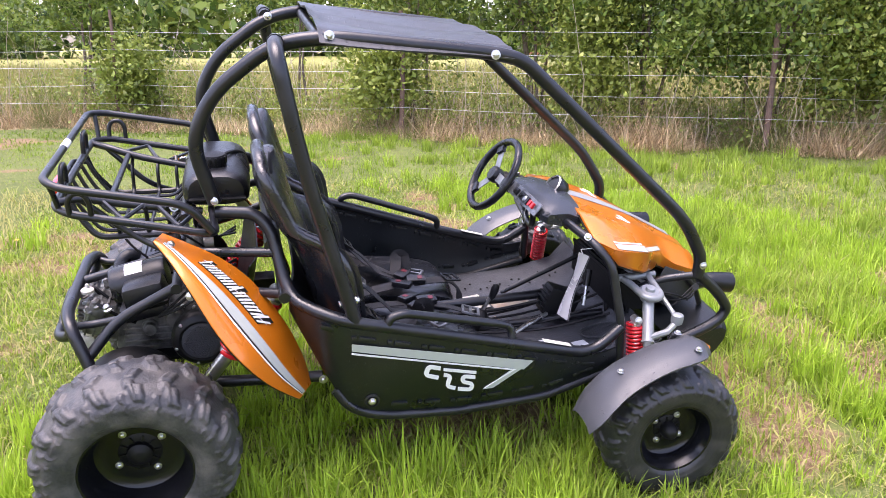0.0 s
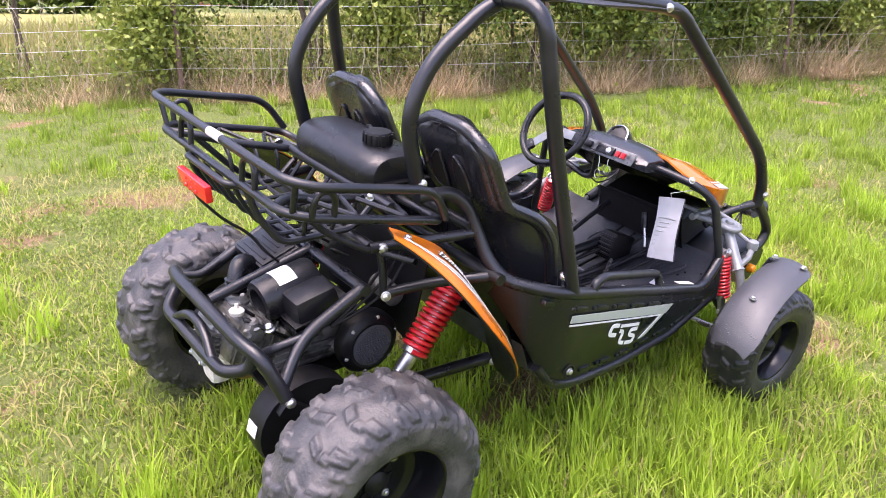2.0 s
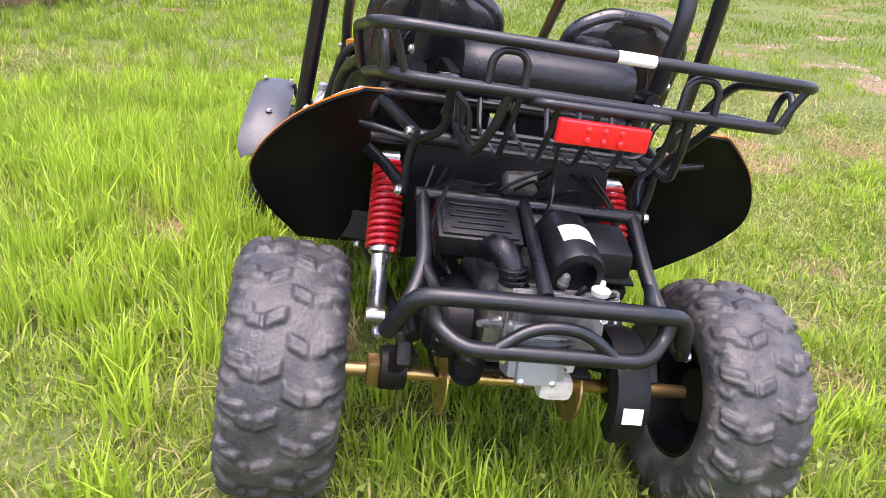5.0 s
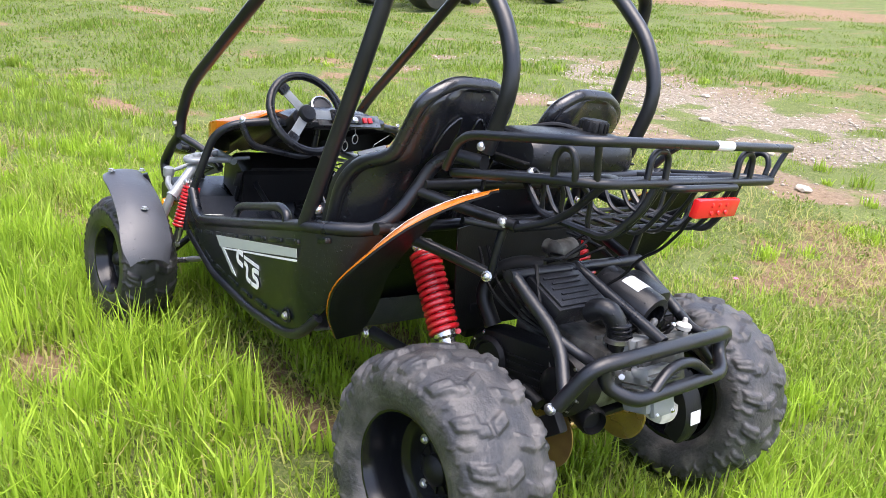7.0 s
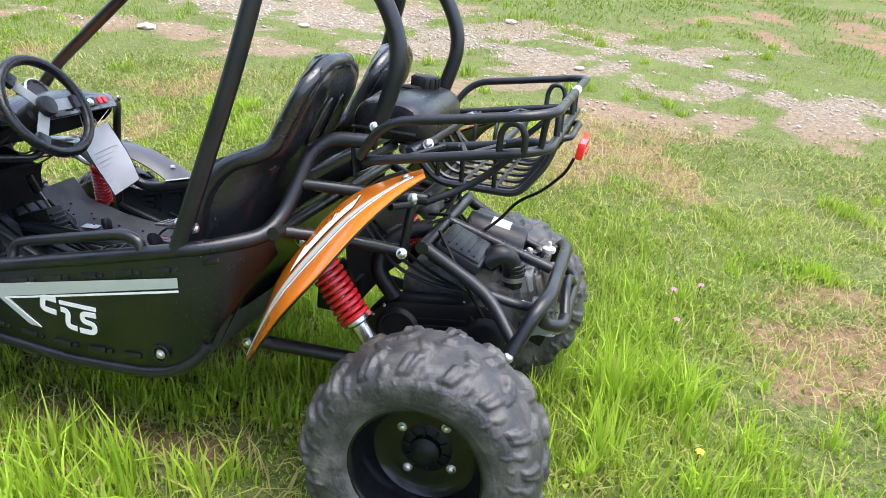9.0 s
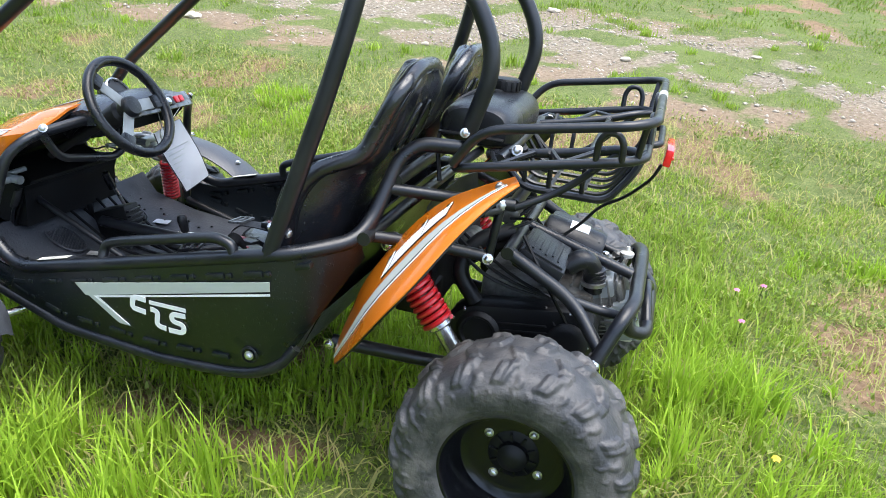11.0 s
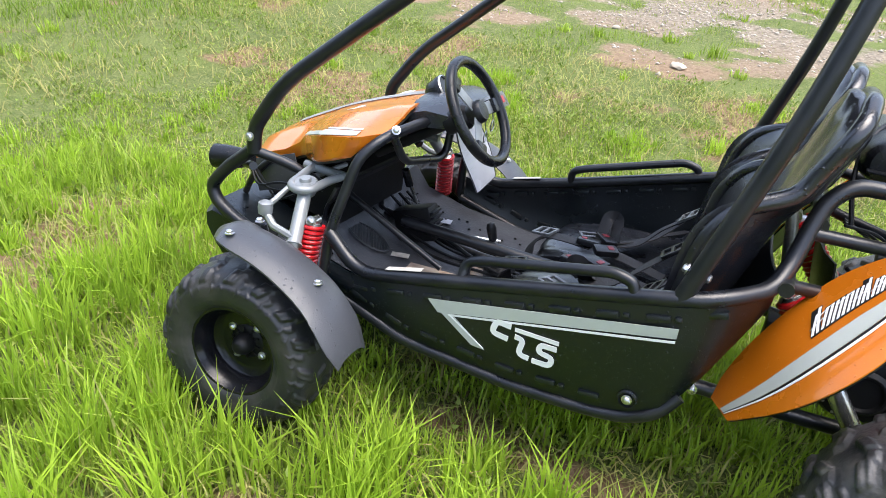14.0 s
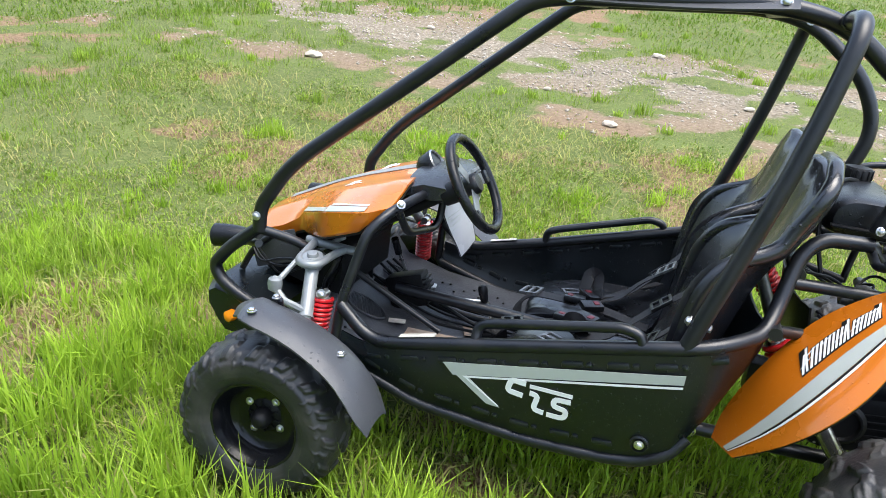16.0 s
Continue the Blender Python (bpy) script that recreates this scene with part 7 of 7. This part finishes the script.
# ---- grass ----
far_from = lambda x, y: np.hypot(x - .8, y)
grass_field("near_grass", 9500, (-2.6, 4.2, -2.9, 2.9), 24, .045, .115, .0062, lambda x, y: under_kart(x, y) & (far_from(x, y) < 3.3), "short green turf round the go-kart")
tall_tufts(6200, (-3.0, 4.6, -3.4, 3.6), "tufts of long bright green grass blades", mat=M_GRASS_LONG)
tall_tufts(2900, (-7, 9, -8, 7), "brighter tufts of long grass standing out of the meadow", 3.6, 8.0, .009)
grass_field("meadow_grass", 11000, (-6, 8, -7, 7.5), 20, .06, .10, .0095, lambda x, y: (far_from(x, y) >= 3.2) & (far_from(x, y) < 7.5), "mown green grass with dry tufts", three=False, shade=0.66)
grass_field("strip_grass", 15000, (-9, 13, -15, 8), 13, .12, .085, .017, lambda x, y: (far_from(x, y) >= 7.2) & (far_from(x, y) < 14), "short patchy grass over the bare strip", three=False, shade=0.45)
grass_field("outer_grass", 26000, (-8, 30, -22, 8), 11, .16, .12, .026, lambda x, y: far_from(x, y) >= 7.3, "green grass reaching to the road", three=False, shade=0.36)

# dry litter and small broad-leaved weeds between the blades
n = 60000
lx, ly = rng.uniform(-3, 5, n), rng.uniform(-3.6, 3.8, n)
ok = under_kart(lx, ly) & (rng.random(n) < .08 + .06 * np.clip((-ly - .4) / .5, 0, 1) + .3 * np.clip((.1 - lx) / .6, 0, 1) * np.clip((ly - .1) / .4, 0, 1) + bareness(lx, ly) + .08 * worn(lx, ly) + .3 * (value_noise(lx, ly, .6, 41) > .55))
lx, ly = lx[ok], ly[ok]
n = len(lx)
blades("dry_litter", lx, ly, .05 + .09 * rng.random(n), .004 + .004 * rng.random(n), .8 + .35 * rng.random(n), .5 + .4 * rng.random(n), M_GRASS, "dry straw and dead grass between the blades", "straw")
m = 6500
wx, wy = rng.uniform(-3, 5, m), rng.uniform(-3.6, 3.8, m)
ok = (value_noise(wx, wy, .8, 42) > .42) & (rng.random(m) < .25 + worn(wx, wy))
wx, wy = wx[ok], wy[ok]
tagged(leaf_cloud("clover", np.stack([wx, wy, height(wx, wy) + .03], 1), 14, np.full(len(wx), .035), .011, .35, M_WEED), "small clover and broad-leaved weeds in the grass", "weeds", kind="stuff")
